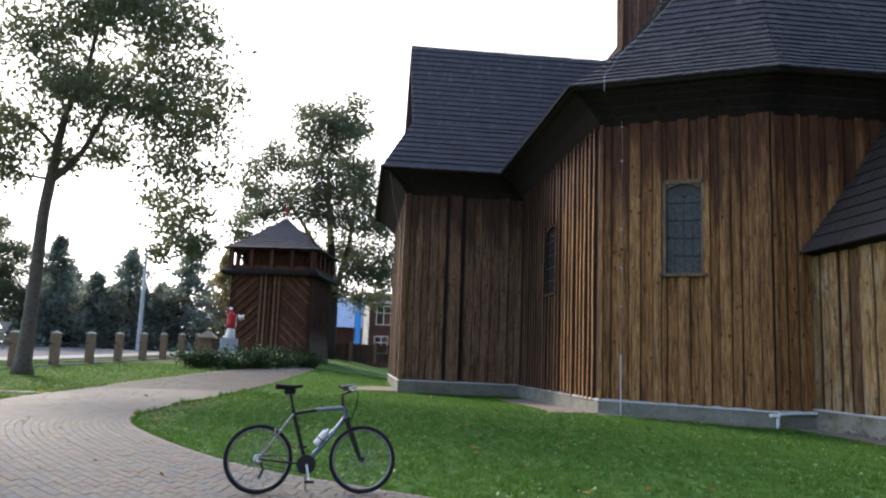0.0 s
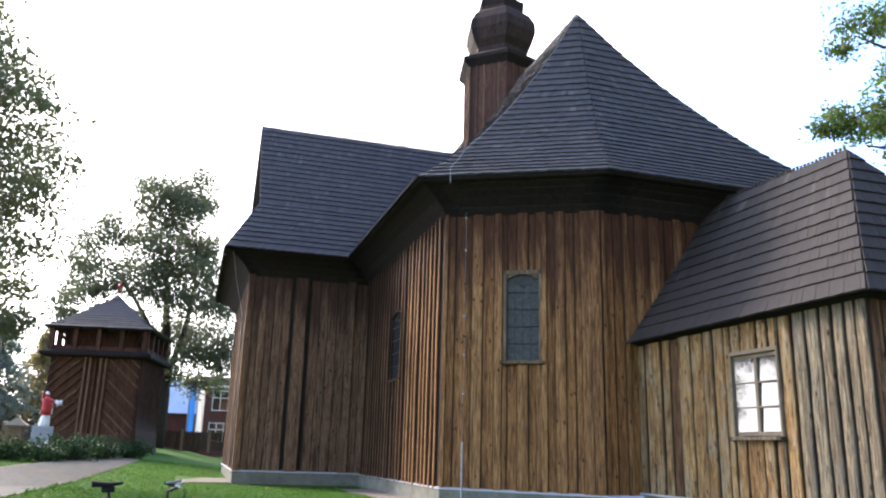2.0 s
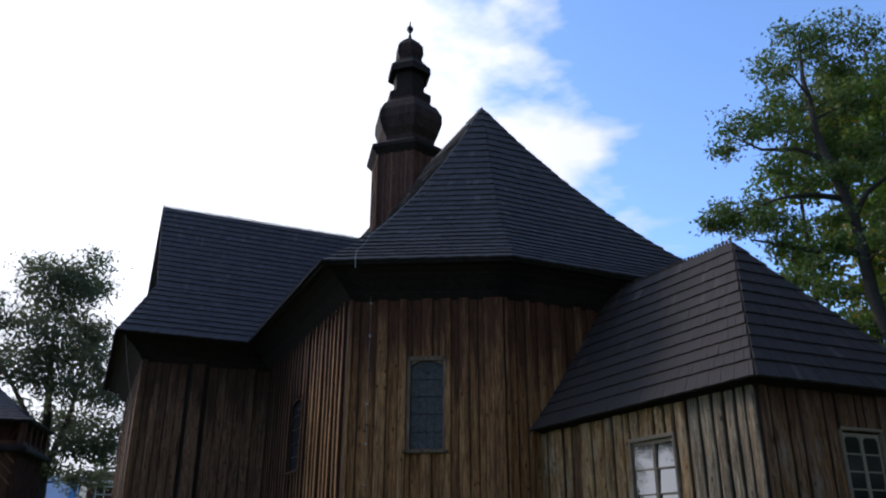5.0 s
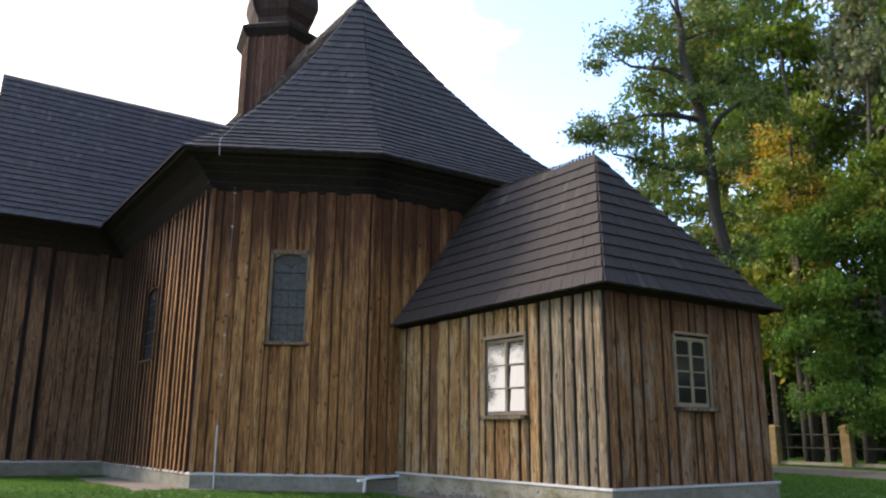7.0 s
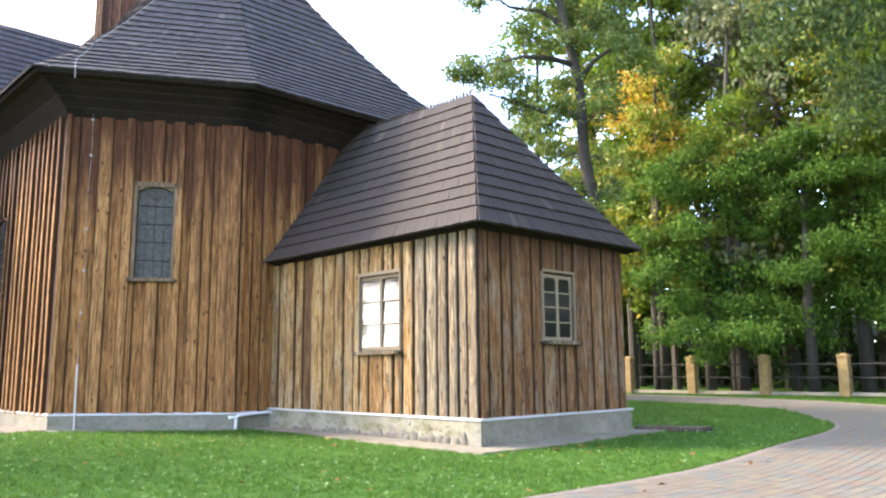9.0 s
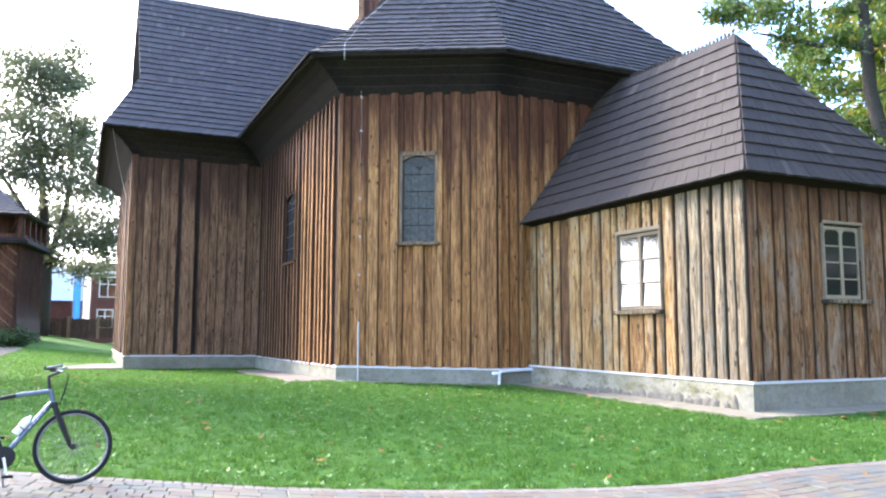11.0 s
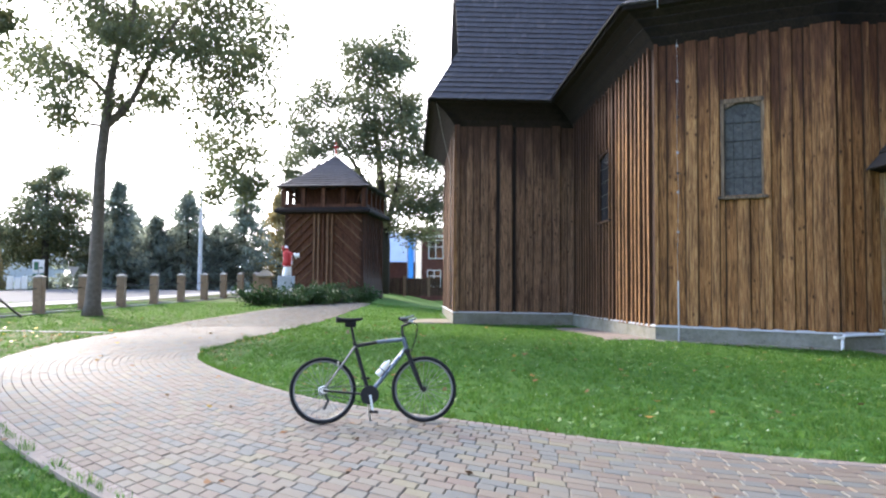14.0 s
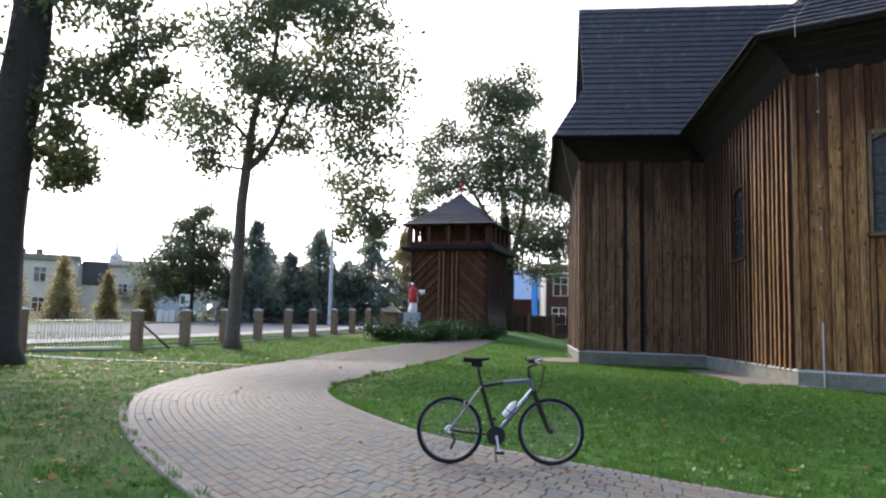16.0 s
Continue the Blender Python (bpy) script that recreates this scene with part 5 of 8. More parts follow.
    for s in (-1, 1):
        part("grip", tube([steer @ Vector((0.295, s * 0.30, 1.077)), steer @ Vector((0.345, s * 0.21, 1.072))], 0.017, 8), M["black"], b)
        part("bar_end", tube([steer @ Vector((0.30, s * 0.30, 1.077)), steer @ Vector((0.37, s * 0.31, 1.085)), steer @ Vector((0.44, s * 0.29, 1.105))], 0.012, 7), M["rim_grey"], b)
        part("brake_lever", tube([steer @ Vector((0.37, s * 0.17, 1.06)), steer @ Vector((0.43, s * 0.2, 1.045)), steer @ Vector((0.42, s * 0.29, 1.04))], 0.007, 6), M["chrome"], b)
        part("cable", tube([steer @ Vector(v) for v in ((0.39, s * 0.14, 1.06), (0.47, s * 0.1, 1.02), (0.45, s * 0.05, 0.9), (0.40, s * 0.03, 0.74))], 0.004, 5), M["black"], b)
    # drive
    part("chainring", lathe([(0.095, -0.004), (0.098, 0.0), (0.095, 0.004)], 32), M["black_paint"], b, "black chain guard disc", m=Matrix.Translation(bb + Vector((0, -0.065, 0))) @ Matrix.Rotation(radians(90), 4, "X"))
    for s, a in ((-1, -80), (1, 100)):
        d = Vector((math.cos(radians(a)), 0, math.sin(radians(a)))) * 0.17
        o = Vector((0, s * 0.085, 0))
        part("crank", tube([bb + o, bb + d + o * 1.1], [0.014, 0.011], 7), M["chrome"], b)
        c = bb + d + Vector((0, s * 0.14, 0))
        part("pedal", box(c - Vector((0.045, 0.045, 0.012)), c + Vector((0.045, 0.045, 0.012)), bevel=0.005), M["black"], b)
    n = 24
    up = [Vector((-0.05 + math.cos(radians(90 - 180 * k / n)) * 0.09, -0.06, 0.295 + math.sin(radians(90 - 180 * k / n)) * 0.09)) for k in range(n + 1)]
    lo = [Vector((-0.53 - math.sin(math.pi * k / n) * 0.035, -0.06, R - 0.035 * math.cos(math.pi * k / n))) for k in range(n + 1)]
    part("chain", tube(up + lo, 0.005, 5, closed=True), M["iron"], b)
    part("derailleur", tube([rear + Vector((0.02, -0.06, -0.03)), rear + Vector((0.05, -0.06, -0.1)), rear + Vector((0.01, -0.06, -0.19))], 0.014, 6), M["iron"], b)
    part("kickstand", tube([Vector((-0.06, 0.03, 0.27)), Vector((-0.04, 0.1, 0.12)), Vector((-0.02, 0.16, 0.0))], [0.013, 0.012, 0.014], 8), M["chrome"], b, "bare metal kickstand")
    # bottle on the down tube
    ax = (head_lo - bb).normalized()
    nrm = Vector((-ax.z, 0, ax.x))
    c0 = bb.lerp(head_lo, 0.34) + nrm * 0.058
    bottle = part("bottle", lathe([(0.03, 0), (0.034, 0.006), (0.034, 0.05), (0.031, 0.06), (0.034, 0.075), (0.034, 0.14), (0.028, 0.165), (0.014, 0.175), (0.012, 0.2)], 14), M["white"], b, "white drinking bottle",
                  m=Matrix.Translation(c0) @ ax.to_track_quat("Z", "Y").to_matrix().to_4x4(), smooth=True)
    part("cage", tube([(0.036 * math.cos(a), 0.036 * math.sin(a), 0.07) for a in [k * math.tau / 12 for k in range(12)]], 0.005, 5, closed=True), M["black"], bottle)

    def wheel(centre, m, cogs):
        w = part("wheel", lathe([(0.026, -0.03), (0.03, -0.01), (0.02, 0.0), (0.03, 0.01), (0.026, 0.03)], 12), M["iron"], b, m=m @ Matrix.Translation(centre) @ Matrix.Rotation(radians(90), 4, "X"))
        ring = lambda r: [(r * math.cos(k * math.tau / 48), r * math.sin(k * math.tau / 48), 0) for k in range(48)]
        part("tyre", tube(ring(R - 0.019), 0.019, 8, closed=True), M["black"], w, "black rubber tyre", smooth=True)
        part("rim", tube(ring(R - 0.045), 0.01, 6, closed=True), M["rim_grey"], w, "dull grey alloy rim", smooth=True)
        bm = bmesh.new()
        for k in range(28):
            a = k * math.tau / 28
            e = a + (0.35 if k % 2 else -0.35)
            s = 0.024 if (k // 2) % 2 else -0.024
            add_rod(bm, (0.024 * math.cos(e), 0.024 * math.sin(e), s), ((R - 0.05) * math.cos(a), (R - 0.05) * math.sin(a), 0), 0.0022, sides=4, caps=False)
        part("spokes", bm, M["rim_grey"], w, "thin steel spokes")
        if cogs:
            part("cassette", lathe([(0.05, 0.03), (0.048, 0.04), (0.03, 0.055)], 20), M["chrome"], w)
        part("valve_reflector", box((0.2, -0.018, -0.008), (0.24, 0.018, 0.008)), M["ochre_post"], w)

    wheel(rear, Matrix.Identity(4), True)
    wheel(front, steer, False)
    return b


bicycle()

# ---------------------------------------------------------------- the bell tower
def bell_tower():
    t = thing("bell_tower", "dark timber bell tower with chevron boards and a shingled roof", "bell tower", (-5.0, 55.0, 0.85), -10)
    h = 2.73
    # body with a flared skirt
    part("body", lathe([(h * 1.56, -0.4), (h * 1.50, 0.1), (h * 1.44, 1.4), (h * 1.414, 2.6), (h * 1.40, 5.7)], 4, radians(45)), M["tower_wood"], t, "dark red-brown boarded shaft")
    for sx in (-1, 1):
        for k in range(11):
            z = -0.6 + k * 0.62
            a, b = Vector((sx * 0.75, -h - 0.06, z + 1.75)), Vector((sx * (h - 0.1), -h - 0.06, z))
            lo, hi = 0.15, 5.55
            if b.z < lo:
                a2 = (lo - b.z) / (a.z - b.z)
                b = b.lerp(a, a2)
            if a.z > hi:
                a = a.lerp(b, (a.z - hi) / (a.z - b.z))
            if a.z <= b.z + 0.1:
                continue
            part("chevron_batten", tube([a, b], 0.055, 4), M["tower_trim"] if (k * 7 + sx) % 3 == 0 or (sx > 0 and k % 2) else M["tower_wood"], t)
    for k, x in enumerate((-0.62, -0.32, 0.0, 0.3, 0.6)):
        part("upright_batten", box((x - 0.07, -h - 0.13, 0.1), (x + 0.07, -h - 0.02, 5.6), bevel=0.01), M["tower_trim"] if k != 2 else M["tower_wood"], t)
    for k in range(14):
        y = -h + 0.2 + k * 0.42
        part("upright_board", box((h - 0.02, y, 0.4), (h + 0.07, y + 0.12, 5.6)), M["tower_wood"], t)
    part("ledge", lathe([(4.45, 5.55), (4.62, 5.62), (4.62, 5.78), (4.3, 5.95)], 4, radians(45)), M["soffit"], t, "dark moulded ledge")
    # open gallery
    for sx, sy, along in ((0, -1, 0), (1, 0, 1), (0, 1, 0), (-1, 0, 1)):
        for k in range(5):
            u = -2.75 + k * 1.375
            x, y = (u, sy * 2.8) if not along else (sx * 2.8, u)
            part("post", box((x - 0.14, y - 0.14, 5.9), (x + 0.14, y + 0.14, 7.4), bevel=0.02), M["tower_wood"], t)
            if k < 4:
                uu = u + 0.6875
                bm = bmesh.new()
                n = 8
                arc = [(0.56 * math.cos(math.pi * i / n), 0.42 * math.sin(math.pi * i / n)) for i in range(n + 1)]
                lo = [bm.verts.new((uu + a, sy * 2.8, 6.85 + b) if not along else (sx * 2.8, uu + a, 6.85 + b)) for a, b in arc]
                up = [bm.verts.new((uu + a, sy * 2.8, 7.45) if not along else (sx * 2.8, uu + a, 7.45)) for a, b in arc]
                for i in range(n):
                    bm.faces.new((lo[i], lo[i + 1], up[i + 1], up[i]))
                bmesh.ops.solidify(bm, geom=bm.faces[:], thickness=0.1)
                part("arch", bm, M["tower_wood"], t)
        lo, hi = ((-2.9, sy * 2.8 - 0.08, 5.9), (2.9, sy * 2.8 + 0.08, 6.2)) if not along else ((sx * 2.8 - 0.08, -2.9, 5.9), (sx * 2.8 + 0.08, 2.9, 6.2))
        part("parapet", box(lo, hi), M["tower_wood"], t)
    roof = part("roof", lathe([(4.5, 7.28), (4.5, 7.36), (3.4, 7.85), (1.9, 8.75), (0.12, 9.85), (0.05, 10.0)], 4, radians(45)), M["shingle"], t, "dark shingled pyramid roof")
    for k in range(4):
        a = radians(45 + 90 * k)
        c = [Vector((r * math.cos(a + d), r * math.sin(a + d), z)) for r, z in ((4.5, 7.36), (0.12, 9.85)) for d in (0, math.pi / 2)]
        shingled_slope(roof, (c[0], c[1], c[3], c[2]), M["shingle"], 12, 0.2, flared(0.72), 90 + k)
    # unseen core and struts, added to block the bright sky behind the arches
    part("bell_chamber", box((-2.3, -2.0, 5.8), (2.3, 2.3, 7.4)), M["tower_wood"], t, "added dark core closing the gallery openings")
    for sx, sy in ((-1, -1), (1, -1), (1, 1), (-1, 1)):
        part("bell_frame", tube([(sx * 1.8, sy * 1.8, 5.9), (sx * 2.6, sy * 2.6, 7.35)], 0.08, 4), M["tower_wood"], t)
    part("bell", lathe([(0.5, 6.1), (0.46, 6.2), (0.34, 6.5), (0.28, 6.85), (0.1, 6.95)], 20), M["iron"], t, "dark bell behind the arches")
    part("cross", box((-0.03, -0.03, 9.9), (0.03, 0.03, 10.9)), M["red"], t, "small red-brown cross")
    part("cross_arm", box((-0.2, -0.03, 10.5), (0.2, 0.03, 10.57)), M["red"], t)
    return t


bell_tower()

# ---------------------------------------------------------------- statue on its pedestal, among junipers
ped = thing("pedestal", "polished grey granite pedestal for a statue", "pedestal", (-6.9, 46.2, 0.55))
part("block", box((-0.45, -0.4, -0.2), (0.45, 0.4, 1.55), bevel=0.03), M["granite"], ped)
part("base", box((-0.55, -0.5, -0.25), (0.55, 0.5, 0.25), bevel=0.03), M["granite"], ped)
bm = lathe([(0.27, 0), (0.27, 0.2), (0.22, 0.55), (0.19, 0.95), (0.22, 1.25), (0.19, 1.42), (0.07, 1.5), (0.085, 1.57), (0.1, 1.65), (0.08, 1.75), (0.02, 1.79)], 18)
add_rod(bm, (-0.15, -0.06, 1.36), (-0.2, -0.24, 1.75), 0.07, 0.05, 10)
add_rod(bm, (0.12, -0.05, 1.36), (0.42, -0.2, 1.28), 0.085, 0.06, 10)
lathe([(0.3, 0.62), (0.27, 0.9), (0.26, 1.2), (0.24, 1.4), (0.12, 1.49)], 18, 0.1, bm)
add_rod(bm, (0.4, -0.2, 1.32), (0.62, -0.16, 1.12), 0.06, 0.17, 10)
add_rod(bm, (0.62, -0.16, 1.12), (0.7, -0.14, 1.36), 0.16, 0.03, 10)
for v in bm.verts:
    v.co.x += 0.05 * math.sin(v.co.z * 2.2) + 0.02 * math.sin(v.co.z * 17 + v.co.y * 9)
me = mesh_from("statue", bm, M["white"], True)
me.materials.append(M["red"])
for p in me.polygons:
    c = p.center
    p.material_index = 1 if 0.62 < c.z < 1.62 and -0.35 < c.x < 0.3 else 0
statue = tagged(new("statue", me), "white statue with a red cloak on a granite pedestal", "statue")
statue.matrix_basis = Matrix.Translation((-6.9, 46.2, 2.1))

# ---------------------------------------------------------------- street fence
FENCE = [(-15.3, 29.7), (-14.95, 33.2), (-14.35, 36.1), (-13.75, 39.0), (-13.15, 42.0), (-12.6, 44.9), (-12.1, 47.9), (-11.6, 50.6), (-11.1, 53.2), (-10.6, 56.0)]


def brick_pillar(w=0.37, h=1.5):
    t = thing("gate_pillar", "tan brick fence pillar with a flat cap", "pillar", group="street fence pillars")
    part("shaft", box((-w / 2, -w / 2, -0.3), (w / 2, w / 2, h), bevel=0.015), M["brick_post"], t)
    part("cap", lathe([(w * 0.78, h), (w * 0.8, h + 0.05), (w * 0.2, h + 0.13)], 4, radians(45)), M["concrete"], t)
    return t


proto = brick_pillar()
proto.matrix_basis = Matrix.Translation((*FENCE[0], ground_z(*FENCE[0])))
for p in FENCE[1:]:
    copy_thing(proto, Matrix.Translation((*p, ground_z(*p))))
copy_thing(proto, Matrix.Translation((-17.9, 26.3, ground_z(-17.9, 26.3))))


def iron_panel(a, b, bars, mat, label, name, h=1.15):
    """A railing between two pillars."""
    a, b = Vector((*a, ground_z(*a))), Vector((*b, ground_z(*b)))
    t = thing(name, label, "fence", a, group="railings of the street fence")
    d = b - a
    for z in (0.15, h - 0.1):
        part("rail", tube([Vector((0, 0, z)) + d * 0.06, Vector((0, 0, z)) + d * 0.94], 0.022, 5), mat, t)
    part("kerb", box((-0.1, 0, -0.2), (0.1, d.length, 0.12), bevel=0.02), M["concrete"], t, "low concrete kerb", m=Matrix.Rotation(math.atan2(-d.x, d.y), 4, "Z"))
    for k in range(bars):
        p = d * (0.08 + 0.84 * k / max(1, bars - 1))
        part("bar", tube([p + Vector((0, 0, 0.1)), p + Vector((0, 0, h))], 0.012, 4), mat, t)
    return t


for a, b in zip(FENCE, FENCE[1:]):
    iron_panel(a, b, 0, M["iron"], "two dark iron rails between brick pillars", "railing")
M["pale_iron"] = plain("pale_grey_gate_paint", (0.5, 0.5, 0.5), 0.5, 0.2, var=0.15)
iron_panel((-17.7, 26.5), (-15.5, 29.4), 26, M["pale_iron"], "closed pale metal gate with upright bars", "gate", 1.25)
g0 = Vector((-15.3, 29.9, 0.15))
brace = thing("brace", "dark diagonal steel brace behind the gate pillar", "brace", g0)
part("strut", tube([(0.1, 0.1, 1.0), (0.75, 1.1, 0.05)], 0.045, 6), M["iron"], brace)

# ---------------------------------------------------------------- fence by the wood
def ochre_post():
    t = thing("fence_post", "ochre concrete fence post", "fence post", group="fence by the wood")
    part("shaft", box((-0.22, -0.22, -0.2), (0.22, 0.22, 1.7), bevel=0.03), M["ochre_post"], t)
    part("cap", lathe([(0.34, 1.7), (0.34, 1.76), (0.08, 1.86)], 4, radians(45)), M["ochre_post"], t)
    return t


WOOD_FENCE = [(34.0, 36.4), (34.5, 33.0), (34.9, 29.7), (35.15, 26.3), (35.4, 22.9), (35.75, 19.55), (36.25, 16.2), (36.7, 12.9), (37.1, 9.6), (37.5, 6.3), (37.9, 3.0)]
po_ = ochre_post()
po_.matrix_basis = Matrix.Translation((*WOOD_FENCE[0], ground_z(*WOOD_FENCE[0])))
for p in WOOD_FENCE[1:]:
    copy_thing(po_, Matrix.Translation((*p, ground_z(*p))))
for a, b in zip(WOOD_FENCE, WOOD_FENCE[1:]):
    a3, b3 = Vector((*a, ground_z(*a))), Vector((*b, ground_z(*b)))
    t = thing("rail_fence", "dark rail fence between ochre posts", "fence", a3, group="panels of the wood fence")
    d = b3 - a3
    for z in (0.8, 1.4):
        part("rail", tube([Vector((0, 0, z)), d + Vector((0, 0, z))], 0.028, 4), M["bark_dark"], t)
    part("kerb", tube([Vector((0, 0, 0.05)), d + Vector((0, 0, 0.05))], 0.13, 4), M["slab_stone"], t, "tan kerb under the fence")

# ---------------------------------------------------------------- houses beyond
def window_unit(owner, x, z, w, h, y=0.0, frame="white"):
    win = part("window", box((x, y - 0.05, z), (x + w, y + 0.05, z + h)), M["glass"], owner, "window with pale frames")
    for lo, hi in (((x - 0.08, z - 0.08), (x + w + 0.08, z)), ((x - 0.08, z + h), (x + w + 0.08, z + h + 0.08)), ((x - 0.08, z), (x, z + h)), ((x + w, z), (x + w + 0.08, z + h)), ((x + w / 2 - 0.04, z), (x + w / 2 + 0.04, z + h)), ((x, z + h * 0.62), (x + w, z + h * 0.62 + 0.07))):
        part("window_frame", box((lo[0], y - 0.1, lo[1]), (hi[0], y + 0.0, hi[1])), M[frame], win)


M["pale_render"] = plain("pale_blue_render", (0.55, 0.62, 0.68), 0.85, var=0.08, scale=0.6)
hall = thing("apartment_house", "two-storey beige stucco house across the street", "house", (-53.5, 72.6, 1.2), 31.5)
part("wall", box((0, 0, -1), (7.2, 9, 6.2)), M["stucco"], hall)
part("wing", box((7.2, 1.2, -1), (14.2, 9, 5.6)), M["stucco"], hall, "plain beige side wing")
part("roof", box((-0.2, -0.2, 6.2), (7.4, 9.2, 6.55), bevel=0.06), M["concrete"], hall)
part("roof", box((7.3, 1.0, 5.6), (14.4, 9.2, 5.85), bevel=0.06), M["concrete"], hall)
part("dormer", box((7.6, 0.9, 3.6), (10.2, 3, 6.1), bevel=0.05), M["asphalt"], hall, "grey slated dormer block")
for x in (1.4, 3.0):
    part("chimney", box((x, 3, 6.5), (x + 0.6, 3.8, 7.3)), M["brick_post"], hall)
for x in (0.9, 3.1, 5.3):
    for z in (0.6, 3.7):
        window_unit(hall, x, z, 1.1, 1.5)
for x in (11.2, 12.8):
    window_unit(hall, x, 2.6, 0.9, 1.2, 1.2)

part("cupola", lathe([(0.7, 0), (0.7, 1.0), (0.85, 1.05), (0.15, 1.6), (0.04, 3.4)], 8), M["pale_iron"], hall, "small pale cupola with a spike", m=Matrix.Translation((10.9, 3.2, 5.8)))
part("parapet", box((10.3, 1.0, 5.85), (14.3, 1.25, 6.4), bevel=0.03), M["stucco"], hall)
part("balcony", box((10.6, 0.3, 2.2), (13.9, 1.2, 2.4), bevel=0.02), M["concrete"], hall, "grey balcony slab")
part("cornice", box((-0.25, -0.3, 5.95), (7.3, 0.0, 6.2), bevel=0.04), M["concrete"], hall)
for k in range(12):
    part("baluster", box((10.65 + k * 0.28, 0.34, 2.4), (10.71 + k * 0.28, 0.4, 3.2)), M["iron"], hall)
part("downpipe", rod((7.1, -0.08, -0.6), (7.1, -0.08, 6.0), 0.06), M["pale_iron"], hall)

pale_house = thing("pale_house", "pale blue rendered house behind the street trees", "house", (-40.5, 78.5, 1.0), 24)
part("wall", box((0, 0, -1), (6.0, 7, 5.8)), M["pale_render"], pale_house)
part("roof", box((-0.3, -0.3, 5.8), (6.3, 7.3, 6.2), bevel=0.08), M["concrete"], pale_house)
for x in (1.0, 3.6):
    window_unit(pale_house, x, 3.2, 1.1, 1.5)

brick = thing("brick_house", "dark red brick house with white windows", "house", (1.4, 75.3, 0.8))
part("wall", box((0, 0, -0.5), (9, 8, 6.3)), M["brickwall"], brick)
part("band", box((-0.08, -0.1, 5.6), (9.1, 0, 5.85)), M["white"], brick, "pale cornice band")
part("roof", box((-0.2, -0.2, 6.3), (9.2, 8.2, 6.6)), M["asphalt"], brick)
for x in (0.7, 3.0, 5.4):
    window_unit(brick, x, 3.6, 1.3, 1.7)
window_unit(brick, 0.6, 0.9, 1.2, 1.5)
M["pale_roof"] = plain("pale_blue_metal_roof", (0.45, 0.52, 0.6), 0.4, 0.3, var=0.12, scale=1.0)
shed = thing("low_house", "low house with a pale metal roof", "house", (-5.5, 79.0, 0.8))
part("wall", box((0, 0, -0.5), (7, 6, 3.4)), M["brickwall"], shed)
bm = bmesh.new()
vs = [bm.verts.new(v) for v in ((-0.4, -0.5, 3.3), (7.4, -0.5, 3.3), (7.4, 3, 6.6), (-0.4, 3, 6.6), (7.4, 6.5, 3.3), (-0.4, 6.5, 3.3))]
bm.faces.new((vs[0], vs[1], vs[2], vs[3]))
bm.faces.new((vs[3], vs[2], vs[4], vs[5]))
part("roof", bm, M["pale_roof"], shed, "pale blue-grey metal roof")
window_unit(shed, 2.2, 1.0, 1.2, 1.4)
M["sky_blue"] = plain("light_blue_cloth", (0.12, 0.36, 0.7), 0.7, var=0.12, scale=2)
for x, mt, nm in ((0.05, "sky_blue", "light blue banner hanging from a pole"), (0.75, "white", "white banner hanging from a pole")):
    ban = thing("banner", nm, "banner", (x, 70.0, 0.9), group="banners on poles")
    part("pole", tube([(0, 0, 0), (0, 0, 5.4)], 0.035, 6), M["wire"], ban)
    bm = bmesh.new()
    vs = [[bm.verts.new((0.04 + 0.5 * i / 4, 0.06 * math.sin(i * 2 + z), z)) for i in range(5)] for z in (1.4, 2.3, 3.3, 4.3, 5.3)]
    for a, b in zip(vs, vs[1:]):
        for i in range(4):
            bm.faces.new((a[i], a[i + 1], b[i + 1], b[i]))
    bmesh.ops.solidify(bm, geom=bm.faces[:], thickness=0.01)
    part("cloth", bm, M[mt], ban)
# dark board fence between the tower and the church
for k in range(5):
    pf = thing("board_fence", "dark upright board fence near the houses", "fence", (-2.2 + k * 2.05, 66.0, 0.85), group="dark board fence")
    for j in range(10):
        part("plank", box((j * 0.2, 0, 0), (j * 0.2 + 0.17, 0.03, 1.45 + 0.04 * (j % 2))), M["fence_wood"], pf)
    part("post", box((-0.12, -0.06, -0.1), (0.1, 0.12, 1.65)), M["brick_post"], pf)

pole = thing("flagpole", "tall pale tapered flagpole", "flagpole", (-17.3, 66.0, 1.0))
part("shaft", rod((0, 0, 0), (0, 0, 8.3), 0.2, 0.12, 10), M["pale_iron"], pole)
board = thing("notice_sign", "pale green and white street sign on a post", "sign", (-26.95, 58.4, ground_z(-26.95, 58.4)), 22)
part("post", rod((0, 0, -0.1), (0, 0, 2.1), 0.045), M["wire"], board)
part("plate", box((-0.38, -0.03, 1.3), (0.38, 0.0, 2.25), bevel=0.008), M["white"], board, "white plate")
part("pictogram", box((-0.3, -0.04, 1.5), (-0.02, -0.03, 2.1)), M["sign_green"], board, "green pictogram")
part("bar", box((0.06, -0.04, 1.6), (0.3, -0.03, 1.72)), M["sign_green"], board)
part("lower_plate", box((-0.38, -0.03, 0.95), (0.38, 0.0, 1.22), bevel=0.008), M["sign_green"], board, "dark green lower plate")
cone_sign = thing("road_sign", "grey back of a triangular road sign", "road sign", (-22.45, 53.8, ground_z(-22.45, 53.8)), 22)
part("post", rod((0, 0, -0.1), (0, 0, 1.75), 0.035), M["wire"], cone_sign)
part("plate", lathe([(0.45, 0), (0.45, 0.02)], 3, radians(-90)), M["wire"], cone_sign, m=Matrix.Translation((0, 0, 1.6)) @ Matrix.Rotation(radians(90), 4, "X"))
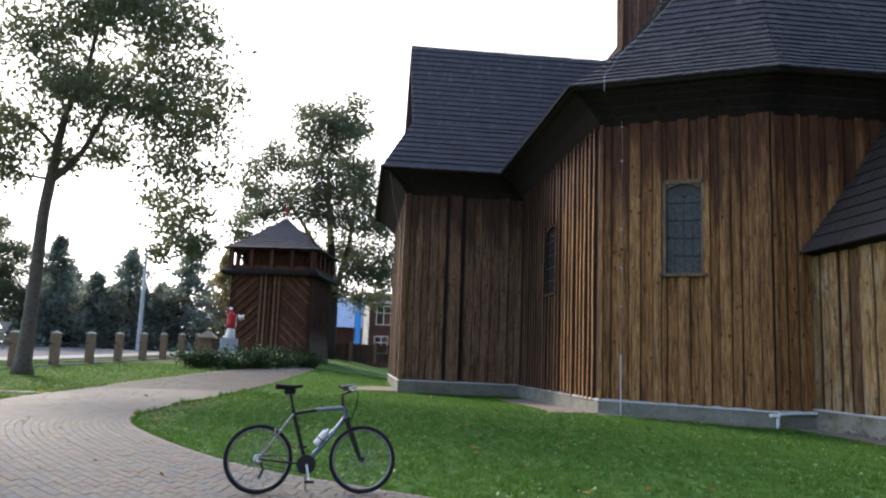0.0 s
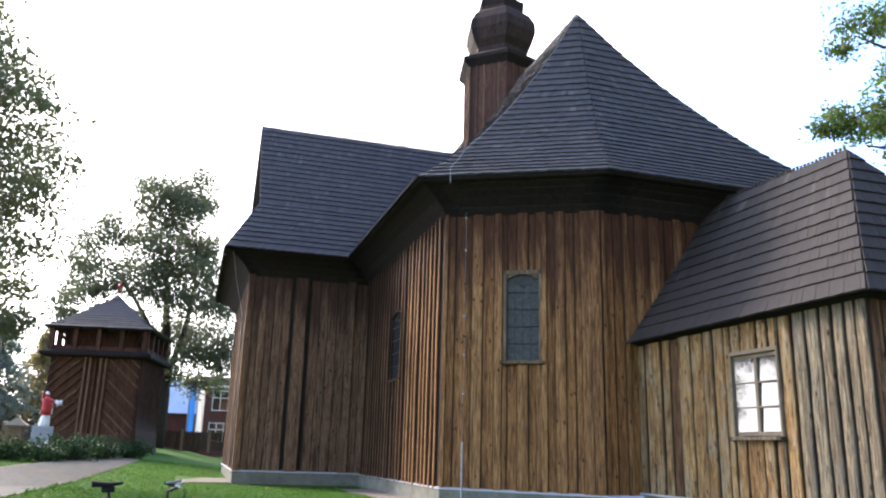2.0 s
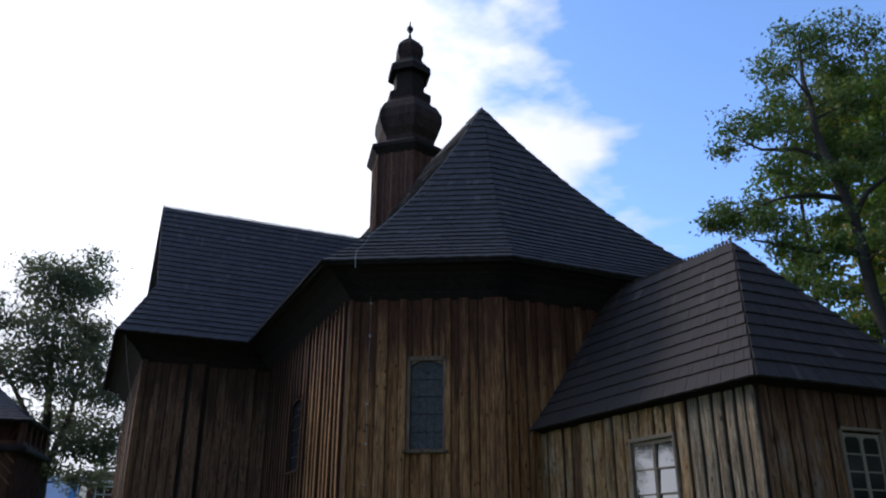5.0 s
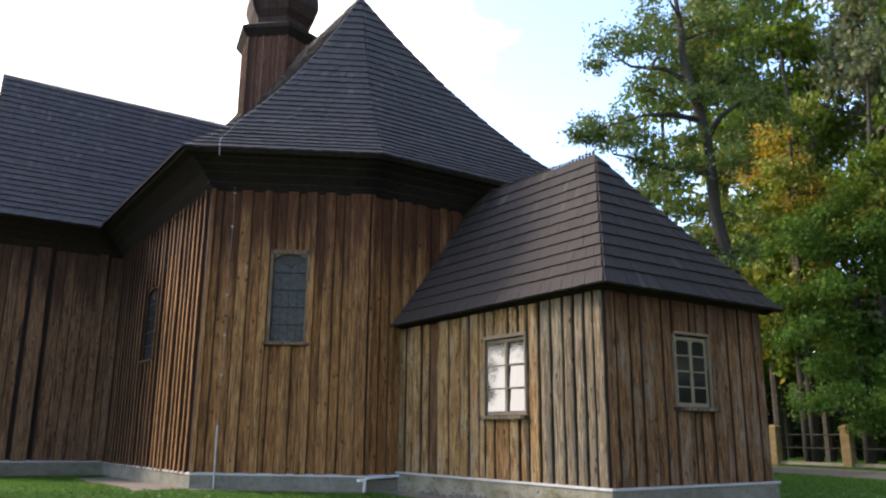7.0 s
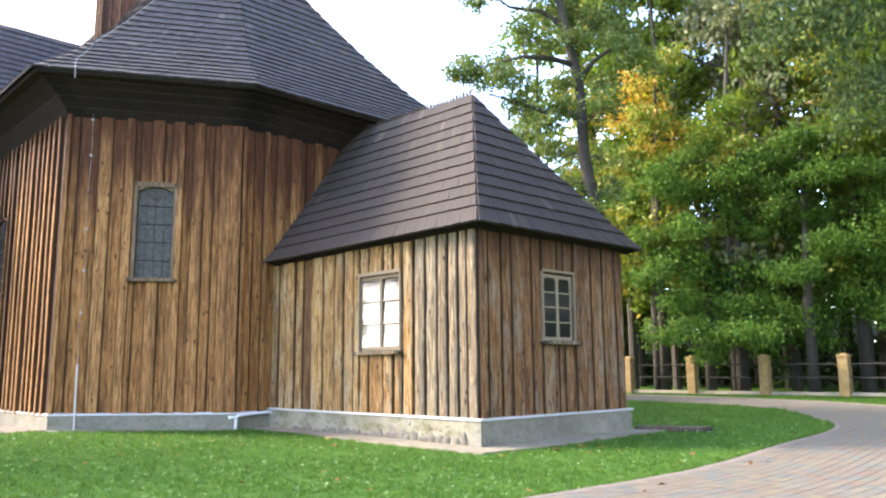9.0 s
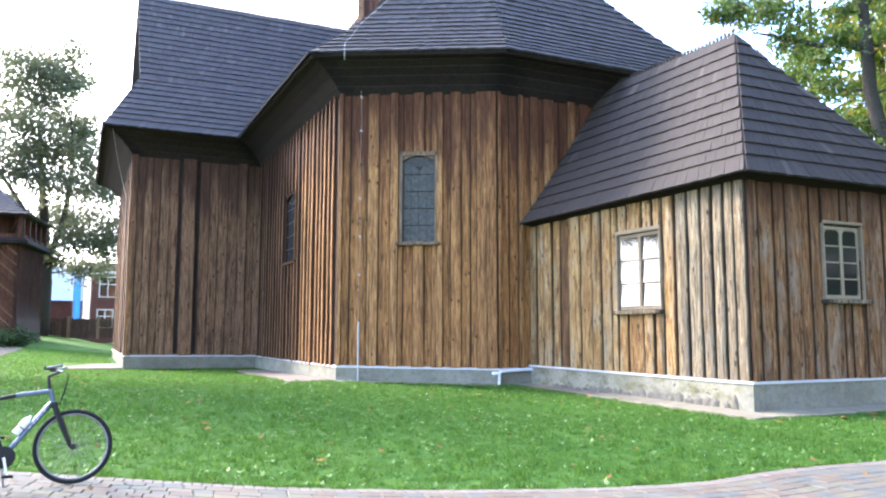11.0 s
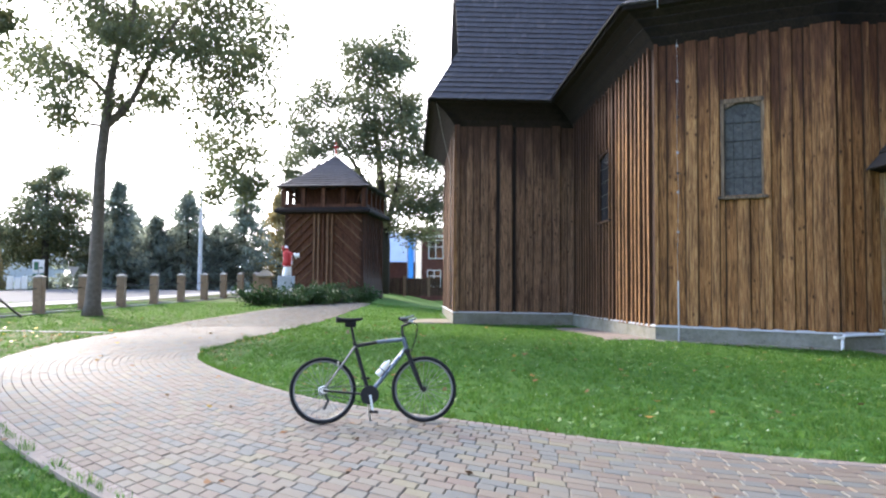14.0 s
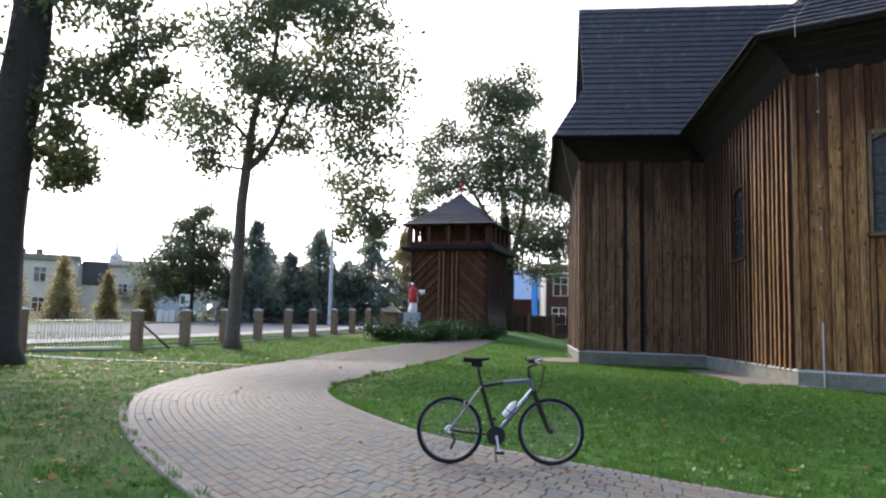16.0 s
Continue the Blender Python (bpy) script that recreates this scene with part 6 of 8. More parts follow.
for k, x in enumerate((-28.55, -28.1, -27.72)):
    box_u = thing("utility_box", "white metal street cabinet by the road", "cabinet", (x, 57.6 + 0.2 * k, ground_z(x, 57.6) - 0.03), 22, group="street cabinets")
    part("body", box((-0.2, -0.18, 0), (0.17, 0.18, 1.05 - 0.1 * (k == 1)), bevel=0.02), M["white"], box_u)
    part("door", box((-0.16, -0.2, 0.1), (0.13, -0.18, 0.9)), M["white"], box_u)
    part("plinth", box((-0.22, -0.2, -0.1), (0.19, 0.2, 0.04)), M["concrete"], box_u)
shrine = thing("lantern_pillar", "ochre pillar with a pale pitched cap", "pillar", (-9.6, 54.0, 0.8))
part("shaft", box((-0.4, -0.4, 0), (0.4, 0.4, 1.3), bevel=0.03), M["brick_post"], shrine)
part("cap", lathe([(0.8, 1.3), (0.85, 1.42), (0.12, 1.85)], 4, radians(45)), M["sash"], shrine, "cream pitched cap")

# ---------------------------------------------------------------- trees
def leaf_cloud(rng, blobs, leaf, per, droop=0.0, cluster=0.38, many=12, least=3):
    """Leaf quads gathered in loose clusters inside a set of ellipsoids; returns vertices and faces as arrays."""
    out = []
    for cx, cy, cz, rx, ry, rz in blobs:
        n = max(least, int(per * rx * ry * rz))
        d = rng.normal(size=(n, 3))
        d /= np.linalg.norm(d, axis=1)[:, None]
        c = d * (rng.random(n) ** 0.45)[:, None] * (rx, ry, rz) * rng.uniform(0.8, 1.12, (n, 1)) + (cx, cy, cz)
        k = rng.integers(many // 2, many * 2, n)
        idx = np.repeat(np.arange(n), k)
        off = rng.normal(size=(len(idx), 3)) * cluster * (1, 1, 0.62)
        off[:, 2] -= droop * np.abs(rng.normal(size=len(idx))) * cluster
        out.append(c[idx] + off)
    p = np.concatenate(out)
    m = len(p)
    a = rng.normal(size=(m, 3))
    a[:, 2] -= droop * 1.2
    a /= np.linalg.norm(a, axis=1)[:, None]
    b = np.cross(a, rng.normal(size=(m, 3)))
    b /= np.linalg.norm(b, axis=1)[:, None]
    s = leaf * rng.uniform(0.6, 1.35, (m, 1))
    v = np.stack([p - a * s * 0.5, p - b * s * 0.3, p + a * s * 0.55, p + b * s * 0.3], 1).reshape(-1, 3)
    return v


def quad_mesh(name, v, mat):
    me = bpy.data.meshes.new(name)
    n = len(v) // 4
    me.vertices.add(len(v))
    me.vertices.foreach_set("co", np.asarray(v, np.float32).ravel())
    me.loops.add(len(v))
    me.loops.foreach_set("vertex_index", np.arange(len(v), dtype=np.int32))
    me.polygons.add(n)
    me.polygons.foreach_set("loop_start", np.arange(0, len(v), 4, dtype=np.int32))
    me.polygons.foreach_set("loop_total", np.full(n, 4, np.int32))
    me.materials.append(mat)
    me.update(calc_edges=True)
    return me


def tree(name, label, base, right, trunk, blobs, leaf_mat_, bark, leaf=0.2, per=5.0, seed=1, droop=0.0, cluster=0.38, many=12, twigs=5, fork=2, limb=0.4, boughs=(), least=14, depth=1.6, swell=1.0):
    """A tree: trunk as (u, v, z, radius) rows, crown as (u, z, r) or (u, z, ru, rz, v) masses; u runs along right, v away."""
    rng = np.random.default_rng(seed)
    r = random.Random(seed)
    R = Vector((*right, 0)).normalized()
    F = Vector((-R.y, R.x, 0))
    t = thing(name, label, "tree", (*base, ground_z(*base) - 0.05))
    pt = [R * u + F * v + Vector((0, 0, z)) for u, v, z, _ in trunk]
    bm = tube(pt, [w for *_, w in trunk], 10)
    for v in bm.verts:
        v.co += Vector((r.uniform(-1, 1), r.uniform(-1, 1), 0)) * trunk[0][3] * 0.035
    part("trunk", bm, bark, t, smooth=True)
    for row in boughs:
        part("limb", tube([R * u + F * v + Vector((0, 0, z)) for u, v, z, _ in row], [w for *_, w in row], 8), bark, t, smooth=True)
    # limbs grow from the trunk, or from a mass nearer to it
    buds = []
    for rows in [trunk[min(fork, len(trunk) - 2):]] + list(boughs):
        for (u0, v0, z0, r0), (u1, v1, z1, r1) in zip(rows, rows[1:]):
            for k in range(8):
                f = k / 8
                buds.append((R * (u0 + (u1 - u0) * f) + F * (v0 + (v1 - v0) * f) + Vector((0, 0, z0 + (z1 - z0) * f)), r0 + (r1 - r0) * f))
    world = []
    masses = [b if len(b) == 5 else (b[0], b[1], b[2] * 1.12 * swell, b[2] * 0.8 * swell, r.uniform(-1, 1) * depth) for b in blobs]
    for u, z, ru, rz, v in sorted(masses, key=lambda q: math.hypot(q[0], q[4]) + 0.3 * abs(q[1] - trunk[fork][2])):
        bm = bmesh.new()
        c = R * u + F * v + Vector((0, 0, z))
        world.append((c.x, c.y, c.z, ru, ru * 0.8, rz))

        def cost(q):
            d = c - q[0]
            return d.length ** 1.5 + 1.4 * max(0.0, q[0].z + 0.2 * math.hypot(d.x, d.y) - c.z) + r.uniform(0, 0.5)

        a, ra = min(buds, key=cost)
        ln = (c - a).length
        w = min(ra * 0.62, 0.02 + limb * 0.07 * ln + 0.012)
        mid = a.lerp(c, 0.5) + Vector((r.uniform(-0.12, 0.12) * ln, r.uniform(-0.12, 0.12) * ln, 0.09 * ln * r.uniform(-0.2, 1)))
        add_rod(bm, a, mid, w, w * 0.66, 6, False)
        add_rod(bm, mid, c, w * 0.66, w * 0.35, 6, False)
        buds += [(a.lerp(mid, 0.7), w * 0.75), (mid, w * 0.66), (mid.lerp(c, 0.6), w * 0.5), (c, w * 0.4)]
        for _ in range(twigs):
            e = c + Vector((r.gauss(0, 1) * ru * 0.55, r.gauss(0, 1) * ru * 0.5, r.gauss(0, 1) * rz * 0.55))
            s = mid.lerp(c, r.uniform(0.2, 1.0))
            add_rod(bm, s, s.lerp(e, 0.6) + Vector((0, 0, r.uniform(-0.1, 0.2))), w * 0.3, w * 0.16, 5, False)
            add_rod(bm, s.lerp(e, 0.6) + Vector((0, 0, 0.05)), e, w * 0.16, 0.008, 4, False)
        part("branch", bm, bark, t)
    v = leaf_cloud(rng, world, leaf, per, droop, cluster, many, least)
    part("crown", quad_mesh("crown", v, leaf_mat_), leaf_mat_, t, "loose crown of small leaves")
    return t


SLENDER_LOW = [(-0.5, 11.5, 0.95), (-2.5, 10.8, 0.9), (-1.5, 10.5, 1.1), (-2.5, 9.9, 0.6), (-0.2, 9.7, 0.95), (-2.0, 9.2, 0.7), (-1.2, 8.4, 0.55), (-1.3, 7.8, 0.4), (1.0, 11.3, 1.1), (2.4, 11.4, 1.05), (3.5, 11.0, 0.95), (4.8, 11.2, 1.0), (6.1, 11.4, 0.85), (6.6, 10.4, 0.7), (5.6, 9.7, 0.8), (4.6, 10.1, 0.75), (4.2, 8.9, 0.55), (4.4, 8.1, 0.6), (5.1, 8.7, 0.6),
               (4.9, 7.5, 0.75), (5.5, 8.0, 0.45), (6.2, 7.2, 0.3), (6.3, 8.8, 0.45), (5.3, 6.9, 0.55), (5.2, 6.3, 0.5), (5.6, 5.5, 0.45), (4.8, 5.5, 0.35), (6.1, 5.9, 0.35), (0.6, 9.0, 0.35), (2.3, 9.1, 0.35), (1.6, 10.3, 0.55), (2.3, 10.0, 0.6), (3.0, 10.6, 0.6), (4.0, 10.5, 0.65), (5.4, 11.7, 0.75), (6.7, 11.8, 0.55), (5.2, 10.7, 0.6), (7.0, 12.6, 0.6)]
SLENDER_HIGH = [(-0.2, 12.9, 1.15), (-0.9, 13.6, 0.9), (1.0, 13.1, 1.25), (2.2, 13.2, 1.25), (3.5, 12.6, 1.2), (5.0, 13.0, 1.3), (6.0, 12.9, 0.9), (3.7, 14.2, 1.0), (5.7, 14.4, 1.0), (6.4, 13.7, 0.5), (0.6, 15.0, 1.5), (2.4, 15.4, 1.6), (4.4, 15.9, 1.5), (-1.4, 14.9, 1.1), (1.2, 17.0, 1.6), (3.2, 17.3, 1.5), (2.0, 18.8, 1.3)]
tree("broadleaf_tree", "tall slender broadleaf tree with a loose grey-green crown", (-12.6, 32.8), (0.93, 0.36),
     [(0, 0, -0.2, 0.52), (0.0, 0, 0.5, 0.33), (0.08, 0, 2.7, 0.27), (0.12, 0, 6.4, 0.23), (0.26, 0, 7.9, 0.21), (0.38, 0.1, 9.5, 0.17), (0.6, 0.2, 11.0, 0.14), (1.2, 0.2, 12.6, 0.11), (1.4, 0.1, 15, 0.08), (1.6, 0, 18.4, 0.03)],
     SLENDER_LOW + SLENDER_HIGH, M["leaf"], M["bark"], leaf=0.2, per=13.0, seed=5, droop=0.6, cluster=0.32, many=17, least=15, fork=4, limb=0.22, twigs=6, depth=2.4, swell=1.42,
     boughs=[[(0.26, 0, 7.9, 0.19), (0.85, 0, 8.5, 0.16), (1.35, 0, 9.3, 0.13), (1.8, 0, 10.4, 0.11), (2.3, 0, 11.7, 0.09), (3.4, 0, 13.4, 0.06), (4.2, 0.3, 15.6, 0.03)], [(0.36, 0.1, 9.2, 0.1), (-0.3, 0.2, 9.9, 0.07), (-1.6, 0.3, 10.6, 0.04)], [(2.3, 0, 11.6, 0.07), (4.0, -0.4, 11.4, 0.05), (5.3, -0.3, 10.2, 0.035), (5.4, -0.2, 7.6, 0.02)]])
LIME_MASSES = [(1.0, 9.4, 0.8), (1.8, 9.5, 0.75), (1.5, 8.6, 0.65), (2.3, 9.1, 0.65), (1.0, 8.1, 0.4), (2.7, 9.6, 0.55), (3.3, 9.9, 0.5), (3.6, 9.0, 0.45), (3.1, 8.5, 0.42), (2.3, 8.2, 0.38), (4.0, 9.5, 0.4), (1.0, 7.2, 0.5), (1.4, 6.7, 0.65), (0.9, 6.4, 0.4), (1.9, 6.4, 0.42), (1.3, 5.9, 0.4), (1.8, 5.9, 0.25), (3.4, 8.0, 0.3), (0.9, 11.2, 1.3), (2.8, 11.4, 1.3), (-1.4, 9.5, 1.2), (-1.3, 7.5, 0.8), (0.5, 13.8, 1.9), (3.2, 13.4, 1.5), (-1.6, 12.2, 1.4), (4.2, 10.8, 0.8)]
tree("lime_tree", "thick old tree trunk with dark overhanging boughs", (-15.0, 21.3), (0.82, 0.57),
     [(-0.1, 0, -0.2, 1.0), (-0.2, 0, 0.6, 0.78), (-0.25, 0, 4, 0.68), (-0.05, 0, 7, 0.62), (0.2, 0, 9.5, 0.6), (0.3, 0, 12, 0.5), (0.2, 0, 16, 0.25)],
     LIME_MASSES, M["leaf"], M["bark_dark"], leaf=0.19, per=20.0, seed=6, droop=0.5, cluster=0.25, many=16, least=18, limb=0.1, fork=3, depth=1.0, swell=1.15)
TOWER_TREE_HIGH = [(-2.6, 19.9, 1.1), (-0.6, 19.7, 1.1), (1.0, 20.9, 1.05), (-1.6, 20.6, 0.8), (1.7, 19.7, 0.65), (-1.1, 18.2, 1.1), (1.3, 18.2, 0.9), (-5.4, 17.2, 0.95), (-4.4, 15.8, 1.0), (-6.8, 15.5, 1.1), (-7.5, 14.0, 1.05), (-6.9, 12.3, 0.95), (-7.6, 10.9, 0.7), (-6.0, 13.6, 0.9), (-2.5, 16.7, 1.1), (-1.5, 15.1, 1.2), (0.9, 16.3, 1.15), (1.4, 14.6, 1.0), (-3.6, 14.2, 1.0), (2.5, 16.6, 0.7), (-0.2, 17.3, 1.0), (-2.2, 18.3, 1.0), (0.4, 18.9, 0.9), (2.3, 15.2, 0.9), (-0.4, 14.4, 1.0)]
TOWER_TREE_LOW = [(-1.9, 13.1, 1.05), (0.0, 13.1, 1.25), (2.3, 13.6, 0.95), (2.4, 12.2, 0.95), (-0.9, 11.5, 1.15), (1.0, 11.0, 1.15), (-2.9, 12.1, 0.85), (-4.3, 11.9, 0.8), (3.1, 11.0, 1.05), (4.3, 10.6, 1.0), (1.0, 9.1, 1.2), (2.7, 9.1, 1.05), (2.5, 7.2, 1.05), (4.5, 8.9, 0.8), (3.4, 6.8, 1.05), (4.6, 7.7, 0.85), (1.3, 7.2, 0.85), (2.5, 5.1, 0.85), (3.7, 5.4, 1.05), (0.6, 5.8, 0.65), (-7.6, 9.7, 0.55), (-5.7, 11.4, 0.65), (4.6, 6.5, 0.8), (-4.8, 9.6, 0.9), (-2.4, 9.4, 1.0), (-0.6, 8.6, 1.0), (-3.4, 7.8, 0.9), (-1.2, 6.4, 0.9)]
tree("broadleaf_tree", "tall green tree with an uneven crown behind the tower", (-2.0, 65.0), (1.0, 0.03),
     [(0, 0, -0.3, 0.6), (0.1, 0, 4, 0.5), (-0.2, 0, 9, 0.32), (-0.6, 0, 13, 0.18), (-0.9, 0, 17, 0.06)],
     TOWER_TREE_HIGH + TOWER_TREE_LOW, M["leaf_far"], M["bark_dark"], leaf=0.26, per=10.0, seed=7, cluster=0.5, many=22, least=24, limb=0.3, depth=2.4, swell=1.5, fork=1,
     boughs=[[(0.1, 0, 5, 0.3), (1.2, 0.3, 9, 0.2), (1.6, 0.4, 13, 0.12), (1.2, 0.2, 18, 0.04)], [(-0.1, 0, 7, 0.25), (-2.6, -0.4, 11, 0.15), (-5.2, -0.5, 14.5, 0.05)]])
OAK_LEFT = [(-4.4, 18.5, 0.8), (-3.5, 19.5, 0.75), (-3.2, 18.0, 0.85), (-2.6, 20.6, 0.8), (-2.2, 18.7, 0.95), (-1.4, 19.8, 0.95), (-1.3, 17.9, 1.05), (-4.8, 18.0, 0.42), (-2.9, 16.5, 0.75), (-3.8, 15.8, 0.55), (-5.3, 15.3, 0.55), (-5.8, 14.6, 0.42), (-4.9, 14.6, 0.6), (-4.2, 14.9, 0.5), (-3.2, 15.1, 0.65), (-2.5, 14.5, 0.75), (-3.9, 13.9, 0.55), (-1.7, 15.9, 0.7), (-1.2, 14.0, 0.6), (-2.2, 11.6, 0.75), (-1.2, 11.0, 0.85), (-1.5, 12.4, 0.55), (-2.6, 12.0, 0.5), (-1.0, 9.6, 0.7), (0.9, 9.2, 0.8), (-0.2, 8.2, 0.7), (1.2, 11.0, 0.8), (-3.2, 13.2, 0.6), (-2.3, 13.0, 0.5)]
OAK_RIGHT = [(-0.4, 18.6, 1.1), (-0.3, 20.3, 1.1), (0.3, 17.9, 1.0), (0.7, 19.5, 0.95), (-0.4, 16.0, 0.55), (1.0, 17.4, 1.05), (1.9, 16.8, 1.0), (2.3, 20.0, 1.0), (1.7, 18.3, 0.9), (0.9, 14.1, 0.7), (0.5, 12.5, 0.75), (-1.8, 22.5, 0.85), (-1.0, 23.3, 1.0), (-2.3, 21.1, 0.65), (-0.3, 22.2, 1.2), (0.7, 22.1, 1.1), (1.4, 15.6, 0.7), (2.2, 14.6, 0.8), (2.0, 22.6, 1.0), (0.8, 24.0, 1.0)]
tree("oak_tree", "tall oak with twisting limbs and green leaves turning orange", (28.4, 20.0), (0.75, -0.66),
     [(0.5, 0, -0.3, 0.5), (0.45, 0, 5, 0.34), (0.38, 0, 7.8, 0.3), (0.13, 0, 9, 0.28), (-0.2, 0, 10.8, 0.26), (-0.22, 0, 12.8, 0.24), (-0.28, 0, 14.1, 0.21), (-0.5, 0, 15.2, 0.23), (-0.82, 0, 16.8, 0.2), (-1.07, 0, 18.2, 0.17), (-1.06, 0, 19.6, 0.13), (-1.2, 0, 21, 0.1), (-1.0, 0, 23.4, 0.04)],
     OAK_LEFT + OAK_RIGHT, M["leaf_oak"], M["bark_dark"], leaf=0.17, per=20.0, seed=8, cluster=0.27, many=22, least=20, fork=3, limb=0.3, depth=1.9, swell=1.2, twigs=7,
     boughs=[[(-0.3, 0, 12.5, 0.2), (-1.0, 0.1, 12.8, 0.15), (-1.85, 0.3, 12.9, 0.12), (-2.8, 0.2, 13.2, 0.09), (-4.4, 0, 13.6, 0.04)], [(-0.5, 0, 15.0, 0.15), (-1.7, -0.3, 15.2, 0.11), (-2.9, -0.4, 15.2, 0.08), (-4.9, -0.3, 14.7, 0.03)], [(-0.2, 0, 14.3, 0.15), (0.35, -0.2, 15.1, 0.11), (1.2, -0.5, 15.6, 0.07)], [(-0.75, 0, 16.7, 0.14), (-1.8, 0.3, 17.7, 0.1), (-3.3, 0.5, 18.0, 0.07), (-4.3, 0.4, 18.7, 0.03)]])
tree("ash_tree", "near tree with grey-green drooping leaves at the wood's edge", (31.5, 6.0), (0.7, -0.71),
     [(0, 0, -0.3, 0.5), (0, 0, 5, 0.42), (-0.4, 0, 10, 0.33), (-0.8, 0, 16, 0.2)],
     [(-3.9, 10.8, 1.4, 1.4, -1), (-5.4, 13.0, 1.6, 1.6, -1), (-6.6, 15.4, 1.8, 1.7, -0.6), (-4.6, 16.0, 2.0, 1.8, -1), (-2.6, 13.4, 1.3, 1.8, -1), (-7.2, 12.6, 1.0, 1.6, -0.6), (-5.2, 10.0, 0.9, 1.2, -1), (-1.0, 17.0, 2.4, 2.0, 0), (-4.5, 18.6, 2.2, 1.8, 0), (0.8, 10.5, 2.0, 1.8, 0), (2.5, 13.5, 2.4, 2.2, 0), (1.2, 19.5, 2.6, 2.0, 0), (-2.2, 20.5, 2.4, 1.8, -0.5)],
     M["leaf_ash"], M["bark_dark"], leaf=0.2, per=16.0, seed=9, droop=1.3, cluster=0.36, many=20)
tree("maple_tree", "yellowing maple at the edge of the wood", (36.8, 22.0), (0.75, -0.66),
     [(0, 0, -0.3, 0.3), (0, 0, 5, 0.25), (0.2, 0, 10, 0.15), (0.3, 0, 14, 0.06)],
     [(-1.8, 6.5, 1.6, 1.3, 0), (0.5, 8.0, 2.0, 1.5, 0), (-2.4, 9.0, 1.4, 1.2, 0), (0.8, 11.5, 1.8, 1.5, -0.5), (-1.2, 12.2, 1.6, 1.3, 0), (0.2, 14.4, 1.4, 1.2, 0), (2.8, 9.6, 1.6, 1.3, -0.5), (2.0, 6.0, 1.5, 1.0, -0.5)],
     M["leaf_yellow"], M["bark_dark"], leaf=0.26, per=20.0, seed=10, cluster=0.36, many=18)
def beech(base, seed, tall=1.0, deep=0.0):
    """A young beech with layered, drooping boughs down to man height."""
    r = random.Random(seed)
    masses = []
    for k in range(22):
        f = (k + r.random()) / 22
        a, reach = r.uniform(0, math.tau), (3.6 - 2.2 * f) * r.uniform(0.45, 1.05)
        masses.append((math.cos(a) * reach, 2.8 + 9.5 * tall * f, r.uniform(1.2, 1.9) * (1.15 - 0.35 * f), r.uniform(0.45, 0.75), math.sin(a) * reach * 0.8 - deep))
    return tree("beech_tree", "young beech with low spreading green boughs", base, (0.7, -0.71),
                [(0, 0, -0.3, 0.28), (0, 0, 4 * tall, 0.22), (0.2, 0, 9 * tall, 0.13), (0.2, 0, 13 * tall, 0.05)],
                masses, M["leaf_beech"], M["bark_dark"], leaf=0.18, per=30.0, seed=seed, cluster=0.3, many=18, droop=0.5)


beech((37.7, 14.6), 11, 1.0, 0.4)
beech((37.3, 19.4), 21, 0.9)
beech((39.6, 10.2), 22, 1.15)
tree("maple_tree", "tall tree with yellow-green leaves over the fence", (40.0, 13.0), (0.7, -0.71),
     [(0, 0, -0.3, 0.35), (0, 0, 8, 0.28), (0.2, 0, 16, 0.12)],
     [(-0.6, 12.0, 1.8, 1.5, -1.6), (1.8, 13.6, 2.0, 1.6, -1.6), (0.6, 16.0, 2.0, 1.7, -1), (3.2, 17.4, 2.2, 1.8, -1), (3.6, 11.2, 1.8, 1.4, -1.2), (1.0, 19.6, 2.2, 1.7, 0), (5.4, 14.2, 2.2, 1.8, 0)],
     M["leaf_wood"], M["bark_dark"], leaf=0.22, per=24.0, seed=12, cluster=0.38, many=18)


tree("maple_tree", "orange autumn maple at the edge of the wood", (36.4, 21.4), (0.75, -0.66),
     [(0, 0, -0.3, 0.26), (0, 0, 6, 0.2), (0.1, 0, 12, 0.14), (0.3, 0, 17, 0.06)],
     [(-1.0, 16.4, 1.2, 0.9, 0), (0.4, 15.2, 1.1, 0.8, 0), (-1.9, 14.6, 1.0, 0.7, 0), (0.0, 12.6, 1.0, 0.7, -0.4), (1.5, 13.4, 0.9, 0.7, 0)],
     M["leaf_orange"], M["bark_dark"], leaf=0.26, per=18.0, seed=13, cluster=0.36, many=16)
tree("maple_tree", "green young tree leaning over the fence", (37.6, 18.2), (0.7, -0.71),
     [(0, 0, -0.3, 0.24), (0, 0, 6, 0.2), (0.1, 0, 11, 0.12), (0.2, 0, 15, 0.05)],
     [(-0.6, 12.6, 1.5, 1.1, -0.6), (0.9, 11.6, 1.3, 0.9, -0.6), (-1.4, 10.8, 1.1, 0.8, -0.4), (0.4, 14.2, 1.4, 1.1, -0.6), (1.4, 9.6, 1.0, 0.7, -0.6)],
     M["leaf_wood"], M["bark_dark"], leaf=0.22, per=26.0, seed=14, cluster=0.36, many=18)


